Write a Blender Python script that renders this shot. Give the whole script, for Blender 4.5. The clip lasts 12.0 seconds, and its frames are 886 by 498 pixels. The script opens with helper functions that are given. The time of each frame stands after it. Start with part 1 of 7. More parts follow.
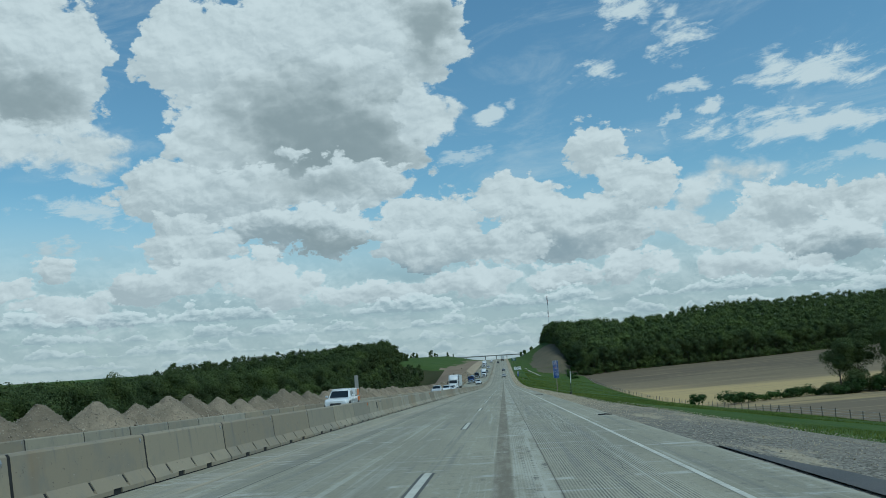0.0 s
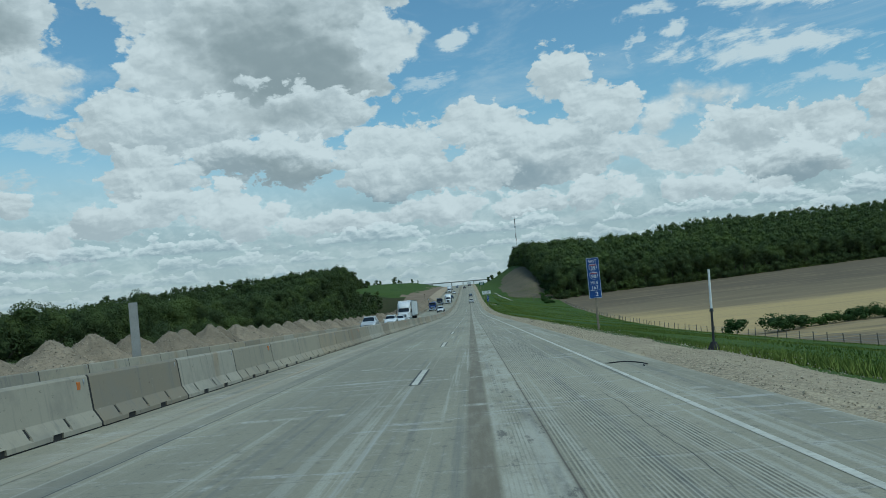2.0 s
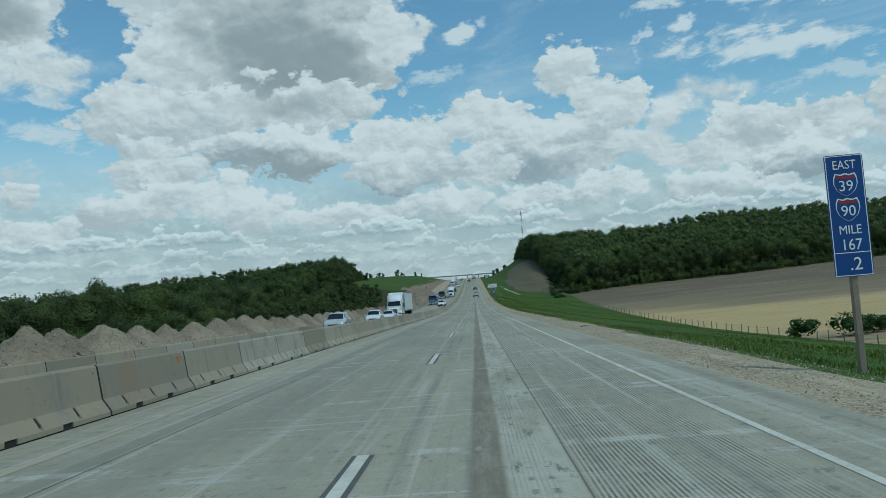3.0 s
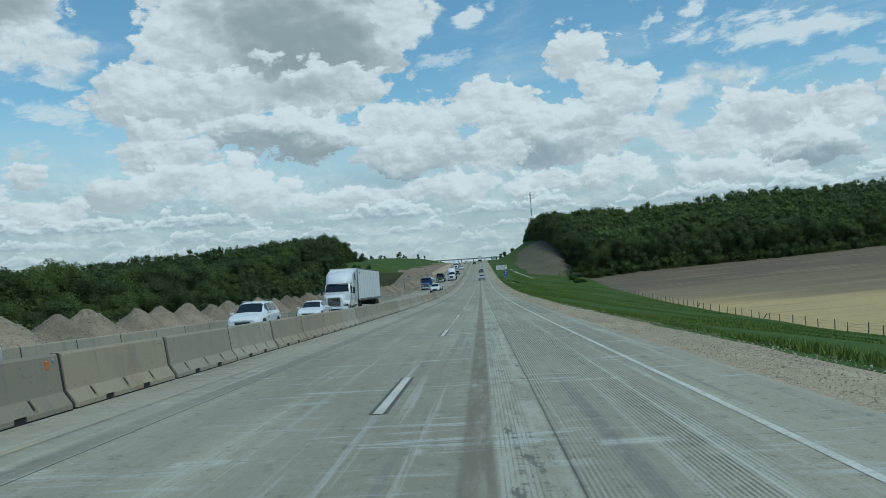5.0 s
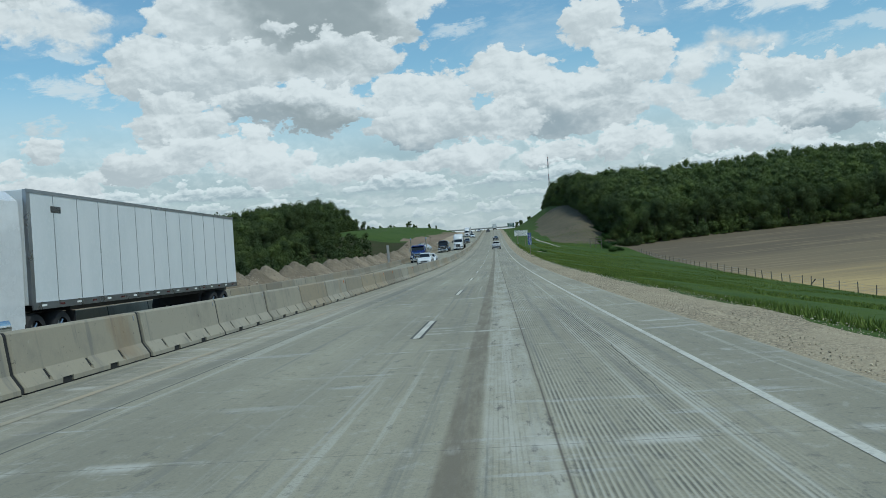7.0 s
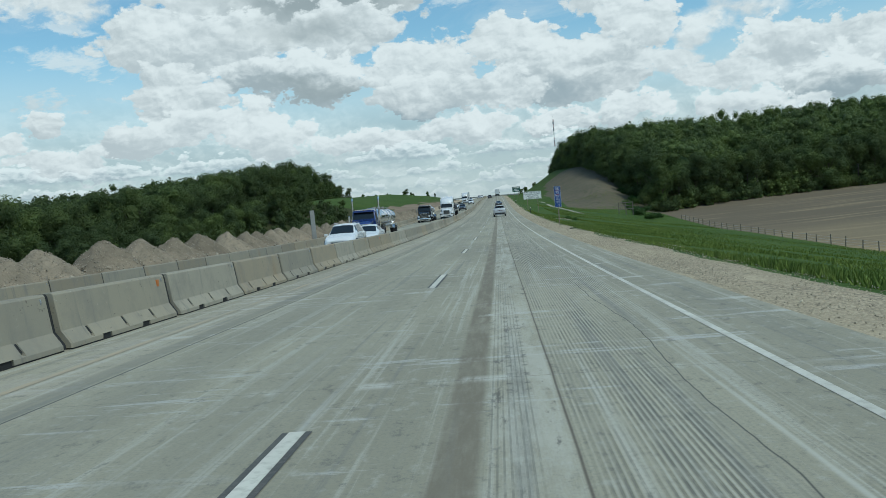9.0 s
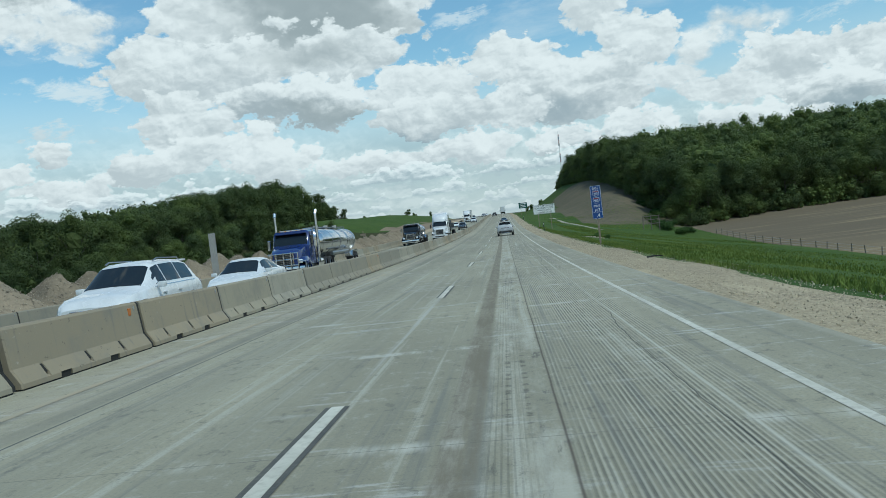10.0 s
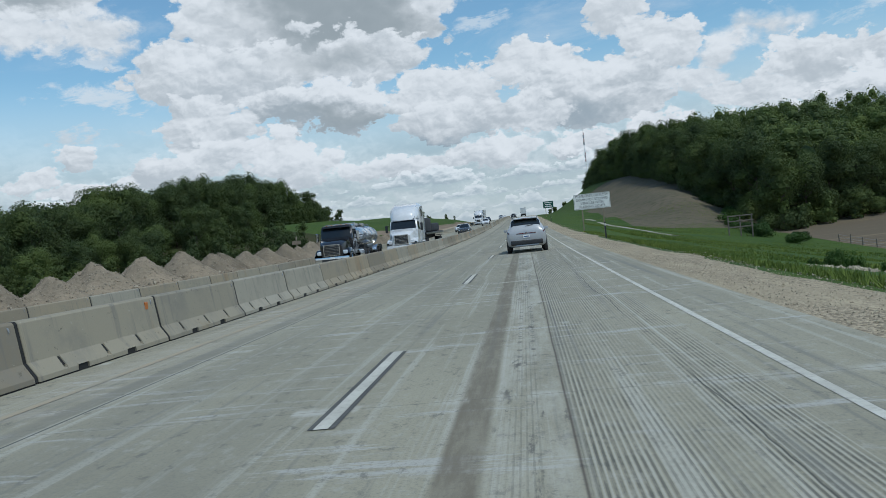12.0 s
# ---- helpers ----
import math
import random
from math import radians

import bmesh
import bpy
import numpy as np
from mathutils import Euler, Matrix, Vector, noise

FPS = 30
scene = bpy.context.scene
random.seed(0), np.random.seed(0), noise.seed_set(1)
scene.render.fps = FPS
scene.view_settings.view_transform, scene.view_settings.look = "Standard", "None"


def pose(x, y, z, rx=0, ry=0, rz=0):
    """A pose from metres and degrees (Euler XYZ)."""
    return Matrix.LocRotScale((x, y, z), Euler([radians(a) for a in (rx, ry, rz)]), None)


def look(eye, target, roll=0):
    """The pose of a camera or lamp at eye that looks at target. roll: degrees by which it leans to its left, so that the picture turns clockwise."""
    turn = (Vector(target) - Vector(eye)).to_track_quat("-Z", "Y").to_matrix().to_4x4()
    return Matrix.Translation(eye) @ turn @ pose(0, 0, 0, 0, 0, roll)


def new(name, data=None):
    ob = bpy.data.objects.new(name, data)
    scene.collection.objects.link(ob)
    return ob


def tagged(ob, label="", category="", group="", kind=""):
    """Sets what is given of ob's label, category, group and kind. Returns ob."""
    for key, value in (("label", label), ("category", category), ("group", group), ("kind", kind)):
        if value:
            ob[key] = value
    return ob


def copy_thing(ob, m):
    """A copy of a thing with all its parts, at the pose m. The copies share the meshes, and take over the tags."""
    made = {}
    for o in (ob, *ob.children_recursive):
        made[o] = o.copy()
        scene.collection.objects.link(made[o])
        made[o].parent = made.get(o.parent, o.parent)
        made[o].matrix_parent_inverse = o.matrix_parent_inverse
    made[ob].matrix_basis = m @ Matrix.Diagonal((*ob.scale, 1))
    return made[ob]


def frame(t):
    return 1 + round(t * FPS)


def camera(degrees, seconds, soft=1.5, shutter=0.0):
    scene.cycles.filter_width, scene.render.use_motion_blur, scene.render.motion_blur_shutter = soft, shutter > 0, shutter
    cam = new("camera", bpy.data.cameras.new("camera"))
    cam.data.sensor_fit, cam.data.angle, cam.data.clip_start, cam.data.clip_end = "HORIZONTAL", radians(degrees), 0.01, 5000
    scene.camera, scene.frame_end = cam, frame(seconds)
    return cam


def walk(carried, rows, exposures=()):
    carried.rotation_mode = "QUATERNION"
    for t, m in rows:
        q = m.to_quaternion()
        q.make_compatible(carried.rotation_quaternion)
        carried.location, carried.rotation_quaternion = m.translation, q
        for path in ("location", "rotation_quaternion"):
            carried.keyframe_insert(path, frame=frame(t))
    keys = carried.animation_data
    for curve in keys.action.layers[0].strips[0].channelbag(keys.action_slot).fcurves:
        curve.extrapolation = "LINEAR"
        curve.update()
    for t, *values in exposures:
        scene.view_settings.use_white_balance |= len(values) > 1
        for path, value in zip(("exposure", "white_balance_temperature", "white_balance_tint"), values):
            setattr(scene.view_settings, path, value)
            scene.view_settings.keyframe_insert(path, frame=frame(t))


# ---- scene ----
cam = camera(56.15, 12.0, soft=0.5)
walk(cam, [
    (0.0, pose(1.23, 0.00, 1.33, 97.83, 3.47, 4.03)),
    (0.5, pose(1.24, 13.77, 1.00, 98.47, 3.70, 2.24)),
    (1.0, pose(1.24, 27.89, 0.65, 94.44, 4.22, 2.53)),
    (1.5, pose(1.21, 41.56, 0.31, 93.58, 3.58, 2.07)),
    (2.0, pose(1.15, 54.70, -0.02, 92.72, 4.72, 1.78)),
    (2.5, pose(1.12, 67.96, -0.36, 92.37, 4.03, 1.75)),
    (3.0, pose(1.13, 81.40, -0.71, 92.32, 4.19, 2.10)),
    (3.5, pose(1.21, 95.32, -1.08, 91.55, 4.04, 2.20)),
    (5.5, pose(1.27, 150.79, -2.59, 91.07, 3.59, 2.55)),
    (6.0, pose(1.39, 164.73, -2.98, 90.21, 4.63, 3.40)),
    (6.5, pose(1.48, 178.93, -3.36, 89.85, 4.99, 3.38)),
    (7.0, pose(1.48, 192.98, -3.71, 89.36, 4.07, 3.58)),
    (7.5, pose(1.46, 207.39, -4.05, 88.14, 4.24, 3.72)),
    (9.5, pose(1.50, 265.77, -5.10, 87.29, 5.12, 3.83)),
    (10.0, pose(1.56, 280.27, -5.27, 88.73, 6.01, 4.20)),
    (10.5, pose(1.57, 294.95, -5.39, 90.63, 5.37, 5.19)),
    (11.0, pose(1.55, 309.30, -5.47, 89.51, 4.38, 5.37)),
    (11.5, pose(1.64, 323.79, -5.50, 88.11, 5.59, 5.56)),
    (12.0, pose(1.64, 338.40, -5.49, 89.14, 5.81, 5.65)),
], exposures=[(0.0, -0.58, 5470, -7), (3.5, -0.57, 5490, -7), (5.5, -0.45, 5540, -4), (7.5, -0.36, 5800, -1), (9.5, -0.26, 5780, -3), (10.0, -0.24, 5780, -3), (10.5, -0.37, 5650, -7), (12.0, -0.36, 5780, 6)])

# ---- sky and sun ----
SUN_AZ, SUN_EL = 125.0, 60.0
world = bpy.data.worlds.new("sky")
scene.world = world
world.use_nodes = True
wt = world.node_tree
wt.nodes.clear()


def wnode(kind, **props):
    n = wt.nodes.new(kind)
    for k, v in props.items():
        setattr(n, k, v)
    return n


def wfeed(socket, value):
    if isinstance(value, bpy.types.NodeSocket):
        wt.links.new(value, socket)
    else:
        socket.default_value = value


def wmath(op, a, b=0.0, c=0.0, clamp=False):
    n = wnode("ShaderNodeMath", operation=op, use_clamp=clamp)
    for i, v in enumerate((a, b, c)):
        wfeed(n.inputs[i], v)
    return n.outputs[0]


def wvec(op, a, b=(0, 0, 0), c=(0, 0, 0)):
    n = wnode("ShaderNodeVectorMath", operation=op)
    for i, v in enumerate((a, b, c)):
        wfeed(n.inputs[i], v)
    return n.outputs["Value"] if op in ("LENGTH", "DOT_PRODUCT") else n.outputs[0]


def wramp(value, lo, hi, a=0.0, b=1.0):
    n = wnode("ShaderNodeMapRange", interpolation_type="SMOOTHSTEP")
    for i, v in enumerate((value, lo, hi, a, b)):
        wfeed(n.inputs[i], v)
    return n.outputs[0]


def wnoise(coord, scale, detail=6.0, rough=0.58, warp=0.0):
    n = wnode("ShaderNodeTexNoise")
    wfeed(n.inputs["Vector"], coord)
    n.inputs["Scale"].default_value = scale
    n.inputs["Detail"].default_value = detail
    n.inputs["Roughness"].default_value = rough
    n.inputs["Distortion"].default_value = warp
    return n


def wmix(f, a, b):
    n = wnode("ShaderNodeMix", data_type="RGBA")
    wfeed(n.inputs[0], f)
    wfeed(n.inputs[6], a)
    wfeed(n.inputs[7], b)
    return n.outputs[2]


sky_dir = wnode("ShaderNodeTexCoord").outputs["Generated"]
split = wnode("ShaderNodeSeparateXYZ")
wfeed(split.inputs[0], sky_dir)
azimuth = wmath("MULTIPLY", wmath("ARCTAN2", split.outputs[0], split.outputs[1]), 57.2958)
elevation = wmath("MULTIPLY", wmath("ARCSINE", split.outputs[2]), 57.2958)
join = wnode("ShaderNodeCombineXYZ")
wfeed(join.inputs[0], azimuth)
wfeed(join.inputs[1], elevation)
flat = join.outputs[0]
# cloud cells shrink and flatten towards the horizon
squeeze = wnode("ShaderNodeCombineXYZ")
wfeed(squeeze.inputs[0], azimuth)
wfeed(squeeze.inputs[1], wmath("MULTIPLY", elevation, 1.5))
cells = squeeze.outputs[0]
big = wnoise(cells, 0.22, 3.0, 0.5)
push = wvec("MULTIPLY_ADD", wvec("SUBTRACT", big.outputs["Color"], (0.5, 0.5, 0.5)), (5.0, 3.2, 0.0), flat)
fine = wnoise(cells, 0.75, 5.0, 0.6)
push = wvec("MULTIPLY_ADD", wvec("SUBTRACT", fine.outputs["Color"], (0.5, 0.5, 0.5)), (2.4, 1.8, 0.0), push)


def puffs(coord, scale):
    """Rounded lumps at several sizes, as on a heap cloud's edge."""
    n = wnode("ShaderNodeTexVoronoi", feature="SMOOTH_F1", voronoi_dimensions="2D", normalize=True)
    wfeed(n.inputs["Vector"], coord)
    n.inputs["Scale"].default_value = scale
    n.inputs["Detail"].default_value = 2.5
    n.inputs["Roughness"].default_value = 0.5
    n.inputs["Lacunarity"].default_value = 2.3
    n.inputs["Smoothness"].default_value = 0.45
    return n.outputs["Distance"]


# lumps at three sizes, each also taken a little nearer to the sun: the difference lights them
fray = wnoise(cells, 0.42, 9.0, 0.60, 0.25)
twist = wvec("MULTIPLY_ADD", wvec("SUBTRACT", fray.outputs["Color"], (0.5, 0.5, 0.5)), (1.6, 1.6, 0.0), cells)
wide, lump, small = [puffs(twist, s) for s in (0.15, 0.42, 1.25)]
wide_up = puffs(wvec("ADD", twist, (0.6, 1.9, 0.0)), 0.15)
lump_up = puffs(wvec("ADD", twist, (0.28, 0.75, 0.0)), 0.42)
small_up = puffs(wvec("ADD", twist, (0.12, 0.28, 0.0)), 1.25)
relief = wmath("MULTIPLY", wmath("SUBTRACT", wide_up, wide), 1.1)
relief = wmath("MULTIPLY_ADD", wmath("SUBTRACT", lump_up, lump), 0.95, relief)
relief_soft = relief
relief = wmath("MULTIPLY_ADD", wmath("SUBTRACT", small_up, small), 0.6, relief)
frays = wmath("MULTIPLY_ADD", wmath("SUBTRACT", 0.42, lump), 0.75, wmath("SUBTRACT", fray.outputs[0], 0.5))
frays = wmath("MULTIPLY_ADD", wmath("SUBTRACT", 0.42, small), 0.28, frays)

tiny = puffs(wvec("MULTIPLY", twist, (1.0, 1.5, 0.0)), 0.95)
tiny_up = puffs(wvec("MULTIPLY", wvec("ADD", twist, (0.12, 0.32, 0.0)), (1.0, 1.5, 0.0)), 0.95)
frays_low = wmath("MULTIPLY_ADD", wmath("SUBTRACT", 0.42, tiny), 1.3, wmath("MULTIPLY", frays, 0.5))
relief_low = wmath("MULTIPLY_ADD", wmath("SUBTRACT", tiny_up, tiny), 1.3, wmath("MULTIPLY", relief, 0.6))

# thin veil low down, broken cloud round the sides and behind
deck = wnoise(cells, 0.13, 6.0, 0.6, 0.3)
low = wmath("ADD", wramp(elevation, 4.0, 15.0, 0.42, -0.25), wramp(elevation, 0.0, 5.0, 0.6, 0.0))
behind = wramp(wmath("ABSOLUTE", azimuth), 34.0, 50.0, -0.25, 0.22)
density = wmath("ADD", wmath("MULTIPLY_ADD", deck.outputs[0], 2.2, -1.25), wmath("ADD", low, behind))
density = wmath("MULTIPLY_ADD", frays, 0.8, density)
cover = wmath("MAXIMUM", wramp(density, 0.0, 0.4, 0.0, 0.9), wramp(elevation, 4.0, 12.5, 0.86, 0.0))
LIT = (0.99, 0.975, 0.96, 1)
cloud_tone = wmix(wramp(wmath("MULTIPLY_ADD", deck.outputs[0], 0.8, relief), 0.15, 0.75), (0.50, 0.55, 0.58, 1), (0.76, 0.77, 0.775, 1))


def heap(az, el, half_w, half_h, dark=0.5, soft=0.16):
    """One heap of cloud over those before it: an oval that the noises fray, lit crown, grey foot."""
    global cloud_tone, cover
    p = wvec("MULTIPLY_ADD", push, (1 / half_w, 1 / half_h, 0), (-az / half_w, -el / half_h, 0))
    k = min(1.7, max(0.5, min(half_w, half_h) / 2.0))
    d = wmath("ADD", wmath("MULTIPLY_ADD", wvec("LENGTH", p), -k, k), frays)
    body = wramp(d, 0.0, soft)
    lit = wmath("MULTIPLY_ADD", wvec("DOT_PRODUCT", p, (0.12, 0.5, 0)), 0.75 * min(1, dark + 0.25), relief)
    foot = tuple(0.86 + (v - 0.86) * dark for v in (0.36, 0.41, 0.44)) + (1,)
    cloud_tone = wmix(body, cloud_tone, wmix(wramp(lit, -0.48, 0.46), foot, LIT))
    cover = wmath("MAXIMUM", cover, body)


def gloom(az, el, half_w, half_h, amount, tone=(0.41, 0.445, 0.455, 1)):
    """A thick part of a heap, which lets little light down."""
    global cloud_tone
    p = wvec("MULTIPLY_ADD", push, (1 / half_w, 1 / half_h, 0), (-az / half_w, -el / half_h, 0))
    d = wmath("MULTIPLY_ADD", relief_soft, -0.65, wmath("SUBTRACT", 1.0, wvec("LENGTH", p)))
    d = wmath("MULTIPLY_ADD", frays, 0.35, d)
    cloud_tone = wmix(wramp(d, -0.25, 0.85, 0.0, amount), cloud_tone, tone)


# the great heap overhead, its neighbour, and their grey hearts
for az, el, hw, hh in ((-16.9, 20.8, 5.8, 4.0), (-11.7, 21.5, 7.9, 5.1), (-5.2, 22.1, 4.5, 3.3), (-20.6, 21.3, 3.4, 3.2), (-9.6, 16.6, 5.9, 4.5), (-15.5, 15.6, 6.5, 4.1)):
    heap(az, el, hw, hh, 0.25)
gloom(-12.4, 16.0, 7.4, 4.4, 0.95)
gloom(-8.8, 15.2, 3.6, 3.0, 0.8)
gloom(-3.8, 22.6, 2.4, 3.0, 0.85)
heap(-4.2, 16.9, 2.0, 1.9, 0.2, 0.3)
heap(-36.6, 18.9, 4.6, 4.8, 0.4)
heap(-30.4, 19.8, 4.9, 4.6, 0.3)
gloom(-31.0, 17.3, 3.6, 2.8, 0.85)
heap(-30.7, 14.9, 4.8, 1.5, 0.2, 0.5)
heap(-26.6, 14.6, 2.2, 1.4, 0.2, 0.5)
# lobes under it
heap(-10.5, 12.6, 4.6, 1.9, 0.45)
heap(-22.6, 12.4, 3.0, 1.9, 0.45)
heap(-17.6, 12.0, 4.4, 1.7, 0.45)
gloom(-12.5, 12.6, 5.0, 1.2, 0.6)
heap(-4.4, 9.9, 3.7, 1.9, 0.40)
heap(8.0, 14.1, 2.3, 1.6, 0.30)
heap(10.2, 11.2, 2.4, 1.9, 0.35)
heap(2.2, 10.7, 3.2, 1.5, 0.35)
heap(16.0, 10.9, 4.6, 1.1, 0.15, 0.7)
heap(-13.4, 9.6, 5.4, 1.6, 0.75)
gloom(-10.8, 8.9, 4.2, 0.75, 0.75)
heap(-20.6, 9.0, 3.3, 2.1, 0.50)
heap(5.4, 8.8, 5.4, 2.3, 0.55)
gloom(4.4, 7.4, 3.2, 1.2, 0.75, (0.40, 0.46, 0.50, 1))
heap(12.0, 8.6, 2.6, 1.3, 0.25, 0.4)
heap(19.3, 8.4, 3.2, 1.8, 0.45)
heap(23.6, 8.0, 2.4, 1.5, 0.45)
heap(29.5, 9.0, 4.5, 1.8, 0.45)
heap(-2.2, 7.9, 5.6, 1.7, 0.5)
gloom(-6.6, 6.4, 3.8, 0.65, 0.9, (0.36, 0.43, 0.48, 1))
heap(15.2, 7.0, 3.4, 1.3, 0.4, 0.3)
heap(13.4, 10.2, 3.0, 1.2, 0.25, 0.5)
heap(22.0, 6.5, 3.6, 1.3, 0.75)
gloom(21.6, 5.8, 2.4, 0.7, 0.7, (0.40, 0.46, 0.50, 1))
heap(-22.0, 6.5, 3.8, 1.4, 0.45)
heap(-17.2, 7.0, 3.4, 1.2, 0.40)
heap(-15.0, 5.9, 4.0, 1.3, 0.40)
heap(9.6, 5.8, 2.6, 1.1, 0.5)
heap(4.8, 5.5, 3.0, 0.9, 0.55)
heap(-1.5, 5.3, 3.4, 0.9, 0.45)
heap(-8.2, 4.9, 3.8, 0.9, 0.45)
heap(17.0, 5.0, 4.0, 0.9, 0.45)
heap(-27.6, 4.4, 2.6, 0.9, 0.45)
heap(-28.9, 7.0, 1.3, 0.9, 0.45)
heap(-31.8, 5.6, 1.2, 0.7, 0.4)


def cloud_row(base, height, seed, reach, light):
    """A far row of heaps: flat grey undersides at one elevation, lumpy bright crowns over them."""
    global cloud_tone, cover
    along = wnode("ShaderNodeCombineXYZ")
    wfeed(along.inputs[0], azimuth)
    along.inputs[1].default_value = seed
    tops = wnoise(along.outputs[0], reach, 3.0, 0.5).outputs[0]
    tall = wmath("MULTIPLY", wramp(tops, 0.38, 0.70, -0.1, 1.0), height)
    tall = wmath("MULTIPLY_ADD", frays_low, 0.9 * height, tall)
    up = wmath("SUBTRACT", elevation, base)
    under = wmath("MULTIPLY_ADD", frays_low, 0.35 * height, up)
    body = wmath("MULTIPLY", wramp(under, -0.1 * height, 0.22 * height), wramp(wmath("SUBTRACT", tall, up), 0.0, 0.14 * height))
    lit = wmath("DIVIDE", up, wmath("MAXIMUM", tall, 0.2))
    lit = wmath("MULTIPLY_ADD", relief_low, 1.2, lit)
    cloud_tone = wmix(body, cloud_tone, wmix(wramp(lit, 0.0, 1.0), (0.46, 0.52, 0.56, 1), (light, light, light * 0.99, 1)))
    cover = wmath("MAXIMUM", cover, wmath("MULTIPLY", body, 0.95))


for k, (base, height, reach, light) in enumerate(((3.5, 1.5, 0.20, 0.98), (2.5, 1.2, 0.24, 0.95), (1.6, 1.0, 0.28, 0.92), (0.8, 0.8, 0.32, 0.88), (0.1, 0.7, 0.36, 0.84))):
    cloud_row(base, height, 17.3 * k + 4.0, reach, light)
far_veil = wramp(elevation, 0.0, 5.5, 1.0, 0.0)
cloud_tone = wmix(wmath("MULTIPLY", far_veil, 0.42), cloud_tone, (0.62, 0.68, 0.71, 1))

# torn thin cloud and high streaks across the blue
comb = wnode("ShaderNodeCombineXYZ")
wfeed(comb.inputs[0], wmath("MULTIPLY_ADD", elevation, 0.5, wmath("MULTIPLY", azimuth, 0.45)))
wfeed(comb.inputs[1], wmath("MULTIPLY_ADD", azimuth, -0.35, wmath("MULTIPLY", elevation, 1.6)))
cirrus = wnoise(comb.outputs[0], 0.16, 8.0, 0.66, 0.8)
torn = wnoise(comb.outputs[0], 0.55, 7.0, 0.68, 0.5)
streaks = wmath("MULTIPLY", wramp(cirrus.outputs[0], 0.47, 0.80, 0.0, 0.40), wramp(elevation, 3.0, 9.0))


def wisp(az, el, half_w, half_h, amount=0.9, lean=0.0):
    """Thin torn cloud, combed by the wind."""
    global streaks
    p = wvec("MULTIPLY_ADD", push, (1 / half_w, 1 / half_h, 0), (-az / half_w, -el / half_h, 0))
    if lean:
        p = wvec("ADD", p, wvec("MULTIPLY", wvec("DOT_PRODUCT", p, (1, 0, 0)), (0, -lean, 0)))
    d = wmath("SUBTRACT", 1.0, wvec("LENGTH", p))
    d = wmath("MULTIPLY_ADD", wmath("SUBTRACT", torn.outputs[0], 0.5), 3.6, d)
    d = wmath("MULTIPLY_ADD", frays, 0.9, d)
    streaks = wmath("MAXIMUM", streaks, wramp(d, 0.0, 0.9, 0.0, amount))


for az, el, hw, hh, amount in ((10.5, 22.4, 3.2, 0.9, 0.95), (13.6, 20.2, 1.7, 1.5, 0.95), (7.9, 18.8, 2.0, 0.8, 0.95), (14.1, 17.2, 2.0, 0.55, 0.8), (15.1, 15.7, 1.2, 0.5, 0.9),
                               (12.7, 15.0, 0.5, 1.0, 0.7), (-0.3, 16.6, 1.2, 0.8, 0.9), (2.3, 17.0, 0.7, 0.4, 0.6), (-28.1, 8.5, 2.4, 0.9, 0.9), (-24.4, 9.0, 2.4, 0.45, 0.5),
                               (-27.0, 11.0, 3.2, 0.9, 0.8), (-29.6, 13.9, 2.2, 0.5, 0.8), (-27.0, 12.9, 1.6, 0.4, 0.7), (-1.4, 14.0, 2.4, 0.5, 0.6)):
    wisp(az, el, hw, hh, amount)
wisp(22.6, 16.6, 4.2, 1.3, 0.95, -0.35)
wisp(21.0, 13.5, 6.2, 1.25, 0.9, -0.4)
wisp(25.0, 10.8, 5.0, 0.6, 0.6, -0.3)
cloud_tone = wmix(cover, (0.92, 0.93, 0.93, 1), cloud_tone)
cover = wmath("MAXIMUM", cover, streaks)
air = wnode("ShaderNodeTexSky", sky_type="NISHITA", sun_disc=False)
air.sun_elevation, air.sun_rotation = radians(SUN_EL), radians(SUN_AZ)
air.air_density, air.dust_density, air.ozone_density = 1.15, 0.3, 0.6
bg_air = wnode("ShaderNodeBackground")
tone = wnode("ShaderNodeMix", data_type="RGBA", blend_type="MULTIPLY")
tone.inputs[0].default_value = 1.0
wfeed(tone.inputs[6], air.outputs[0])
tone.inputs[7].default_value = (0.84, 1.0, 1.0, 1)
wfeed(bg_air.inputs[0], tone.outputs[2])
bg_air.inputs[1].default_value = 0.142
bg_cloud = wnode("ShaderNodeBackground")
wfeed(bg_cloud.inputs[0], cloud_tone)
bg_cloud.inputs[1].default_value = 1.0
sky_mix = wnode("ShaderNodeMixShader")
wfeed(sky_mix.inputs[0], cover)
wt.links.new(bg_air.outputs[0], sky_mix.inputs[1])
wt.links.new(bg_cloud.outputs[0], sky_mix.inputs[2])
wt.links.new(sky_mix.outputs[0], wnode("ShaderNodeOutputWorld").inputs[0])

sun_data = bpy.data.lights.new("sun", "SUN")
sun_data.energy, sun_data.angle, sun_data.color = 2.75, radians(0.8), (1.0, 0.93, 0.81)
sun = new("sun", sun_data)
a, e = radians(SUN_AZ), radians(SUN_EL)
sun.matrix_world = look((60 * math.sin(a) * math.cos(e), 60 * math.cos(a) * math.cos(e), 60 * math.sin(e)), (0, 0, 0))

# ---- helpers of this scene ----
SLOPES_Y = [-60, 0, 80, 160, 240, 340, 420, 500, 600, 720, 900, 1100]
SLOPES = [-1.24, -1.38, -1.5, -1.62, -1.04, 0.14, 0.79, 1.38, 1.3, 0.95, 0.3, -0.61]
_gy = np.arange(-60, 1101, 4.0)
_gs = np.tan(np.radians(np.interp(_gy, SLOPES_Y, SLOPES)))
_gz = np.concatenate([[0], np.cumsum((_gs[1:] + _gs[:-1]) * 2.0)])
_gz = _gz - np.interp(0, _gy, _gz)


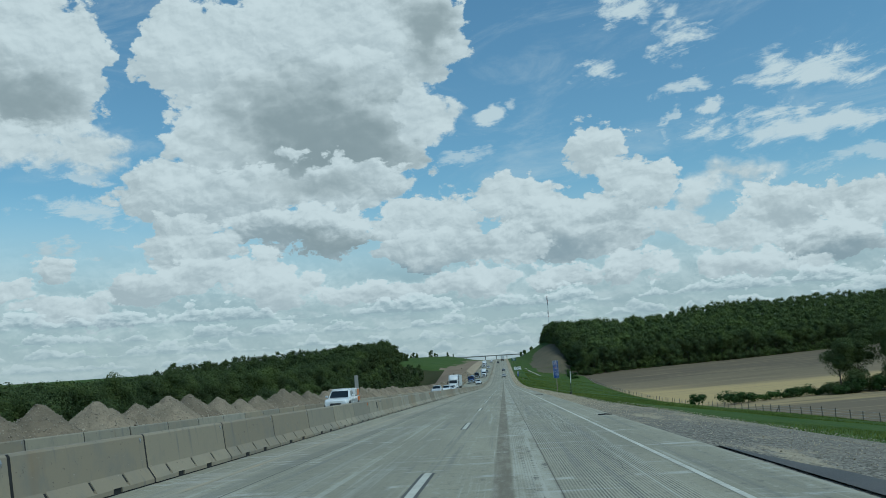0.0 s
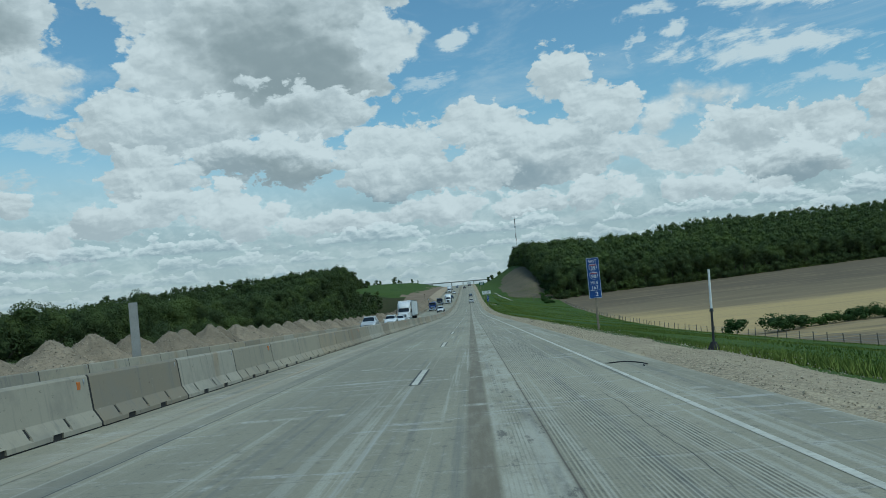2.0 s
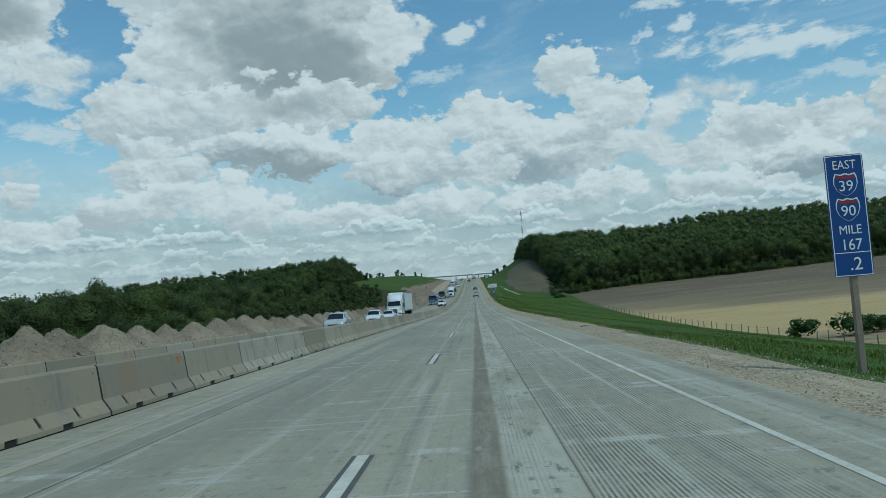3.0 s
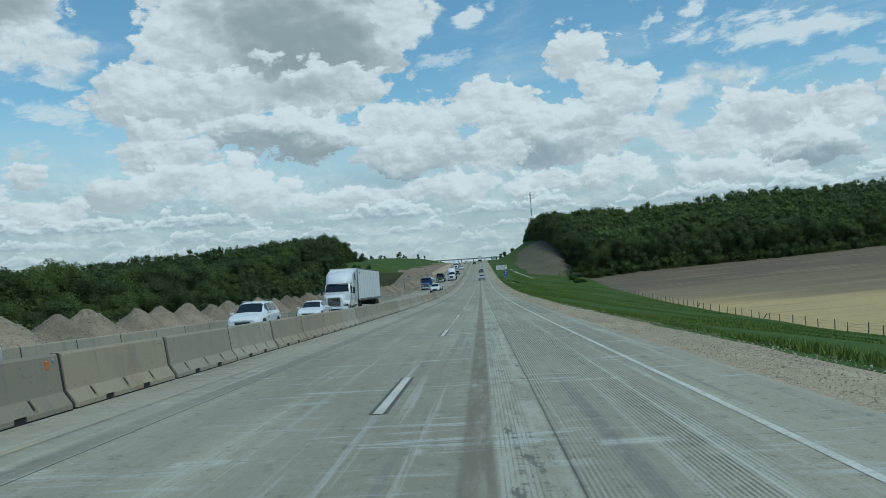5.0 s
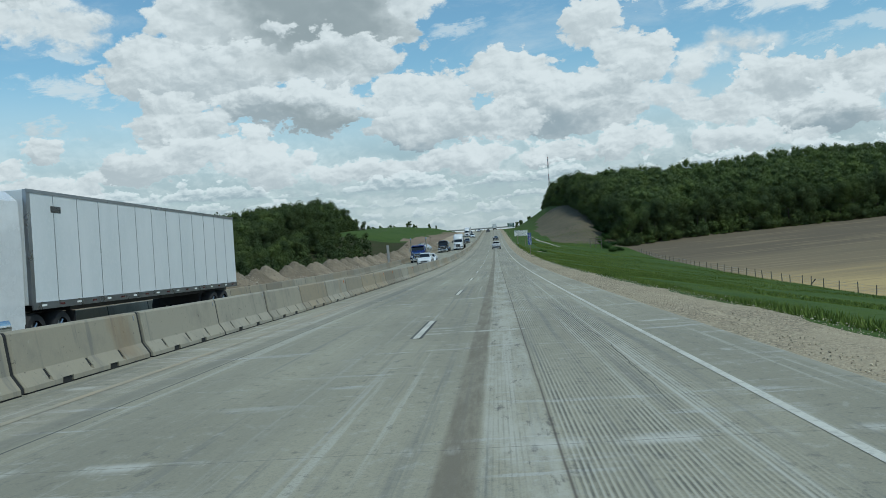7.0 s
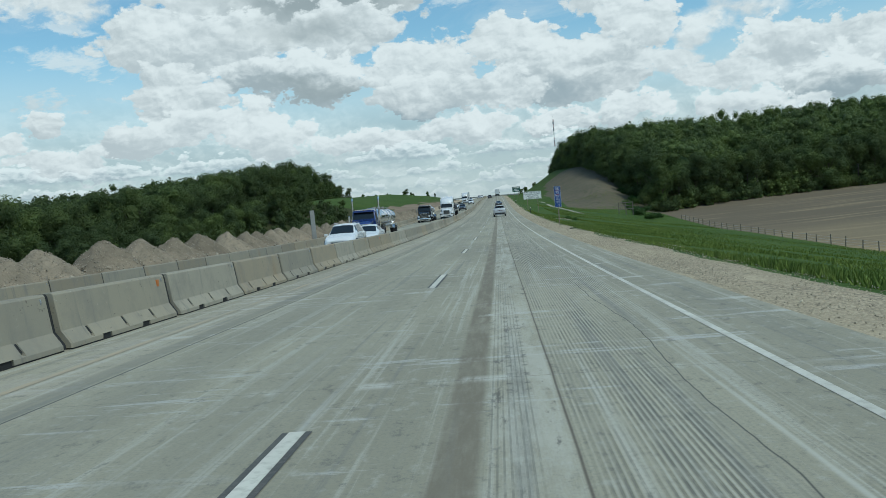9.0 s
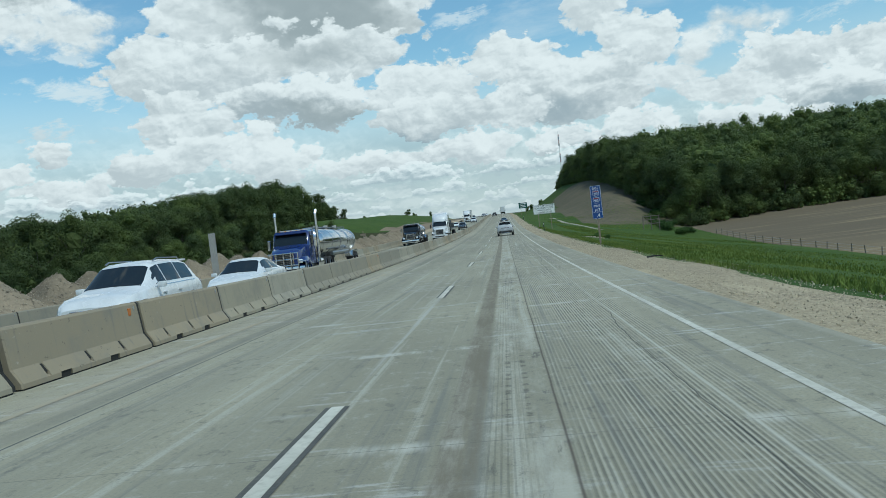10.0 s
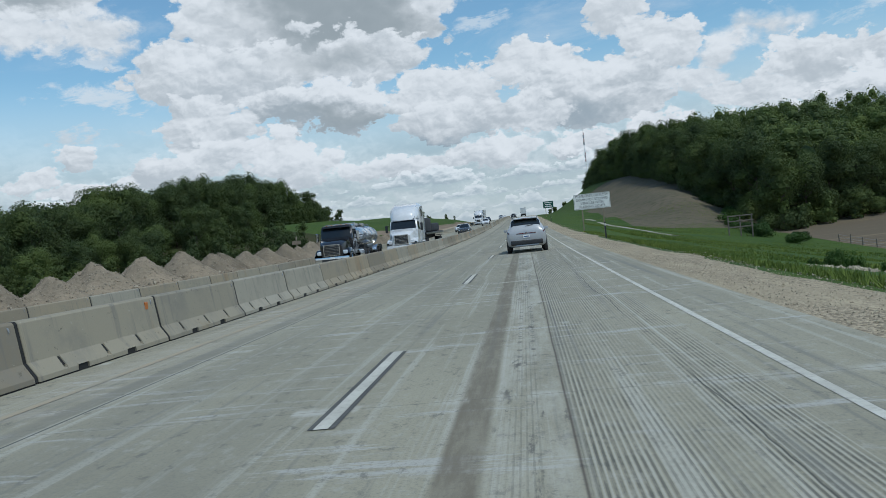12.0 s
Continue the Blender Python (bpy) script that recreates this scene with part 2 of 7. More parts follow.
def road_z(y):
    """Height of the carriageway along its vertical curve."""
    return float(np.interp(y, _gy, _gz))


def road_tilt(y):
    return math.degrees(math.atan((road_z(y + 3) - road_z(y - 3)) / 6))


def lerp(v, xs, ys):
    return float(np.interp(v, xs, ys))


def step01(v, a, b):
    t = min(1.0, max(0.0, (v - a) / (b - a)))
    return t * t * (3 - 2 * t)


def smooth_mesh(me, angle=40):
    me.polygons.foreach_set("use_smooth", [True] * len(me.polygons))
    me.set_sharp_from_angle(angle=radians(angle))


def from_lists(name, verts, faces, mat, smooth=0):
    me = bpy.data.meshes.new(name)
    me.from_pydata(verts, [], faces)
    me.update()
    if mat is not None:
        for m in (mat if isinstance(mat, (list, tuple)) else [mat]):
            me.materials.append(m)
    if smooth:
        smooth_mesh(me, smooth)
    return me


def part(name, bm, mat, parent=None, label="", smooth=0):
    """Link a bmesh (or a ready mesh) as one object under a thing or a part."""
    if isinstance(bm, bmesh.types.BMesh):
        me = bpy.data.meshes.new(name)
        bm.normal_update()
        bm.to_mesh(me)
        bm.free()
        if mat is not None:
            me.materials.append(mat)
        if smooth:
            smooth_mesh(me, smooth)
    else:
        me = bm
    ob = new(name, me)
    if parent is not None:
        ob.parent = parent
    if label:
        ob["label"] = label
    return ob


def thing(name, label, category, group="", kind="", m=None):
    ob = new(name)
    ob.empty_display_size = 0.3
    tagged(ob, label, category, group, kind)
    if m is not None:
        ob.matrix_basis = m
    return ob


def box(bm, x0, x1, y0, y1, z0, z1, bevel=0.0, seg=1, taper=None):
    """A bevelled block; taper=(tx, ty) narrows the top."""
    tx, ty = taper or (0, 0)
    vs = [bm.verts.new(p) for p in (
        (x0, y0, z0), (x1, y0, z0), (x1, y1, z0), (x0, y1, z0),
        (x0 + tx, y0 + ty, z1), (x1 - tx, y0 + ty, z1), (x1 - tx, y1 - ty, z1), (x0 + tx, y1 - ty, z1))]
    fs = [bm.faces.new([vs[i] for i in q]) for q in ((3, 2, 1, 0), (4, 5, 6, 7), (0, 1, 5, 4), (1, 2, 6, 5), (2, 3, 7, 6), (3, 0, 4, 7))]
    if bevel:
        es = list({e for f in fs for e in f.edges})
        bmesh.ops.bevel(bm, geom=es, offset=bevel, segments=seg, affect="EDGES", profile=0.6)
    return bm


def boxes(*specs, bevel=0.0, seg=1):
    bm = bmesh.new()
    for s in specs:
        box(bm, *s, bevel=bevel, seg=seg)
    return bm


def tube(bm, p0, p1, r0, r1=None, n=10):
    """A closed round bar between two points."""
    r1 = r0 if r1 is None else r1
    p0, p1 = Vector(p0), Vector(p1)
    q = (p1 - p0).to_track_quat("Z", "Y")
    rings = []
    for p, r in ((p0, r0), (p1, r1)):
        rings.append([bm.verts.new(p + q @ Vector((r * math.cos(6.28318 * i / n), r * math.sin(6.28318 * i / n), 0))) for i in range(n)])
    for i in range(n):
        bm.faces.new((rings[0][i], rings[0][(i + 1) % n], rings[1][(i + 1) % n], rings[1][i]))
    bm.faces.new(rings[0][::-1])
    bm.faces.new(rings[1])
    return bm


def loft(sections, close=True):
    """Skin a row of rings that have the same number of points."""
    bm = bmesh.new()
    rings = [[bm.verts.new(p) for p in ring] for ring in sections]
    n = len(rings[0])
    for a, b in zip(rings, rings[1:]):
        for i in range(n):
            bm.faces.new((a[i], a[(i + 1) % n], b[(i + 1) % n], b[i]))
    if close:
        bm.faces.new(rings[0][::-1])
        bm.faces.new(rings[-1])
    bmesh.ops.recalc_face_normals(bm, faces=bm.faces[:])
    return bm


# ---- materials ----
def material(name):
    m = bpy.data.materials.new(name)
    m.use_nodes = True
    t = m.node_tree
    return m, t, t.nodes["Principled BSDF"]


def tnoise(t, coord, scale, detail=4.0, rough=0.55, stretch=None):
    n = t.nodes.new("ShaderNodeTexNoise")
    n.inputs["Scale"].default_value = scale
    n.inputs["Detail"].default_value = detail
    n.inputs["Roughness"].default_value = rough
    if stretch:
        mp = t.nodes.new("ShaderNodeMapping")
        mp.inputs["Scale"].default_value = stretch
        t.links.new(coord, mp.inputs[0])
        coord = mp.outputs[0]
    t.links.new(coord, n.inputs["Vector"])
    return n.outputs[0]


def tramp(t, value, lo, hi, a=0.0, b=1.0):
    n = t.nodes.new("ShaderNodeMapRange")
    n.interpolation_type = "SMOOTHSTEP"
    t.links.new(value, n.inputs[0])
    for i, v in enumerate((lo, hi, a, b)):
        n.inputs[i + 1].default_value = v
    return n.outputs[0]


def tmix(t, f, a, b, blend="MIX"):
    n = t.nodes.new("ShaderNodeMix")
    n.data_type, n.blend_type = "RGBA", blend
    for s, v in ((n.inputs[0], f), (n.inputs[6], a), (n.inputs[7], b)):
        if isinstance(v, bpy.types.NodeSocket):
            t.links.new(v, s)
        else:
            s.default_value = v if not isinstance(v, tuple) or len(v) == 4 else (*v, 1)
    return n.outputs[2]


def tmath(t, op, a, b=0.0):
    n = t.nodes.new("ShaderNodeMath")
    n.operation = op
    for s, v in zip(n.inputs, (a, b)):
        if isinstance(v, bpy.types.NodeSocket):
            t.links.new(v, s)
        else:
            s.default_value = v
    return n.outputs[0]


def tbump(t, bsdf, height, strength, distance=0.02):
    n = t.nodes.new("ShaderNodeBump")
    n.inputs["Strength"].default_value = strength
    n.inputs["Distance"].default_value = distance
    t.links.new(height, n.inputs["Height"])
    t.links.new(n.outputs[0], bsdf.inputs["Normal"])


def tcoord(t, kind="Object"):
    return t.nodes.new("ShaderNodeTexCoord").outputs[kind]


def tworld(t):
    return t.nodes.new("ShaderNodeNewGeometry").outputs["Position"]


def trandom(t):
    return t.nodes.new("ShaderNodeObjectInfo").outputs["Random"]


def tisland(t):
    return t.nodes.new("ShaderNodeNewGeometry").outputs["Random Per Island"]


def surface(name, tones, scale=3.0, fine=40.0, rough=0.8, bump=0.3, vary=0.0, island=0.0, metal=0.0, coat=0.0, place="Object", distance=0.02, stretch=None, spec=None):
    """A worn surface: two tones by a broad noise, a third by a fine one, and relief."""
    m, t, b = material(name)
    co = tworld(t) if place == "World" else tcoord(t, place)
    broad = tnoise(t, co, scale, 5.0, 0.6, stretch)
    grain = tnoise(t, co, fine, 3.0, 0.6)
    col = tmix(t, tramp(t, broad, 0.3, 0.7), tones[0], tones[1])
    col = tmix(t, tramp(t, grain, 0.45, 0.75, 0.0, 0.6), col, tones[2] if len(tones) > 2 else tones[0])
    for amount, src in ((vary, trandom), (island, tisland)):
        if amount:
            v = tramp(t, src(t), 0.0, 1.0, 1 - amount, 1 + amount)
            n = t.nodes.new("ShaderNodeVectorMath")
            n.operation = "SCALE"
            t.links.new(col, n.inputs[0])
            t.links.new(v, n.inputs["Scale"])
            col = n.outputs[0]
    t.links.new(col, b.inputs["Base Color"])
    t.links.new(tramp(t, broad, 0.2, 0.8, rough - 0.08, min(1.0, rough + 0.08)), b.inputs["Roughness"])
    b.inputs["Metallic"].default_value = metal
    b.inputs["Coat Weight"].default_value = coat
    b.inputs["Coat Roughness"].default_value = 0.05
    if spec is not None:
        b.inputs["Specular IOR Level"].default_value = spec
    if bump:
        tbump(t, b, grain, bump, distance)
    return m


def plain(name, color, rough=0.5, metal=0.0, coat=0.0, bump=0.0):
    """Paint, plastic or metal with a slight unevenness of tone and gloss."""
    c2 = tuple(min(1.0, v * 0.86) for v in color)
    return surface(name, (color, c2, c2), 2.5, 60.0, rough, bump, metal=metal, coat=coat)


def glass_dark(name="tinted_glass"):
    m, t, b = material(name)
    b.inputs["Base Color"].default_value = (0.012, 0.016, 0.018, 1)
    b.inputs["Roughness"].default_value = 0.04
    b.inputs["Specular IOR Level"].default_value = 0.6
    return m


GLASS = glass_dark()
RUBBER = plain("tyre_rubber", (0.022, 0.022, 0.023), 0.85)
BLACK_PLASTIC = plain("black_plastic", (0.03, 0.031, 0.033), 0.55)
CHROME = plain("chrome", (0.75, 0.76, 0.77), 0.14, metal=1.0)
ALLOY = plain("alloy", (0.42, 0.43, 0.45), 0.32, metal=1.0)
GALVANISED = surface("galvanised_steel", ((0.42, 0.43, 0.44), (0.32, 0.33, 0.34), (0.5, 0.5, 0.5)), 6.0, 80.0, 0.5, 0.05, metal=0.8)
WHITE_PAINT = plain("white_paint", (0.78, 0.79, 0.79), 0.3, coat=0.6)

# ---- ground ----
def ground_z(x, y):
    """Lie of the land: verge and field falling to the east of the road, wooded hills on both sides."""
    yy = min(max(y, -60), 1100)
    r = road_z(yy)
    if x > 4.8:
        d48 = lerp(y, [-60, 130, 250, 440, 500, 540, 581, 672, 820, 950, 1400], [-6.0, -6.5, -7.6, -7.6, -6.2, -1.0, 6.0, 11.8, 14.5, 11.0, 4.0])
        shoulder = lerp(x, [4.8, 7.4], [-0.05, -0.25])
        if d48 < -0.25:
            rel = shoulder + (d48 + 0.25) * lerp(x, [7.4, 14, 30, 48], [0, 0.17, 0.6, 1])
        else:
            rel = shoulder + (d48 + 0.25) * step01(x, 16, 46)
        rel += 4.5 * math.exp(-((x - 36.0) / 8.5) ** 2 - ((y - 535) / 32) ** 2)
        if x <= 48:
            return r + rel
        low = min(d48, -6.5)
        inside = y - (500 + 0.3 * (x - 46))
        steep = lerp(inside, [-20, 0, 50, 90, 160, 400, 900], [0, 0, 11, 13.5, 13, 11, 6]) * step01(x, 50, 112)
        hill = steep + lerp(inside, [80, 220, 400, 900], [0, 13.5, 15, 6]) * step01(x, 84, 205)
        rise = lerp(x, [48, 190, 330, 700, 4500], [0, 5.0, 9.0, 16.0, 10.0])
        return r + low + (d48 - low) * math.exp(-((x - 48) / 45) ** 2) + hill + rise
    if x < -14.5:
        deep = lerp(y - 0.5 * max(0.0, -x - 85), [-60, 140, 260, 400, 470, 510, 578, 640, 690, 800, 1100, 2000], [-17, -15, -13, -12, -9.5, -4, 2.5, 4.5, 5, 8, 10, 4])
        s = step01(-x, 26, 72)
        base = (r - 0.55) * (1 - s) + deep * s
        base -= 7.0 * math.exp(-((-x - 48) / 13) ** 2) * (1 - step01(y, 480, 600))
        return base
    return r - 0.75


def band_rows(lo, hi, s):
    return [lo + i * s for i in range(int((hi - lo) / s) + 1)]


GRASS = surface("grass", ((0.046, 0.084, 0.018), (0.076, 0.115, 0.027), (0.036, 0.064, 0.016)), 0.12, 3.0, 0.9, 0.8, place="World", distance=0.15, spec=0.1)
DIRT = surface("bare_dirt", ((0.205, 0.160, 0.115), (0.270, 0.215, 0.155), (0.160, 0.130, 0.100)), 0.09, 1.6, 0.95, 0.9, place="World", distance=0.2, spec=0.05)


def field_material():
    """Stubble and ploughland in broad uneven bands that run into one another."""
    m, t, b = material("stubble_and_ploughland")
    pos = tworld(t)
    sp = t.nodes.new("ShaderNodeSeparateXYZ")
    t.links.new(pos, sp.inputs[0])
    wide = tnoise(t, pos, 0.012, 5.0, 0.6, (0.5, 1.3, 1))
    rows = tnoise(t, pos, 0.22, 5.0, 0.65, (0.12, 1.4, 1))
    clods = tnoise(t, pos, 1.3, 6.0, 0.7)
    far = tmath(t, "ADD", sp.outputs[1], tmath(t, "MULTIPLY", sp.outputs[0], 0.21))
    far = tmath(t, "ADD", far, tmath(t, "MULTIPLY", tmath(t, "SUBTRACT", wide, 0.5), 170.0))
    far = tmath(t, "ADD", far, tmath(t, "MULTIPLY", tmath(t, "SUBTRACT", rows, 0.5), 45.0))
    col = tmix(t, tramp(t, far, 195, 225), (0.180, 0.148, 0.104), (0.455, 0.345, 0.168))
    col = tmix(t, tramp(t, far, 320, 375), col, (0.215, 0.174, 0.112))
    col = tmix(t, tramp(t, far, 395, 450), col, (0.148, 0.122, 0.086))
    col = tmix(t, tramp(t, rows, 0.50, 0.66, 0.0, 0.6), col, (0.310, 0.245, 0.150))
    col = tmix(t, tramp(t, rows, 0.30, 0.44, 0.40, 0.0), col, (0.160, 0.138, 0.100))
    col = tmix(t, tramp(t, clods, 0.52, 0.74, 0.0, 0.5), col, (0.135, 0.115, 0.086))
    t.links.new(col, b.inputs["Base Color"])
    b.inputs["Roughness"].default_value = 0.95
    b.inputs["Specular IOR Level"].default_value = 0.05
    tbump(t, b, clods, 0.7, 0.12)
    return m


FIELD = field_material()
CUT = surface("cut_slope", ((0.120, 0.108, 0.076), (0.155, 0.132, 0.095), (0.060, 0.078, 0.035)), 0.10, 0.7, 0.95, 0.9, place="World", distance=0.2, spec=0.05)
LITTER = surface("woodland_floor", ((0.045, 0.055, 0.022), (0.065, 0.060, 0.035), (0.03, 0.04, 0.015)), 0.2, 2.0, 0.95, 0.6, place="World", distance=0.2, spec=0.05)
SAND = surface("graded_sand", ((0.420, 0.345, 0.245), (0.340, 0.275, 0.195), (0.47, 0.39, 0.29)), 0.08, 2.2, 0.95, 0.6, place="World", distance=0.08, spec=0.05)

GX = [-4600, -2500, -1300, -800, -500, -380, -300, -240, -200, -170, -145, -125, -110, -98, -90, -85, -80, -75, -70, -65, -60, -55, -50, -46, -42, -38, -34, -31, -28,
      -26, -24, -22, -20, -18, -16.2, -14.55, -10, -4.9, 0, 4.7, 4.82, 6.1, 7.4, 8.2, 9.2, 10.5, 12, 14, 16, 18, 20, 22, 24, 26, 28, 30, 32, 34, 36, 38, 40, 42, 45,
      48, 51, 55, 60, 66, 72, 80, 90, 102, 116, 132, 150, 172, 200, 235, 275, 320, 380, 460, 600, 900, 1500, 2600, 4600]
GY = [-4600, -2500, -1200, -600, -300, -160, -90] + band_rows(-60, 1100, 6) + [1130, 1170, 1230, 1320, 1450, 1650, 2000, 2600, 3500, 4600]
gverts = [(x, y, ground_z(x, y) + (0.25 * noise.noise((x * 0.05, y * 0.05, 3.1)) if (x > 9 or x < -26) else 0)) for y in GY for x in GX]
gfaces, gmats = [], []
for j in range(len(GY) - 1):
    for i in range(len(GX) - 1):
        k = j * len(GX) + i
        gfaces.append((k, k + 1, k + len(GX) + 1, k + len(GX)))
        cx, cy = (GX[i] + GX[i + 1]) / 2, (GY[j] + GY[j + 1]) / 2
        wob = 7 * noise.noise((cx * 0.04, cy * 0.04, 0))
        inside = cy - (500 + 0.3 * (cx - 46))
        if cx > 48 and inside > 2:
            mi = 4
        elif cx > 48 and cx < 900:
            mi = 1
        elif 16 < cx < 48 and 488 + wob < cy < 720 + 3 * wob and cx > 19 + wob * 0.3 + abs(cy - 560) * 0.06:
            mi = 3
        elif cx < -38 and cy < 560 + 2 * wob or cx < -76 and cy < 692:
            mi = 4
        elif -26 < cx < -14 and cy < 420:
            mi = 5
        elif -30 < cx < -14:
            mi = 5 if cx > -22 else 2
        elif lerp(cy, [330, 520, 640], [-48, -44, -34]) + wob < cx <= -26 and cy > 330:
            mi = 2
        else:
            mi = 0
        gmats.append(mi)
gme = from_lists("ground", gverts, gfaces, [GRASS, FIELD, DIRT, CUT, LITTER, SAND], 180)
gme.polygons.foreach_set("material_index", gmats)
tagged(new("ground", gme), "rolling farmland with grass verges, stubble fields and bare graded dirt", "ground", kind="structure")


# ---- carriageways ----
def road_material(name, near=True):
    """Worn concrete: streaks along the lanes, grooved wheel track, sealed joints, scuffs."""
    m, t, b = material(name)
    pos = tworld(t)
    sp = t.nodes.new("ShaderNodeSeparateXYZ")
    t.links.new(pos, sp.inputs[0])
    X = sp.outputs[0]
    wav = tnoise(t, pos, 0.8, 3.0, 0.6, (0.0, 0.35, 0.0))
    XW = tmath(t, "ADD", X, tmath(t, "MULTIPLY", tmath(t, "SUBTRACT", wav, 0.5), 0.03))

    def lane(a, c, soft, src=None):
        src = src or XW
        return tmath(t, "MULTIPLY", tramp(t, src, a - soft, a + soft), tramp(t, src, c - soft, c + soft, 1.0, 0.0))

    broad = tnoise(t, pos, 0.22, 5.0, 0.6, (1.6, 0.35, 1))
    streak = tnoise(t, pos, 1.0, 5.0, 0.65, (5.0, 0.06, 1))
    scuff = tnoise(t, pos, 1.0, 5.0, 0.7, (0.45, 3.2, 1))
    grain = tnoise(t, pos, 38.0, 5.0, 0.75)
    pits = tnoise(t, pos, 6.5, 6.0, 0.75, (1.0, 0.6, 1))
    patch = tnoise(t, pos, 0.5, 4.0, 0.6)
    col = tmix(t, tramp(t, broad, 0.35, 0.68), (0.268, 0.253, 0.188), (0.352, 0.331, 0.244))
    col = tmix(t, tramp(t, streak, 0.54, 0.66, 0, 0.65), col, (0.45, 0.44, 0.37))
    col = tmix(t, tramp(t, streak, 0.32, 0.46, 0.6, 0), col, (0.165, 0.166, 0.148))
    col = tmix(t, tmath(t, "MULTIPLY", tramp(t, scuff, 0.555, 0.63, 0, 0.75), tramp(t, patch, 0.42, 0.58)), col, (0.45, 0.445, 0.405))
    col = tmix(t, tramp(t, grain, 0.45, 0.72, 0.0, 0.55), col, (0.165, 0.162, 0.145))
    col = tmix(t, tramp(t, pits, 0.56, 0.66, 0.0, 0.6), col, (0.140, 0.138, 0.118))
    col = tmix(t, tramp(t, pits, 0.32, 0.46, 0.45, 0.0), col, (0.41, 0.40, 0.345))
    height = grain
    if near:
        # pale ground strip, brown filler strip, grooved track
        wander0 = tnoise(t, pos, 0.8, 3.0, 0.6, (0.5, 0.0, 0.0))
        col = tmix(t, tmath(t, "MULTIPLY", lane(1.28, 1.80, 0.03), tramp(t, tnoise(t, pos, 0.7, 7.0, 0.75, (3, 0.5, 1)), 0.38, 0.64, 0.0, 0.62)), col, (0.48, 0.468, 0.395))
        blot = tnoise(t, pos, 1.0, 5.0, 0.7, (6.0, 1.3, 1))
        col = tmix(t, tmath(t, "MULTIPLY", lane(1.30, 1.84, 0.05), tramp(t, blot, 0.58, 0.68, 0.0, 0.8)), col, (0.12, 0.115, 0.10))
        col = tmix(t, tmath(t, "MULTIPLY", lane(1.00, 1.265, 0.03), tramp(t, tnoise(t, pos, 2.2, 6.0, 0.72, (2.5, 0.35, 1)), 0.34, 0.62, 0.42, 0.92)), col, (0.178, 0.157, 0.116))
        tick = tmath(t, "MULTIPLY", tramp(t, tnoise(t, pos, 1.0, 2.0, 0.5, (0, 4.5, 0)), 0.50, 0.56), tramp(t, tnoise(t, pos, 1.0, 2.0, 0.5, (0, 0.11, 0)), 0.50, 0.58))
        for a in (1.43, 1.58):
            col = tmix(t, tmath(t, "MULTIPLY", lane(a, a + 0.05, 0.012), tmath(t, "MULTIPLY", tmath(t, "MULTIPLY", tick, 0.7), tramp(t, grain, 0.35, 0.6, 0.3, 1.0))), col, (0.09, 0.088, 0.078))
        col = tmix(t, tmath(t, "MULTIPLY", lane(4.66, 4.79, 0.03), tramp(t, patch, 0.3, 0.6, 0.0, 0.25)), col, (0.46, 0.44, 0.36))
        wave = tmath(t, "SINE", tmath(t, "MULTIPLY", X, 158.0))
        worn = tramp(t, tnoise(t, pos, 0.6, 5.0, 0.68, (2.2, 0.10, 1)), 0.36, 0.64, 0.05, 1.0)
        groove = tmath(t, "MULTIPLY", tmath(t, "MULTIPLY", tramp(t, wave, -0.1, 0.8), lane(1.86, 3.25, 0.06)), worn)
        groove2 = tmath(t, "MULTIPLY", tmath(t, "MULTIPLY", tramp(t, wave, 0.1, 0.9), lane(1.30, 1.62, 0.04)), tmath(t, "MULTIPLY", worn, 0.5))
        groove = tmath(t, "MAXIMUM", groove, groove2)
        col = tmix(t, tmath(t, "MULTIPLY", tmath(t, "MULTIPLY", lane(1.86, 3.30, 0.06), tramp(t, wave, -1.0, -0.2, 0.62, 0.0)), worn), col, (0.47, 0.455, 0.38))
        chip = tramp(t, tnoise(t, pos, 7.0, 4.0, 0.7, (1.0, 0.35, 1)), 0.36, 0.56, 0.25, 1.0)
        groove = tmath(t, "MULTIPLY", groove, chip)
        col = tmix(t, tmath(t, "MULTIPLY", groove, 0.80), col, (0.098, 0.096, 0.083))
        # wheel paths, sawn cross joints with pale spilt slurry
        col = tmix(t, tmath(t, "MULTIPLY", lane(-2.35, -1.55, 0.30), tramp(t, streak, 0.35, 0.6, 0.10, 0.40)), col, (0.205, 0.198, 0.158))
        col = tmix(t, tmath(t, "MULTIPLY", lane(-0.95, -0.30, 0.25), tramp(t, streak, 0.35, 0.6, 0.05, 0.35)), col, (0.215, 0.208, 0.166))
        beat = tmath(t, "FRACT", tmath(t, "ADD", tmath(t, "DIVIDE", sp.outputs[1], 4.57), tmath(t, "MULTIPLY", tmath(t, "SUBTRACT", wander0, 0.5), 0.02)))
        near_joint = tramp(t, tmath(t, "ABSOLUTE", tmath(t, "SUBTRACT", beat, 0.5)), 0.004, 0.045, 1.0, 0.0)
        slurry = tnoise(t, pos, 1.0, 6.0, 0.7, (1.1, 0.16, 1))
        col = tmix(t, tmath(t, "MULTIPLY", near_joint, tramp(t, slurry, 0.50, 0.62, 0.0, 0.75)), col, (0.50, 0.49, 0.43))
        cut = tramp(t, tmath(t, "ABSOLUTE", tmath(t, "SUBTRACT", beat, 0.5)), 0.0009, 0.0018, 0.6, 0.0)
        col = tmix(t, cut, col, (0.12, 0.115, 0.10))
        # saw cut, wandering crack, old line scar and dark seam by the shoulder
        col = tmix(t, tmath(t, "MULTIPLY", lane(1.815, 1.832, 0.008), 0.7), col, (0.05, 0.035, 0.033))
        wander = tnoise(t, pos, 1.0, 6.0, 0.55, (0.0, 0.08, 0.0))
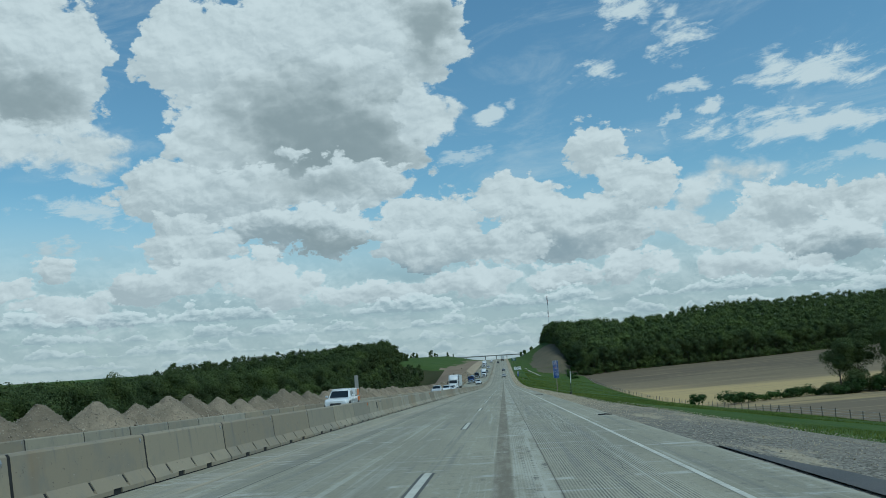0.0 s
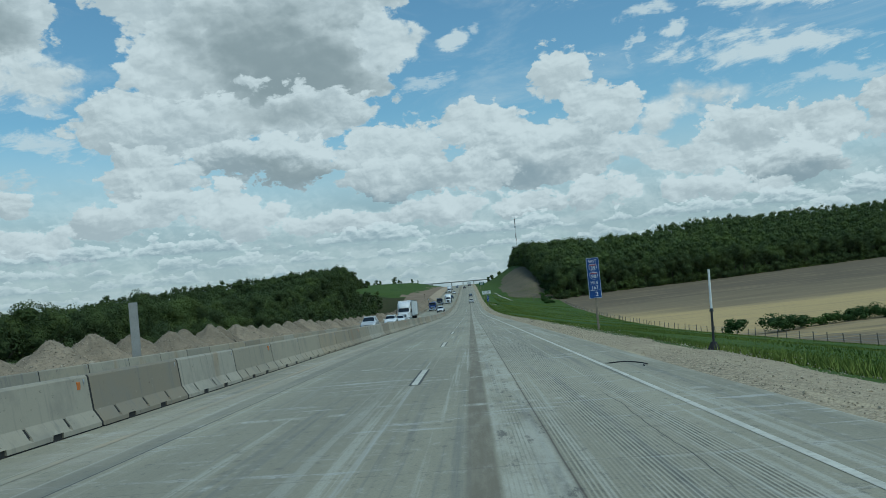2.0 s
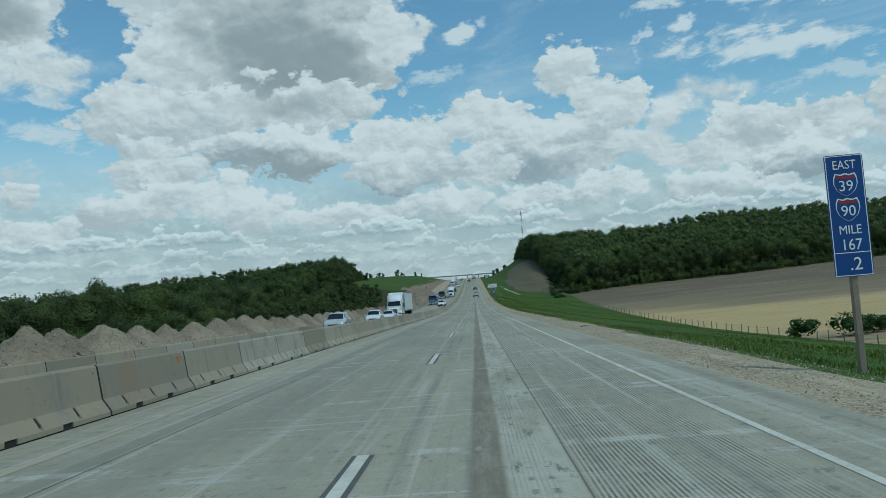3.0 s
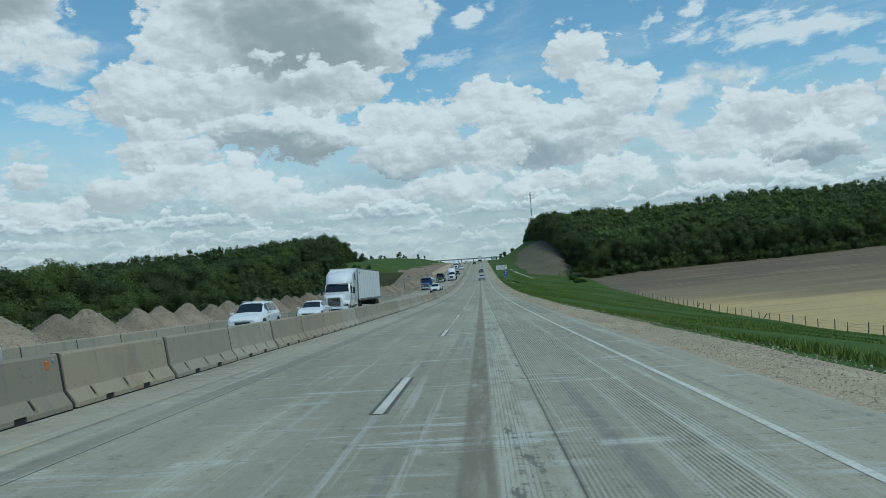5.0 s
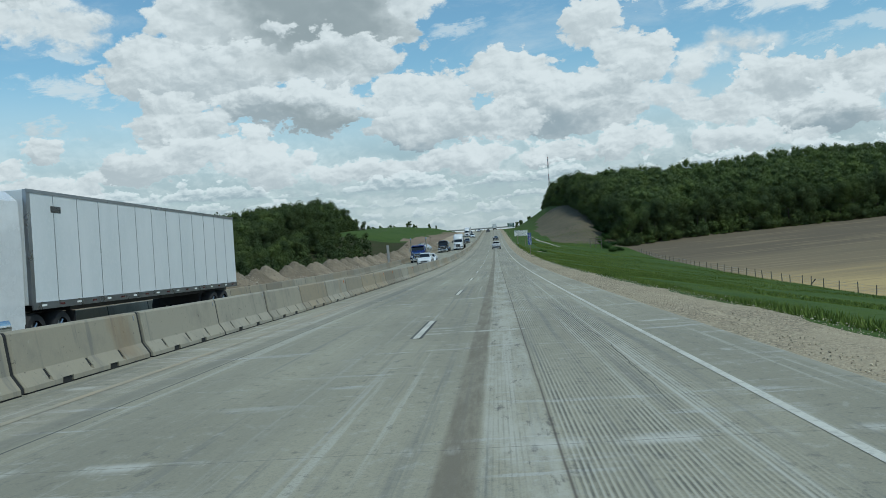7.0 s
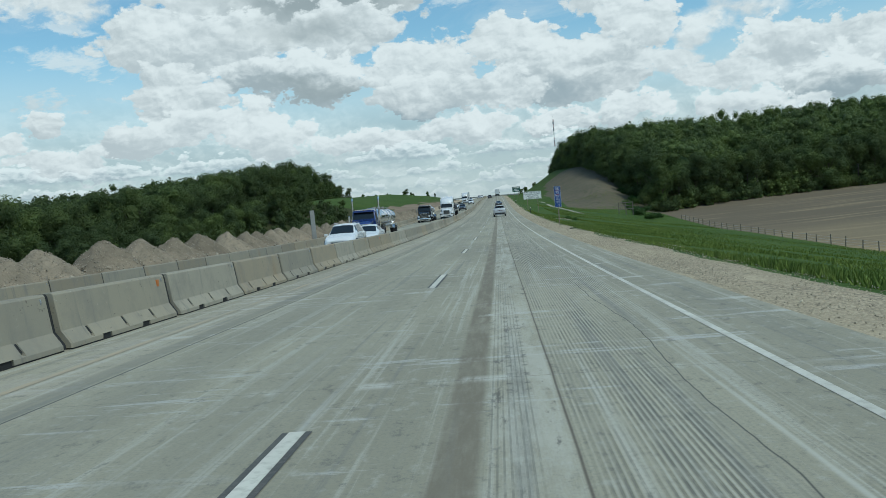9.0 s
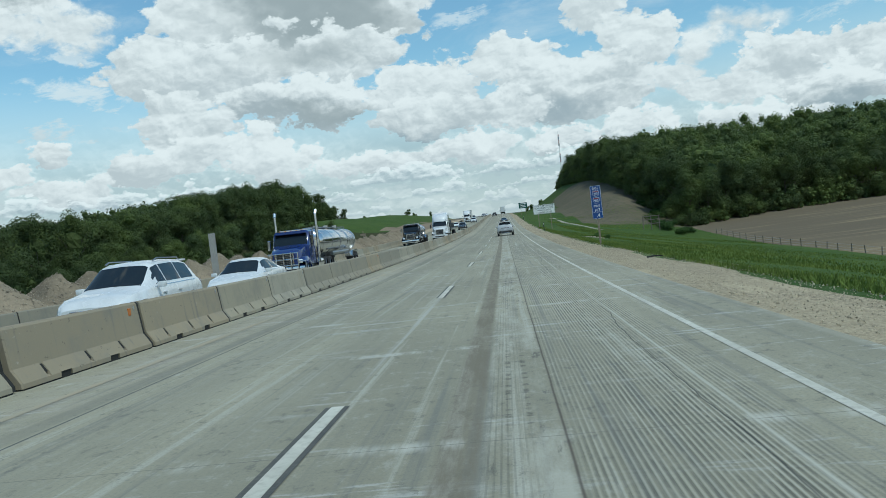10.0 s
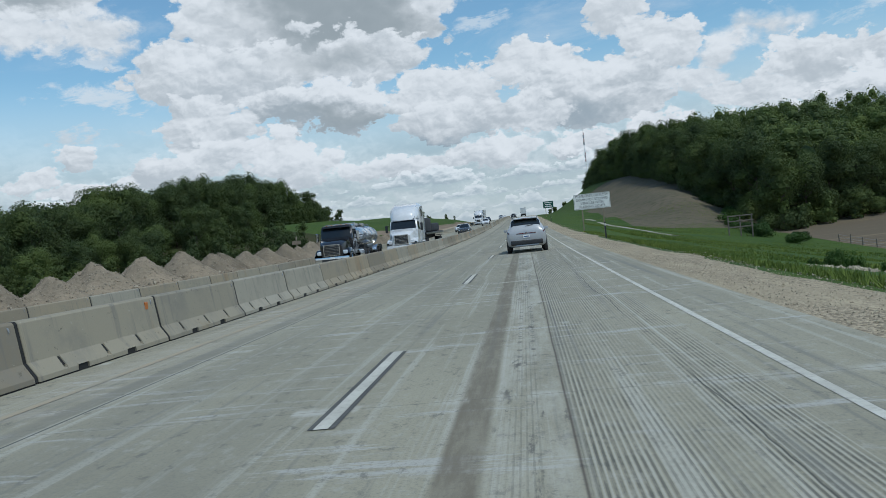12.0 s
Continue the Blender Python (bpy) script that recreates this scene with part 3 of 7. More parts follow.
        XC = tmath(t, "ADD", X, tmath(t, "MULTIPLY", tmath(t, "SUBTRACT", wander, 0.5), 0.9))
        col = tmix(t, tmath(t, "MULTIPLY", lane(2.855, 2.867, 0.006, XC), tramp(t, tnoise(t, pos, 1.0, 2.0, 0.5, (0, 0.06, 0)), 0.47, 0.53, 0.0, 0.85)), col, (0.06, 0.06, 0.055))
        col = tmix(t, tmath(t, "MULTIPLY", lane(2.99, 3.03, 0.015), tramp(t, streak, 0.42, 0.56, 0.1, 0.6)), col, (0.50, 0.49, 0.42))
        col = tmix(t, tmath(t, "MULTIPLY", lane(-0.035, 0.035, 0.02), tramp(t, streak, 0.45, 0.6, 0.0, 0.45)), col, (0.44, 0.44, 0.41))
        col = tmix(t, tmath(t, "MULTIPLY", lane(-3.02, -2.74, 0.05), tramp(t, patch, 0.2, 0.7, 0.25, 0.65)), col, (0.185, 0.180, 0.15))
        col = tmix(t, lane(-2.70, -2.675, 0.01), col, (0.09, 0.09, 0.085))
        col = tmix(t, tmath(t, "MULTIPLY", lane(-4.1, -3.1, 0.35), tramp(t, scuff, 0.35, 0.65, 0.0, 0.35)), col, (0.44, 0.40, 0.34))
        height = tmath(t, "SUBTRACT", grain, tmath(t, "MULTIPLY", groove, 2.0))
    t.links.new(col, b.inputs["Base Color"])
    t.links.new(tramp(t, streak, 0.3, 0.7, 0.78, 0.95), b.inputs["Roughness"])
    b.inputs["Specular IOR Level"].default_value = 0.25
    tbump(t, b, height, 0.35, 0.006)
    return m


CONCRETE_NEAR = road_material("worn_grooved_concrete")
CONCRETE_FAR = road_material("worn_plain_concrete", False)
RY = band_rows(-60, 1100, 4)


def strip(profile, ys, closed=False):
    """Sweep a cross-section (x, rise over the road) along the road."""
    verts = [(x, y, road_z(y) + dz) for y in ys for x, dz in profile]
    n = len(profile)
    faces = []
    for j in range(len(ys) - 1):
        for i in range(n if closed else n - 1):
            a, c = j * n + i, j * n + (i + 1) % n
            faces.append((a, c, c + n, a + n))
    return verts, faces


v, f = strip([(-5.0, -0.4), (-5.0, 0), (4.76, 0), (4.82, -0.02), (4.84, -0.3)], RY)
tagged(new("road", from_lists("road", v, f, CONCRETE_NEAR)), "pale worn concrete motorway lanes with a grooved wheel track", "road", kind="structure")
v, f = strip([(-14.75, -0.8), (-14.75, -0.46), (-5.0, -0.02), (-5.0, -0.3)], RY)
tagged(new("road", from_lists("road", v, f, CONCRETE_FAR)), "pale concrete lanes for oncoming traffic between barriers", "road", kind="structure")



def gravel_material():
    """Crushed stone: small pieces of many tones over dust, in drifts."""
    m, t, b = material("shoulder_gravel")
    pos = tworld(t)
    vo = t.nodes.new("ShaderNodeTexVoronoi")
    vo.inputs["Scale"].default_value = 26.0
    t.links.new(pos, vo.inputs["Vector"])
    bw = t.nodes.new("ShaderNodeRGBToBW")
    t.links.new(vo.outputs["Color"], bw.inputs[0])
    broad = tnoise(t, pos, 0.45, 5.0, 0.65, (1.0, 0.4, 1))
    mid = tnoise(t, pos, 5.0, 5.0, 0.7)
    col = tmix(t, tramp(t, bw.outputs[0], 0.25, 0.75), (0.18, 0.152, 0.108), (0.47, 0.40, 0.285))
    col = tmix(t, tramp(t, broad, 0.40, 0.62, 0.15, 0.75), col, (0.40, 0.34, 0.235))
    col = tmix(t, tramp(t, mid, 0.52, 0.70, 0.0, 0.6), col, (0.190, 0.162, 0.118))
    # grey crushed stone where the apron begins, tan after it
    sp = t.nodes.new("ShaderNodeSeparateXYZ")
    t.links.new(pos, sp.inputs[0])
    along = tmath(t, "ADD", sp.outputs[1], tmath(t, "MULTIPLY", tmath(t, "SUBTRACT", broad, 0.5), 60.0))
    grey = tmix(t, tramp(t, bw.outputs[0], 0.2, 0.8), (0.085, 0.082, 0.074), (0.300, 0.285, 0.250))
    grey = tmix(t, tramp(t, mid, 0.50, 0.66, 0.0, 0.7), grey, (0.105, 0.098, 0.086))
    col = tmix(t, tramp(t, along, 16.0, 62.0, 0.85, 0.0), col, grey)
    drift = tnoise(t, pos, 0.9, 6.0, 0.7, (1.4, 0.22, 1))
    col = tmix(t, tramp(t, drift, 0.54, 0.66, 0.0, 0.55), col, (0.52, 0.44, 0.30))
    t.links.new(col, b.inputs["Base Color"])
    b.inputs["Roughness"].default_value = 0.95
    b.inputs["Specular IOR Level"].default_value = 0.1
    tbump(t, b, tmath(t, "ADD", mid, tmath(t, "MULTIPLY", vo.outputs["Distance"], -1.0)), 0.65, 0.04)
    return m


GRAVEL = gravel_material()


def gravel_edge(y):
    """Where the gravel gives way to grass: a wide stony apron at the start, then a narrow shoulder."""
    return 7.35 + lerp(y, [-60, 12, 22, 34, 48], [3.4, 3.2, 2.2, 1.0, 0.0]) + 0.28 * noise.noise((0.13 * y, 5.0, 0)) + 0.16 * noise.noise((0.9 * y, 2.0, 0))


edge = [gravel_edge(y) for y in band_rows(-60, 1100, 2)]
gv, gf = [], []
for y, xe in zip(band_rows(-60, 1100, 2), edge):
    z = road_z(y)
    for s in (0, 0.25, 0.5, 0.75, 1.0):
        x = 4.70 + s * (xe - 4.70)
        zz = z - 0.015 - 0.2 * s if x < 7.4 else ground_z(x, y) + 0.09
        gv.append((x, y, zz + 0.03 * noise.noise((x * 1.7, y * 0.9, 1)) - (0.10 if s == 1 else 0)))
for j in range(len(edge) - 1):
    for i in range(4):
        k = j * 5 + i
        gf.append((k, k + 1, k + 6, k + 5))
tagged(new("gravel_shoulder", from_lists("gravel_shoulder", gv, gf, GRAVEL, 180)), "tan crushed gravel shoulder along the pavement edge", "shoulder", kind="structure")

ASPHALT = surface("old_asphalt", ((0.068, 0.067, 0.066), (0.092, 0.090, 0.086), (0.130, 0.125, 0.114)), 0.8, 55.0, 0.92, 0.5, place="World", distance=0.01)
av, af = [], []
for i in range(19):
    y = -58 + 4.06 * i
    w = lerp(y, [-58, 0, 9, 15.1], [1.9, 1.7, 1.05, 0.12]) + 0.10 * noise.noise((0.7 * y, 3.0, 0))
    for q in (0.0, 0.5, 1.0):
        x = 4.845 + w * q
        av.append((x, y, road_z(y) + 0.010 - 0.03 * q - (0.05 if q == 1 else 0)))
for j in range(18):
    af += [(3 * j + i, 3 * j + i + 1, 3 * j + i + 4, 3 * j + i + 3) for i in range(2)]
tagged(new("asphalt_wedge", from_lists("asphalt_wedge", av, af, ASPHALT, 60)), "dark asphalt wedge between the concrete edge and the gravel", "shoulder", kind="structure")

# painted lines
LINE_WHITE = surface("worn_white_line", ((0.60, 0.585, 0.50), (0.47, 0.455, 0.385), (0.32, 0.305, 0.25)), 1.2, 14.0, 0.7, 0.2, place="World", distance=0.004)
LINE_BLACK = surface("black_contrast_line", ((0.065, 0.064, 0.058), (0.10, 0.098, 0.088), (0.15, 0.145, 0.125)), 2.0, 25.0, 0.8, 0.2, place="World", distance=0.004)
LINE_ORANGE = surface("worn_orange_line", ((0.330, 0.308, 0.232), (0.395, 0.325, 0.220), (0.31, 0.29, 0.225)), 0.7, 6.0, 0.8, 0.2, place="World", distance=0.004)


def line_mesh(name, x0, x1, ys, mat, up=0.004):
    v, f = strip([(x0, up), (x1, up)], ys)
    return from_lists(name, v, f, mat)


tagged(new("edge_line", line_mesh("edge_line", 3.622, 3.708, RY, LINE_WHITE)), "worn white edge line on the concrete", "road marking", kind="structure")
tagged(new("orange_line", line_mesh("orange_line", -3.62, -3.50, RY, LINE_ORANGE)), "faded orange temporary line by the barrier", "road marking", kind="structure")
DASH_Y0 = 9.09
for k in range(-2, 58):
    y0 = DASH_Y0 + 15.24 * k
    dash = thing("lane_dash", "white lane dash with black contrast borders, worn", "road marking", "dashes of the lane line", m=pose(0, y0, road_z(y0)))
    ys = [0, 0.95, 1.9, 2.86, 3.81]
    for nm, x0, x1, mt, up in (("white_stripe", -0.058, 0.058, LINE_WHITE, 0.008), ("black_border", -0.105, -0.059, LINE_BLACK, 0.006), ("black_border", 0.059, 0.105, LINE_BLACK, 0.006)):
        vv = [(x, q, road_z(y0 + q) - road_z(y0) + up) for q in ys for x in (x0, x1)]
        part(nm, from_lists(nm, vv, [(2 * i, 2 * i + 1, 2 * i + 3, 2 * i + 2) for i in range(4)], mt), None, dash)


# ---- concrete barriers ----
def barrier_material():
    m, t, b = material("cast_concrete")
    co = tcoord(t)
    wp = tworld(t)
    rnd = trandom(t)
    tint = t.nodes.new("ShaderNodeValToRGB")
    t.links.new(rnd, tint.inputs[0])
    el = tint.color_ramp.elements
    el[0].color, el[1].color = (0.225, 0.198, 0.148, 1), (0.335, 0.315, 0.255, 1)
    for p, c in ((0.25, (0.320, 0.272, 0.190, 1)), (0.5, (0.255, 0.237, 0.188, 1)), (0.75, (0.315, 0.284, 0.212, 1))):
        q = tint.color_ramp.elements.new(p)
        q.color = c
    blotch = tnoise(t, wp, 1.4, 5.0, 0.65)
    drip = tnoise(t, wp, 3.0, 4.0, 0.6, (1.0, 1.6, 0.12))
    grain = tnoise(t, co, 60.0, 3.0, 0.6)
    col = tmix(t, tramp(t, blotch, 0.45, 0.72, 0, 0.6), tint.outputs[0], (0.21, 0.20, 0.17))
    col = tmix(t, tramp(t, drip, 0.56, 0.72, 0, 0.6), col, (0.17, 0.165, 0.15))
    col = tmix(t, tramp(t, grain, 0.5, 0.75, 0, 0.3), col, (0.22, 0.21, 0.19))
    chips = tnoise(t, wp, 9.0, 5.0, 0.75, (1.0, 0.7, 1.3))
    col = tmix(t, tramp(t, chips, 0.62, 0.68, 0, 0.7), col, (0.12, 0.108, 0.085))
    col = tmix(t, tramp(t, chips, 0.30, 0.36, 0.5, 0), col, (0.42, 0.40, 0.34))
    rust = tnoise(t, wp, 0.7, 4.0, 0.6, (1.0, 1.0, 0.25))
    col = tmix(t, tramp(t, rust, 0.60, 0.72, 0, 0.45), col, (0.26, 0.175, 0.09))
    t.links.new(col, b.inputs["Base Color"])
    b.inputs["Roughness"].default_value = 0.9
    b.inputs["Specular IOR Level"].default_value = 0.2
    tbump(t, b, grain, 0.3, 0.008)
    return m


BARRIER = barrier_material()
# near-black that puts the shade of the barriers' gaps and recesses into colour
SHADOW_GAP = plain("recess_shade", (0.02, 0.02, 0.019), 0.95)
ORANGE_REFL = plain("orange_reflector", (0.50, 0.16, 0.03), 0.4)


def barrier_ring(y, notch, slot, squeeze=0.0, base=0.022):
    """Cross-section of a barrier; a notch sinks a pocket into the toe's slope, a slot lifts its foot."""
    toe, mid = 0.305 - squeeze, 0.175 - squeeze
    foot = 0.095 if slot else base
    pocket = (mid + 0.004, 0.128) if notch else (0.268 - squeeze, 0.135)
    right = [(toe, foot), (toe - 0.004, max(0.085, foot + 0.004)), pocket, (mid, 0.27), (0.105 - squeeze, 0.77), (0.08 - squeeze, 0.80)]
    return [(x, y, z) for x, z in right] + [(-x, y, z) for x, z in right[::-1]]


def barrier_body():
    rows = [(-1.885, 0, 0, 0.025), (-1.86, 0, 0, 0)]
    for c, kind in ((-1.25, "n"), (-0.85, "s"), (-0.1, "n"), (0.55, "s"), (0.95, "n")):
        w = 0.045 if kind == "n" else 0.15
        n, s = (1, 0) if kind == "n" else (0, 1)
        rows += [(c - w, 0, 0, 0), (c - w + 0.012, n, s, 0), (c + w - 0.012, n, s, 0), (c + w, 0, 0, 0)]
    rows += [(1.86, 0, 0, 0), (1.885, 0, 0, 0.025)]
    return loft([barrier_ring(*r) for r in rows])


def lift_loop():
    bm = bmesh.new()
    tube(bm, (0.11, 1.72, 0.66), (0.125, 1.72, 0.70), 0.012, n=6)
    tube(bm, (0.125, 1.72, 0.70), (0.11, 1.72, 0.745), 0.012, n=6)
    return bm


def make_barrier():
    b = thing("concrete_barrier", "weathered grey precast concrete barrier standing on the motorway", "barrier", "median barriers")
    body = part("body", barrier_body(), BARRIER, b)
    part("lifting_loop", lift_loop(), GALVANISED, b)
    # added filler over the whole section: shade of the joint gap as colour
    part("joint_plate", loft([barrier_ring(q, 0, 0, 0.012) for q in (1.884, 1.945)]), SHADOW_GAP, b, "near-black filler for the shade in the joint gap")
    # added strip: paints the shadow line between foot and road
    part("bedding", boxes((-0.296, 0.296, -1.875, 1.875, 0.001, 0.021)), SHADOW_GAP, b, "near-black strip for the shade under the foot")
    # added blocks: the pockets' inner shade as near-black colour
    for c in (-1.25, -0.1, 0.95):
        bm = bmesh.new()
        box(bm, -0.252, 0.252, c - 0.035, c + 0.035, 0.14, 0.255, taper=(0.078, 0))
        part("toe_pocket", bm, SHADOW_GAP, b, "near-black block for the shade in the toe's lifting pocket")
    # added blocks: shade of the open foot slots, painted near-black
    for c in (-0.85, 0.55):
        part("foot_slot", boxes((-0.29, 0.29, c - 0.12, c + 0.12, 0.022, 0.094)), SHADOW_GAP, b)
    return b


def make_reflector(parent):
    part("reflector", boxes((0.105, 0.135, 1.50, 1.59, 0.60, 0.72), bevel=0.006), ORANGE_REFL, parent, "orange reflector plate")


def joint_y(n):
    """Foot of joint n along the road: units butt with gaps that vary a little."""
    y = 3.83 * n
    for _ in range(3):
        y = 3.83 * (n + lerp(y, [-60, 110, 164, 220, 278, 294, 350, 600], [0.56, 0.54, 0.83, 1.08, 1.60, 1.74, 1.90, 2.1]))
    return y


rb = random.Random(4)
first = make_barrier()
marked = copy_thing(first, Matrix())
make_reflector(marked)


def place_barrier(src, x, yc, dz, wob=0.012):
    return copy_thing(src, pose(x + rb.uniform(-wob, wob), yc, road_z(yc) + dz, road_tilt(yc), 0, rb.uniform(-0.15, 0.15)))


rest_near = []
for n in range(-8, 190):
    yc = (joint_y(n) + joint_y(n + 1)) / 2
    if yc > 560:
        rest_near.append((-4.83, yc, 0.0))
        continue
    src = marked if rb.random() < 0.3 else first
    ob = place_barrier(src, -4.83, yc, 0.0)
    if abs(yc - 39.5) < 1.92:
        # black spray marks that cannot be read
        bm = bmesh.new()
        for ya, za, yb, zb in ((38.72, 0.70, 38.74, 0.42), (38.86, 0.68, 38.88, 0.44), (38.94, 0.55, 39.20, 0.54), (39.62, 0.71, 40.28, 0.70)):
            face = [0.179 - 0.14 * (z - 0.27) for z in (za, zb)]
            tube(bm, (face[0], ya - yc, za), (face[1], yb - yc, zb), 0.014, n=6)
        part("spray_mark", bm, BLACK_PLASTIC, ob, "black spray mark on the face")
far_first = copy_thing(first, Matrix())
far_first["label"] = "light grey precast concrete barrier beside the rubble piles"
far_first["group"] = "outer barriers"
for n in range(-2, 190):
    yc = 3.83 * n + 1.2
    if yc > 420:
        rest_near.append((-14.25, yc, -0.44))
        continue
    place_barrier(far_first, -14.25, yc, -0.44, 0.02)
for src in (first, marked, far_first):
    for o in [*src.children_recursive, src]:
        bpy.data.objects.remove(o)
rv, rf = [], []
for x, yc, dz in rest_near:
    rings = [barrier_ring(q, 0, 0, s) for q, s in ((-1.9, 0.03), (-1.86, 0), (1.86, 0), (1.9, 0.03))]
    o, z = len(rv), road_z(yc) + dz
    tl = math.tan(radians(road_tilt(yc)))
    for ring in rings:
        rv += [(x + px, yc + py, z + pz + tl * py) for px, py, pz in ring]
    for j in range(3):
        rf += [(o + j * 12 + i, o + j * 12 + (i + 1) % 12, o + j * 12 + 12 + (i + 1) % 12, o + j * 12 + 12 + i) for i in range(12)]
    rf += [tuple(o + i for i in range(11, -1, -1)), tuple(o + 36 + i for i in range(12))]
tagged(new("far_barriers", from_lists("far_barriers", rv, rf, BARRIER)), "distant rows of grey concrete barriers along the motorway", "barriers", kind="stuff")

# ---- rubble piles ----
RUBBLE = surface("broken_rubble", ((0.185, 0.155, 0.112), (0.255, 0.210, 0.150), (0.120, 0.102, 0.078)), 0.9, 6.0, 0.95, 0.9, vary=0.18, island=0.22, distance=0.06, spec=0.1)


RUBBLE_STONE = surface("rubble_stone", ((0.290, 0.250, 0.190), (0.350, 0.305, 0.235), (0.230, 0.198, 0.150)), 0.9, 12.0, 0.95, 0.4, island=0.25, distance=0.02, spec=0.1)


def stone(verts, faces, p, s, rng):
    """A small broken stone of eight faces."""
    o = len(verts)
    ax = [s * rng.uniform(0.6, 1.2) for _ in range(6)]
    turn = Euler((rng.uniform(0, 3), rng.uniform(0, 3), rng.uniform(0, 3))).to_matrix()
    for d, k in zip(((1, 0, 0), (-1, 0, 0), (0, 1, 0), (0, -1, 0), (0, 0, 1), (0, 0, -1)), ax):
        verts.append(tuple(Vector(p) + turn @ (Vector(d) * k)))
    faces += [(o + a, o + b, o + c) for a, b, c in ((0, 2, 4), (2, 1, 4), (1, 3, 4), (3, 0, 4), (2, 0, 5), (1, 2, 5), (3, 1, 5), (0, 3, 5))]


def pile_mesh(seed):
    rng = random.Random(seed)
    verts, faces = [], []
    n, rings = 44, 17
    top = 2.15 + rng.uniform(-0.15, 0.15)
    ox, oy = rng.uniform(-0.3, 0.3), rng.uniform(-0.3, 0.3)
    long_x = rng.uniform(1.0, 1.25)

    def height(x, y):
        q = math.hypot((x - ox * 0.5) / long_x, y - oy * 0.5)
        z = top * max(0.0, 1 - (q / 2.75)) ** 1.05
        z = min(z, top * 0.93 + 0.02 * (2.75 - q))
        z += 0.20 * noise.noise((x * 0.9 + seed, y * 0.9, 2.0)) + 0.07 * noise.noise((x * 5.5, y * 5.5 + seed, 9.0)) + 0.12 * noise.noise((x * 2.7, y * 2.7 + seed, 5.0))
        return z
    verts.append((0, 0, height(0, 0)))
    for j in range(1, rings + 1):
        r = 3.3 * j / rings
        for i in range(n):
            a = 6.28318 * i / n
            x, y = r * math.cos(a), r * math.sin(a)
            verts.append((x, y, max(height(x, y), -0.2) if j < rings else -0.35))
    faces += [(0, 1 + i, 1 + (i + 1) % n) for i in range(n)]
    for j in range(rings - 1):
        a, b = 1 + j * n, 1 + (j + 1) * n
        faces += [(a + i, b + i, b + (i + 1) % n, a + (i + 1) % n) for i in range(n)]
    body = from_lists("mound", verts, faces, RUBBLE, 35)
    verts, faces = [], []
    for _ in range(1500):
        a, r = rng.uniform(0, 6.283), 3.0 * math.sqrt(rng.random())
        x, y = r * math.cos(a), r * math.sin(a)
        s = rng.uniform(0.015, 0.05) if r < 1.9 else (rng.uniform(0.02, 0.075) if rng.random() < 0.93 else rng.uniform(0.08, 0.16))
        stone(verts, faces, (x, y, max(height(x, y), 0) + s * 0.3), s, rng)
    return body, from_lists("loose_rubble", verts, faces, RUBBLE_STONE)


PILES = [pile_mesh(s) for s in range(7)]
rp = random.Random(11)
y = 10.0
while y < 470:
    x = -18.9 + rp.uniform(-0.35, 0.35)
    sc = rp.uniform(0.90, 1.06)
    ob = thing("rubble_pile", "", "")
    heap, loose = PILES[rp.randrange(7)]
    part("mound", heap, None, ob)
    tagged(part("loose_rubble", loose, None, ob), kind="stuff")
    ob.matrix_basis = pose(x, y, road_z(y) - 0.52, 0, 0, rp.uniform(0, 360)) @ Matrix.Diagonal((sc, sc, sc * rp.uniform(0.92, 1.06), 1))
    tagged(ob, "heap of tan rubble and broken stone on graded sand", "rubble pile", "rubble piles behind the barrier")
    y += rp.choice((3.4, 4.4, 4.7, 4.9, 5.1, 5.4))


# ---- woods ----
def leaf_material(name, dark, mid, light):
    m, t, b = material(name)
    out = t.nodes["Material Output"]
    isl, obj = tisland(t), trandom(t)
    tint = t.nodes.new("ShaderNodeValToRGB")
    t.links.new(isl, tint.inputs[0])
    tint.color_ramp.elements[0].color, tint.color_ramp.elements[1].color = (*dark, 1), (*light, 1)
    q = tint.color_ramp.elements.new(0.6)
    q.color = (*mid, 1)
    grove = tnoise(t, tworld(t), 0.09, 3.0, 0.6)
    col = tmix(t, tramp(t, grove, 0.42, 0.64, 0.0, 0.7), tint.outputs[0], tuple(v * k for v, k in zip(mid, (1.75, 1.65, 1.2))))
    col = tmix(t, tramp(t, obj, 0.0, 1.0, 0.0, 0.45), col, tuple(v * 0.62 for v in mid))
    t.links.new(col, b.inputs["Base Color"])
    b.inputs["Roughness"].default_value = 0.7
    b.inputs["Specular IOR Level"].default_value = 0.15
    tl = t.nodes.new("ShaderNodeBsdfTranslucent")
    t.links.new(col, tl.inputs[0])
    mx = t.nodes.new("ShaderNodeMixShader")
    mx.inputs[0].default_value = 0.36
    t.links.new(b.outputs[0], mx.inputs[1])
    t.links.new(tl.outputs[0], mx.inputs[2])
    t.links.new(mx.outputs[0], out.inputs[0])
    return m


LEAF = leaf_material("oak_leaves", (0.064, 0.088, 0.038), (0.088, 0.122, 0.046), (0.120, 0.160, 0.060))
# copy of LEAF a quarter lighter: sunlit tops and haze put into colour
LEAF_EAST = leaf_material("east_leaves_lightened", (0.080, 0.108, 0.046), (0.108, 0.148, 0.054), (0.150, 0.198, 0.068))
LEAF_SHRUB = leaf_material("shrub_leaves", (0.030, 0.060, 0.018), (0.050, 0.095, 0.026), (0.095, 0.150, 0.050))
BARK = surface("bark", ((0.085, 0.072, 0.058), (0.12, 0.10, 0.08), (0.05, 0.043, 0.035)), 2.0, 18.0, 0.95, 0.8, distance=0.03)


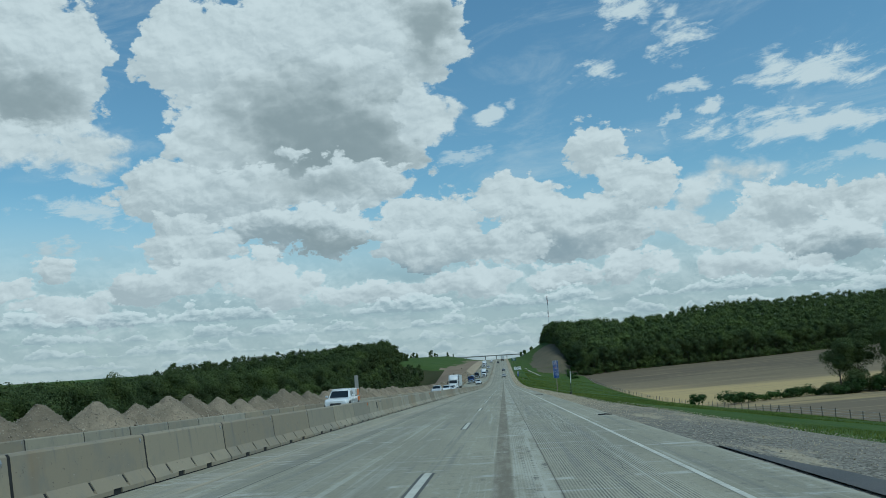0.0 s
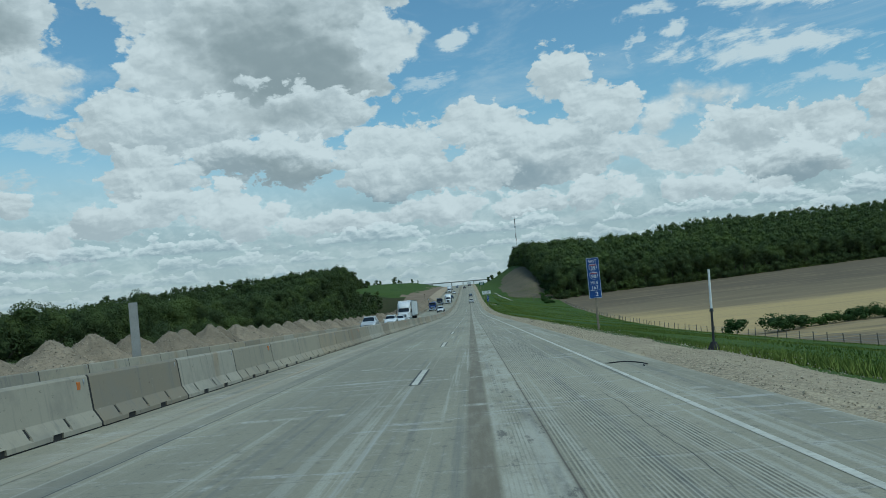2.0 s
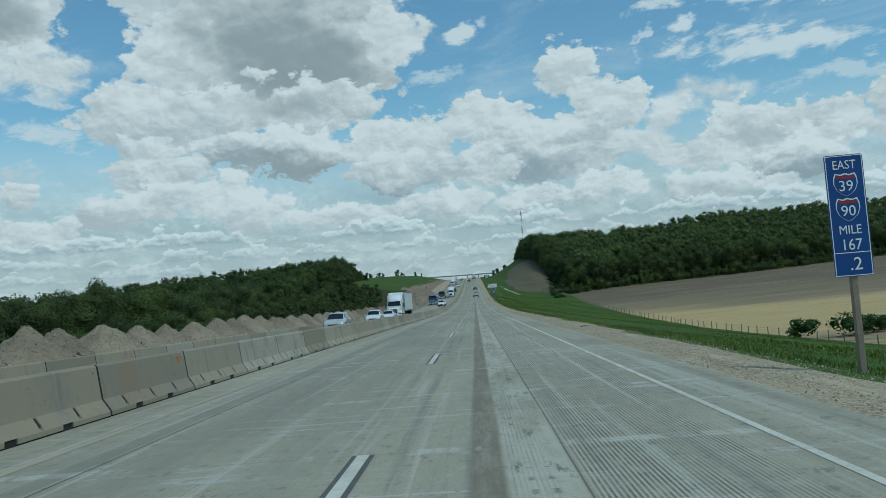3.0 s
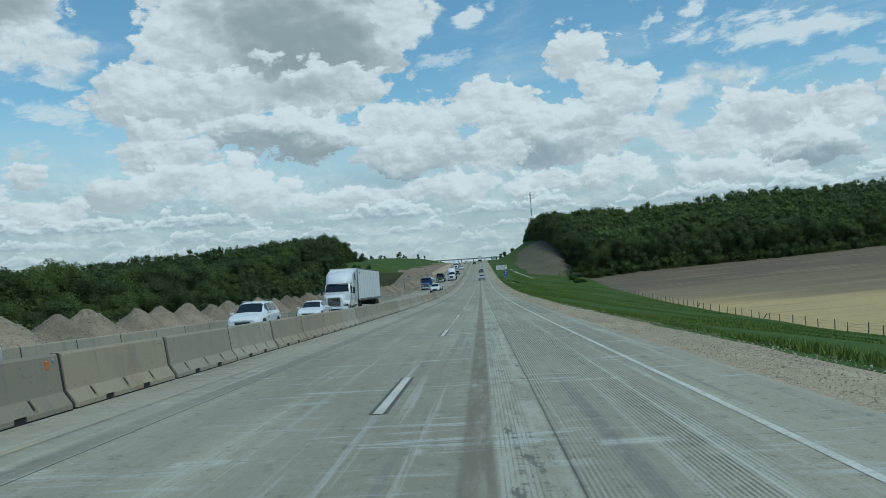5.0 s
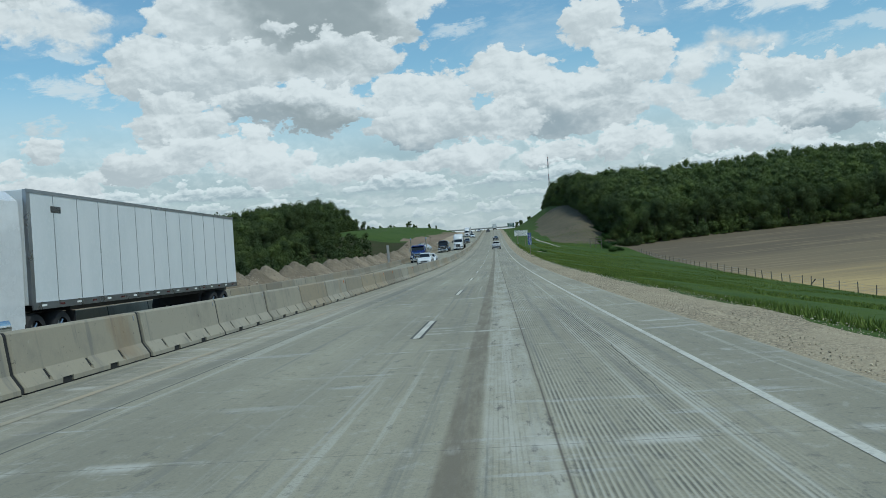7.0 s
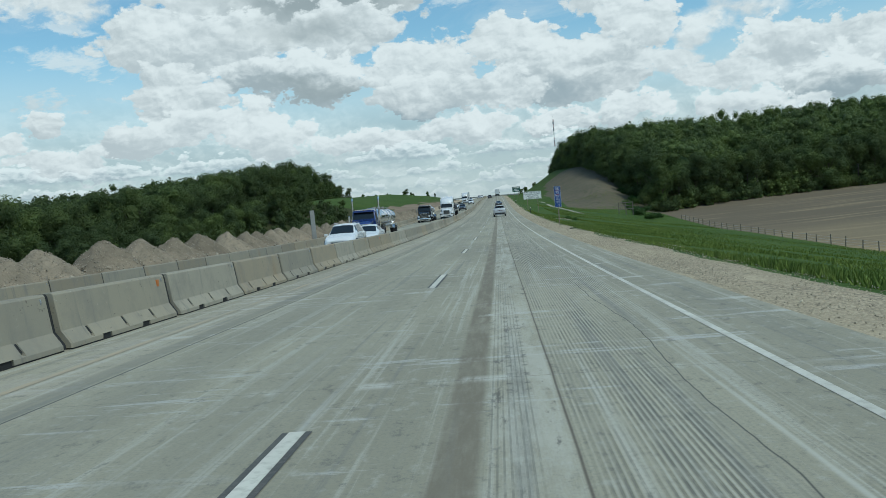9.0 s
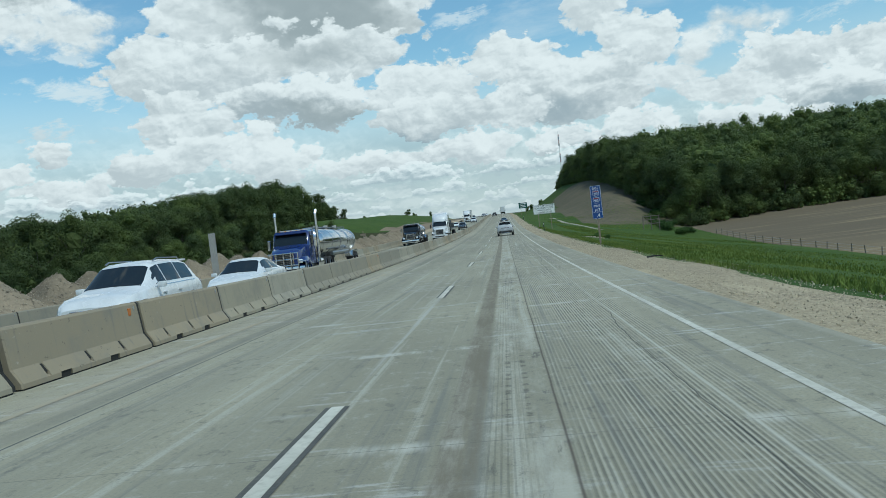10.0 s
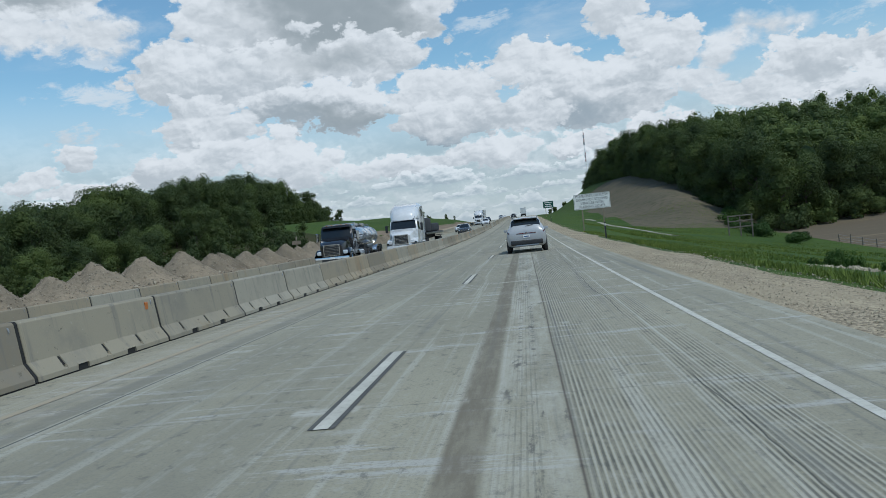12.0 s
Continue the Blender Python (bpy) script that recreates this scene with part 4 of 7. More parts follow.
def crown(rng, lobes, count, lo, hi):
    """Leaf clumps as small bent quads over several lobes; returns vertices and faces."""
    w = np.array([l[3] * l[4] for l in lobes])
    pick = rng.choice(len(lobes), count, p=w / w.sum())
    L = np.array(lobes)[pick]
    d = rng.normal(size=(count, 3))
    d[:, 2] += 0.25
    d /= np.linalg.norm(d, axis=1)[:, None]
    rad = rng.uniform(0.62, 1.06, count)[:, None] ** 0.7
    c = L[:, :3] + d * L[:, 3:6] * rad
    nrm = d + rng.normal(scale=0.30, size=(count, 3))
    nrm /= np.linalg.norm(nrm, axis=1)[:, None]
    u = np.cross(nrm, rng.normal(size=(count, 3)))
    u /= np.linalg.norm(u, axis=1)[:, None]
    v = np.cross(nrm, u)
    s = rng.uniform(lo, hi, count)[:, None]
    k = rng.uniform(0.55, 1.0, count)[:, None]
    pts = np.stack([c - u * s, c - v * s * k + nrm * s * 0.25, c + u * s * 0.9, c + v * s * k - nrm * s * 0.2], 1).reshape(-1, 3)
    faces = np.arange(count * 4).reshape(-1, 4)
    return pts, faces


def core(lobes, n=8, m=5):
    """Dim inner mass that keeps a crown from being seen through."""
    vs, fs = [], []
    for x, y, z, a, b, c in lobes:
        o = len(vs)
        for j in range(m + 1):
            p = math.pi * j / m
            for i in range(n):
                q = 6.28318 * (i + 0.5 * (j % 2)) / n
                vs.append((x + 0.48 * a * math.sin(p) * math.cos(q), y + 0.48 * b * math.sin(p) * math.sin(q), z + 0.48 * c * math.cos(p)))
        for j in range(m):
            for i in range(n):
                fs.append((o + j * n + i, o + j * n + (i + 1) % n, o + (j + 1) * n + (i + 1) % n, o + (j + 1) * n + i))
    return np.array(vs), fs


def tree_lobes(rng, h, r, low=0.25):
    """Lobes of a broad crown between low*h and h."""
    out = [(0, 0, h * 0.60, r * 0.72, r * 0.72, h * 0.30)]
    for i in range(rng.integers(6, 10)):
        a, t = rng.uniform(0, 6.283), rng.uniform(0, 1)
        q = r * (0.66 - 0.22 * t) * rng.uniform(0.8, 1.15)
        s = r * rng.uniform(0.34, 0.55)
        out.append((q * math.cos(a), q * math.sin(a), h * (low + 0.12 + (0.78 - low) * t), s, s, s * rng.uniform(0.75, 1.0)))
    for i in range(5):
        a = 1.257 * i + rng.uniform(-0.4, 0.4)
        out.append((r * 0.55 * math.cos(a), r * 0.55 * math.sin(a), h * (low * 0.6 + 0.05), r * 0.40, r * 0.40, h * (0.07 + 0.4 * low)))
    out.append((rng.uniform(-0.8, 0.8), rng.uniform(-0.8, 0.8), h * 0.87, r * 0.36, r * 0.36, h * 0.13))
    return out


def trunk_mesh(h, r, seed):
    bm = bmesh.new()
    rng = random.Random(seed)
    tube(bm, (0, 0, -0.6), (0.1, 0, h * 0.35), r, r * 0.7, 8)
    tube(bm, (0.1, 0, h * 0.35), (rng.uniform(-0.4, 0.4), rng.uniform(-0.4, 0.4), h * 0.72), r * 0.7, r * 0.25, 7)
    for _ in range(5):
        a, z = rng.uniform(0, 6.283), h * rng.uniform(0.3, 0.55)
        tube(bm, (0.08, 0, z), (math.cos(a) * h * 0.2, math.sin(a) * h * 0.2, z + h * 0.22), r * 0.4, r * 0.1, 6)
    me = bpy.data.meshes.new("trunk")
    bm.to_mesh(me)
    bm.free()
    me.materials.append(BARK)
    return me


TREES = []
for s in range(7):
    g = np.random.default_rng(40 + s)
    h, r = 13.5 + 0.7 * s, 5.0 + 0.3 * (s % 4)
    lobes = tree_lobes(g, h, r, 0.12)
    p1, f1 = crown(g, lobes, 8500, 0.11, 0.22)
    p2, f2 = core(lobes)
    allp = np.concatenate([p1, p2])
    TREES.append((trunk_mesh(h, 0.24, s), from_lists("crown", allp.tolist(), f1.tolist() + [tuple(i + len(p1) for i in q) for q in f2], LEAF), h))


def plant(k, x, y, sc, label, group):
    tr, cr, h = TREES[k % 7]
    t = thing("tree", label, "tree", group, m=pose(x, y, ground_z(x, y) - 0.2, 0, 0, (k * 77) % 360) @ Matrix.Diagonal((sc, sc, sc, 1)))
    part("trunk", tr, None, t)
    part("crown", cr, None, t)
    return t


def woods(name, spots, count, label, seed, lo=0.5, hi=1.05, low=0.3, leaf=LEAF):
    """Rows of trees behind the edge, joined: crowns of leaf clumps over dim cores."""
    g = np.random.default_rng(seed)
    P, F, o = [], [], 0
    for x, y, h in spots:
        r = 0.30 * h * g.uniform(0.85, 1.15)
        lobes = [(x + a, y + b, ground_z(x, y) + c, d, e, f) for a, b, c, d, e, f in tree_lobes(g, h, r, low)]
        p1, f1 = crown(g, lobes, count, lo, hi)
        p2, f2 = core(lobes, 7, 4)
        P += [p1, p2]
        F += (f1 + o).tolist() + [tuple(i + o + len(p1) for i in q) for q in f2]
        o += len(p1) + len(p2)
    tagged(new(name, from_lists(name, np.concatenate(P).tolist(), F, leaf)), label, "woods", kind="stuff")


rt = random.Random(21)
EAST = "leafy deciduous tree at the edge of the eastern wood"
k = 0
x = 50.0
while x < 330:
    plant(k, x, 500 + 0.3 * (x - 46) + rt.uniform(-1.5, 3), rt.uniform(0.92, 1.15), EAST, "trees of the east wood edge")
    x += rt.uniform(4.2, 6.2)
    k += 1
y = 512.0
while y < 905:
    plant(k, 48.5 + rt.uniform(-1.5, 1.5) - 0.006 * (y - 500), y, rt.uniform(0.95, 1.2) * lerp(y, [740, 905], [1.0, 0.62]), EAST, "trees of the east wood edge")
    y += rt.uniform(5.0, 7.5)
    k += 1
WEST = "leafy deciduous tree at the edge of the western wood"
y = 60.0
while y < 694:
    plant(k, -82 + rt.uniform(-3, 3) - lerp(y, [60, 300, 690], [8, 2, 4]), y, rt.uniform(0.88, 1.12) * lerp(y, [590, 628, 660, 694], [1.03, 1.0, 0.85, 0.5]), WEST, "trees of the west wood edge")
    y += rt.uniform(4.6, 7.0)
    k += 1
y = 62.0
while y < 545:
    plant(k, -69 + rt.uniform(-4, 3), y, rt.uniform(0.50, 0.72), "young leafy tree in the hollow before the western wood", "young trees of the west wood")
    y += rt.uniform(4.5, 6.5)
    k += 1

spots = []
for row in range(1, 16):
    d = row * 9.0 if row < 7 else 54 + (row - 6) * 20.0
    x = 56.0 + rt.uniform(0, 4)
    while x < 420:
        yy = 500 + 0.3 * (x - 46) + d + rt.uniform(-2.5, 2.5)
        spots.append((x, yy, rt.uniform(14, 19)))
        x += rt.uniform(6.0, 8.5) if row < 5 else rt.uniform(9, 12)
for row in range(1, 4):
    y = 520.0
    while y < 900:
        spots.append((54 + row * 8 + rt.uniform(-2, 2), y, rt.uniform(14, 20) * lerp(y, [740, 900], [1.0, 0.62])))
        y += rt.uniform(7, 9)
under = []
x = 49.0
while x < 330:
    for q in range(2):
        under.append((x + rt.uniform(-1, 1), 498 + 0.3 * (x - 46) + 2.5 * q + rt.uniform(-1.5, 1.5), rt.uniform(3.5, 7.0)))
    x += rt.uniform(2.2, 3.4)
y = 512.0
while y < 900:
    under.append((46.5 + rt.uniform(-1, 1) - 0.006 * (y - 500), y, rt.uniform(3.5, 6.5)))
    y += rt.uniform(2.4, 3.6)
woods("wood_edge_brush", under, 170, "dense low brush and saplings closing the wood edge", 12, 0.2, 0.42, 0.06, LEAF_EAST)
brow = [q for q in spots if q[0] < 190 and q[1] - (500 + 0.3 * (q[0] - 46)) < 125]
woods("east_wood", brow, 1250, "dense green deciduous wood on the near brow of the eastern hill", 5, 0.16, 0.33, leaf=LEAF_EAST)
woods("east_wood", [q for q in spots if q not in brow], 460, "dense green deciduous wood covering the hill east of the motorway", 15, 0.28, 0.55, leaf=LEAF_EAST)
spots = []
for row in range(1, 13):
    d = row * 8.0 if row < 6 else 40 + (row - 5) * 16.0
    y = 70.0 + rt.uniform(0, 5)
    while y < 694 - 0.25 * d:
        spots.append((-86 - d + rt.uniform(-2.5, 2.5), y, rt.uniform(12.5, 17) * lerp(y + 0.25 * d, [628, 660, 694], [1.0, 0.85, 0.5])))
        y += rt.uniform(6.0, 8.5) if row < 4 else rt.uniform(9, 12)
under = []
y = 62.0
while y < 540:
    for q in range(3):
        under.append((-52 - 7 * q + rt.uniform(-3, 3), y + rt.uniform(-2, 2), rt.uniform(4.5, 8.0)))
    y += rt.uniform(3.0, 4.5)
y = 540.0
while y < 694:
    under.append((-79 + rt.uniform(-2, 2), y, rt.uniform(4.0, 7.5)))
    y += rt.uniform(2.2, 3.2)
woods("west_thicket", under, 540, "thicket of young trees and brush in the hollow before the wood", 8, 0.12, 0.24, 0.06)
woods("west_wood", [q for q in spots if q[0] > -113], 850, "dense green deciduous wood on the near slope west of the motorway", 6, 0.18, 0.42)
woods("west_wood", [q for q in spots if q[0] <= -113], 460, "dense green deciduous wood over the hilltop west of the motorway", 16, 0.28, 0.6)
spots = [(rt.uniform(-420, -120), 1180 + rt.uniform(-20, 120), rt.uniform(6, 11)) for _ in range(46)] + [(rt.uniform(24, 60), 1150 + rt.uniform(0, 60), rt.uniform(6, 9)) for _ in range(8)]
woods("distant_tree_line", spots, 120, "thin distant line of trees along the crest", 7)


# ---- shrubs, hedge and the big trees in the field ----
def shrub_mesh(seed, h, r, n, size):
    g = np.random.default_rng(seed)
    lobes = [(0, 0, h * 0.5, r * 0.75, r * 0.7, h * 0.45)]
    for i in range(6):
        a = g.uniform(0, 6.283)
        s = r * g.uniform(0.3, 0.5)
        lobes.append((r * 0.6 * math.cos(a), r * 0.6 * math.sin(a), h * g.uniform(0.3, 0.75), s, s, s * 0.9))
    p1, f1 = crown(g, lobes, n, size * 0.6, size * 1.2)
    p2, f2 = core(lobes, 7, 4)
    return from_lists("foliage", np.concatenate([p1, p2]).tolist(), f1.tolist() + [tuple(i + len(p1) for i in q) for q in f2], LEAF_SHRUB)


SHRUBS = [shrub_mesh(60 + s, 2.4 + 0.5 * s, 1.6 + 0.25 * s, 700, 0.17) for s in range(4)]


def shrub(k, x, y, sc, label="bushy green shrub at the field boundary", group="shrubs of the field boundary", tall=0.85):
    ob = new("shrub", SHRUBS[k % 4])
    ob.matrix_basis = pose(x, y, ground_z(x, y) - 0.15, 0, 0, k * 61 % 360) @ Matrix.Diagonal((sc * 1.15, sc, sc * tall, 1))
    return tagged(ob, label, "shrub", group)


shrub(2, 44.6, 195, 1.05)
shrub(3, 52.5, 199, 1.15)
shrub(1, 54.6, 200, 1.25)
shrub(2, 57.2, 201, 1.0)
for k in range(16):
    shrub(k, 60 + k * 1.9 + rt.uniform(-0.5, 0.5), 203 + k * 0.45, rt.uniform(0.75, 1.05))
for k, (x, y, sc) in enumerate(((80, 203, 0.86), (85.5, 206, 0.95), (92, 204, 1.0), (97, 209, 0.9))):
    plant(k + 2, x, y, sc, "large spreading field tree with a dense low crown", "trees in the field")
for k, (x, y, sc) in enumerate(((78, 199, 1.2), (82.5, 201, 1.5), (88, 200, 1.4), (94, 203, 1.5))):
    shrub(k, x, y, sc)
plant(3, -92, 1105, 0.62, "lone round tree on the meadow crest", "trees on the meadow crest")
for k, (x, y, sc) in enumerate(((-87, 1112, 0.44), (-83.5, 1098, 0.30), (-71, 1120, 0.38), (-69.5, 1104, 0.22), (-64, 1130, 0.27))):
    plant(k, x, y, sc, "small tree on the meadow crest", "trees on the meadow crest")
for k in range(26):
    y = 455 + k * 3.1
    shrub(k, lerp(y, [455, 500, 540], [40, 41, 45]) + rt.uniform(-2.5, 2.5), y, rt.uniform(0.45, 0.85), "wild green brush at the foot of the wood", "brush below the wood")
for k in range(10):
    shrub(k, 10.6 + rt.uniform(-0.5, 1.0), 361 + k * 0.5, rt.uniform(0.08, 0.14), "tall green weeds growing by the gravel", "weeds by the gravel", 1.7)

# ---- signs ----
SIGN_BLUE = plain("blue_sign_sheeting", (0.010, 0.060, 0.250), 0.45)
SIGN_WHITE = plain("white_sign_sheeting", (0.88, 0.88, 0.84), 0.5)
SIGN_GREEN = plain("green_sign_sheeting", (0.006, 0.085, 0.060), 0.5)
SIGN_RED = plain("red_sign_sheeting", (0.30, 0.03, 0.035), 0.5)
SIGN_BLACK = plain("black_legend", (0.015, 0.015, 0.015), 0.6)
POST_WOOD = surface("weathered_post_wood", ((0.23, 0.185, 0.13), (0.30, 0.25, 0.185), (0.15, 0.12, 0.09)), 3.0, 30.0, 0.9, 0.5)


def lettering(text, size, mat, parent, x, z, y=-0.012, squeeze=1.0):
    """Flat raised letters, facing the oncoming driver."""
    cu = bpy.data.curves.new("legend", "FONT")
    cu.body, cu.size, cu.align_x, cu.align_y, cu.extrude, cu.resolution_u = text, size, "CENTER", "CENTER", 0.002, 3
    tmp = bpy.data.objects.new("legend", cu)
    scene.collection.objects.link(tmp)
    bpy.context.view_layer.update()
    me = bpy.data.meshes.new_from_object(tmp.evaluated_get(bpy.context.evaluated_depsgraph_get()))
    bpy.data.objects.remove(tmp)
    me.materials.clear()
    me.materials.append(mat)
    ob = new("legend", me)
    ob.parent = parent
    ob.matrix_basis = pose(x, y, z, 90, 0, 0) @ Matrix.Diagonal((squeeze, 1, 1, 1))
    return ob


def plate(x0, x1, z0, z1, y0=-0.006, y1=0.006, r=0.04):
    """A thin upright plate with rounded corners."""
    ring = []
    for cx, cz, a0 in ((x1 - r, z0 + r, -90), (x1 - r, z1 - r, 0), (x0 + r, z1 - r, 90), (x0 + r, z0 + r, 180)):
        for i in range(5):
            a = radians(a0 + 22.5 * i)
            ring.append((cx + r * math.cos(a), cz + r * math.sin(a)))
    return loft([[(x, y0, z) for x, z in ring], [(x, y1, z) for x, z in ring]])


def shield(cx, cz, s):
    """Outline of a route shield."""
    pts = [(-0.5, 0.32), (-0.42, 0.5), (-0.2, 0.44), (0, 0.5), (0.2, 0.44), (0.42, 0.5), (0.5, 0.32), (0.52, 0.05), (0.4, -0.25), (0.2, -0.42), (0, -0.52), (-0.2, -0.42), (-0.4, -0.25), (-0.52, 0.05)]
    return [(cx + s * x, cz + s * z) for x, z in pts]


def flat_shape(ring, y0, y1):
    return loft([[(x, y0, z) for x, z in ring[::-1]], [(x, y1, z) for x, z in ring[::-1]]])


def mile_sign(x, y, tenth, lean):
    z0 = ground_z(x, y) + 0.05
    s = thing("mile_marker_sign", "tall blue mile marker sign on a wooden post", "road sign", "mile markers", m=pose(x, y, z0, 0, lean, 0))
    part("post", boxes((-0.05, 0.05, 0.012, 0.112, -0.5, 2.9), bevel=0.008), POST_WOOD, s)
    zb = 1.50
    panel = part("panel", plate(-0.305, 0.305, zb, zb + 1.95), SIGN_BLUE, s)
    bm = bmesh.new()
    for a in ((-0.292, 0.292, zb + 0.012, zb + 0.024), (-0.292, 0.292, zb + 1.926, zb + 1.938), (-0.292, -0.28, zb + 0.024, zb + 1.926), (0.28, 0.292, zb + 0.024, zb + 1.926), (-0.28, 0.28, zb + 0.375, zb + 0.387)):
        box(bm, a[0], a[1], -0.0085, -0.0065, a[2], a[3])
    part("border", bm, SIGN_WHITE, panel, "thin white border")
    for cz, num in ((zb + 1.47, "39"), (zb + 1.07, "90")):
        sh = part("route_shield", flat_shape(shield(0, cz, 0.37), -0.0095, -0.0065), SIGN_WHITE, panel, "white edge of a route shield")
        part("shield_field", flat_shape(shield(0, cz - 0.008, 0.34), -0.0125, -0.0097), SIGN_BLUE, sh)
        part("shield_crown", boxes((-0.150, 0.150, -0.0135, -0.0127, cz + 0.095, cz + 0.145)), SIGN_RED, sh)
        lettering(num, 0.24, SIGN_WHITE, panel, 0, cz - 0.03, -0.017)
    lettering("EAST", 0.20, SIGN_WHITE, panel, 0, zb + 1.78, -0.009, 0.85)
    lettering("MILE", 0.20, SIGN_WHITE, panel, 0, zb + 0.74, -0.009, 0.9)
    lettering("167", 0.25, SIGN_WHITE, panel, 0, zb + 0.50, -0.009, 0.9)
    lettering(tenth, 0.29, SIGN_WHITE, panel, 0.04, zb + 0.19, -0.009)
    return s


mile_sign(7.2, 94.85, ".2", -0.6)
mile_sign(7.12, 329.7, ".4", -0.4)

WX, WY = 8.75, 425.0
ws = thing("warning_sign", "white rectangular sign with a black legend on two posts", "road sign", m=pose(WX, WY, road_z(WY), 0, 0, 0))
part("post", boxes((-1.12, -1.00, 0.012, 0.112, -1.4, 3.35), bevel=0.008), POST_WOOD, ws)
part("post", boxes((1.00, 1.12, 0.012, 0.112, -1.4, 3.35), bevel=0.008), POST_WOOD, ws)
wp = part("panel", plate(-1.85, 1.85, 1.92, 3.50), SIGN_WHITE, ws)
for i, line in enumerate(("MOVE OVER OR SLOW", "DOWN FOR STOPPED", "VEHICLES WITH", "FLASHING LIGHTS")):
    lettering(line, 0.37, SIGN_BLACK, wp, 0, 3.26 - 0.365 * i, -0.009, 0.88)
bm = bmesh.new()
for a in ((-1.80, 1.80, 1.97, 1.995), (-1.80, 1.80, 3.425, 3.45), (-1.80, -1.775, 1.995, 3.425), (1.775, 1.80, 1.995, 3.425)):
    box(bm, a[0], a[1], -0.0085, -0.0065, a[2], a[3])
part("border", bm, SIGN_BLACK, wp, "thin black border")

GX0, GY0 = 9.6, 600.0
gs = thing("exit_sign", "small dark green roadside sign on two posts", "road sign", m=pose(GX0, GY0, road_z(GY0)))
for px in (-0.9, 0.9):
    part("post", boxes((px - 0.06, px + 0.06, 0.012, 0.132, -1.0, 4.2), bevel=0.01), POST_WOOD, gs)
gp = part("panel", plate(-1.6, 1.6, 2.4, 4.5), SIGN_GREEN, gs)
part("legend_bar", boxes((-1.2, 1.2, -0.010, -0.0065, 3.95, 4.2), (-0.9, 0.9, -0.010, -0.0065, 3.35, 3.6), (-1.1, 1.1, -0.010, -0.0065, 2.75, 3.0)), SIGN_WHITE, gp, "white legend bars")

# post-mounted marker, leaning a little, on a heavy black foot
dl = thing("marker_post", "slim white and black marker post on a rubber foot", "marker post", m=pose(7.2, 76.0, ground_z(7.2, 76.0), 0, 1.5, 0))
bm = bmesh.new()
tube(bm, (0, 0, 0.05), (0, 0, 1.02), 0.035, 0.03, 10)
part("lower_pole", bm, BLACK_PLASTIC, dl)
bm = bmesh.new()
tube(bm, (0, 0, 1.0), (0, 0, 2.05), 0.032, 0.028, 10)
part("upper_pole", bm, SIGN_WHITE, dl, "white upper pole")
bm = bmesh.new()
tube(bm, (0, 0, 0.0), (0, 0, 0.22), 0.17, 0.07, 12)
part("foot", bm, RUBBER, dl)
bm = bmesh.new()
tube(bm, (0, 0, 0.98), (0, 0, 1.06), 0.06, 0.04, 10)
part("collar", bm, BLACK_PLASTIC, dl)
for y in (505.0, 395.0):
    d = thing("delineator", "short dark delineator post at the edge of the gravel", "delineator", "delineators", m=pose(7.0, y, ground_z(7.0, y)))
    part("stake", boxes((-0.05, 0.05, -0.02, 0.02, -0.2, 1.1), bevel=0.01), BLACK_PLASTIC, d)
    part("reflector", boxes((-0.04, 0.04, -0.03, -0.022, 0.85, 1.0), bevel=0.003), SIGN_WHITE, d)

# ---- tall broad posts behind the outer barrier ----
POST_STEEL = surface("dull_zinc", ((0.30, 0.30, 0.28), (0.38, 0.375, 0.35), (0.22, 0.22, 0.205)), 1.5, 20.0, 0.7, 0.2, metal=0.3)
for x, y, top in ((-15.55, 95.7, 0.55), (-16.35, 330.4, -3.95)):
    z0 = ground_z(x, y)
    h = top - z0
    p = thing("steel_beam_post", "tall dull grey steel beam standing upright among the rubble", "post", "beam posts", m=pose(x, y, z0, 0, -1.0, 18))
    part("web", boxes((-0.015, 0.015, -0.16, 0.16, -0.5, h), bevel=0.004), POST_STEEL, p)
    part("flange", boxes((-0.20, 0.20, -0.185, -0.162, -0.5, h), bevel=0.005), POST_STEEL, p)
    part("flange", boxes((-0.20, 0.20, 0.162, 0.185, -0.5, h), bevel=0.005), POST_STEEL, p)
for y in (430, 520):
    p = thing("marker_stake", "thin dark stake with a cross board on the graded dirt", "stake", "stakes on the dirt", m=pose(-24, y, ground_z(-24, y)))
    part("pole", boxes((-0.06, 0.06, -0.06, 0.06, -0.3, 3.0), bevel=0.01), POST_WOOD, p)
    part("board", boxes((-0.5, 0.5, -0.10, -0.062, 2.1, 2.5), bevel=0.008), POST_WOOD, p)

# ---- field fence ----
FENCE_POST = surface("grey_fence_wood", ((0.13, 0.115, 0.095), (0.19, 0.17, 0.14), (0.08, 0.07, 0.06)), 4.0, 30.0, 0.95, 0.5)
fence = thing("field_fence", "old wire fence with weathered wooden posts along the field", "fence")
fpm = bpy.data.meshes.new("post")
bm = bmesh.new()
tube(bm, (0, 0, -0.5), (0.01, 0, 1.32), 0.085, 0.07, 8)
bm.to_mesh(fpm)
bm.free()
fpm.materials.append(FENCE_POST)
rf2 = random.Random(8)
tops = []
y = 96.0
while y < 470:
    x = 48 + rf2.uniform(-0.25, 0.25)
    z = ground_z(x, y)
    ob = part("post", fpm, None, fence)
    sc = rf2.uniform(0.85, 1.1)
    ob.matrix_basis = pose(x, y, z, rf2.uniform(-4, 4), rf2.uniform(-4, 4), 0) @ Matrix.Diagonal((1, 1, sc, 1))
    tops.append((x, y, z))
    y += rf2.uniform(4.2, 5.4)
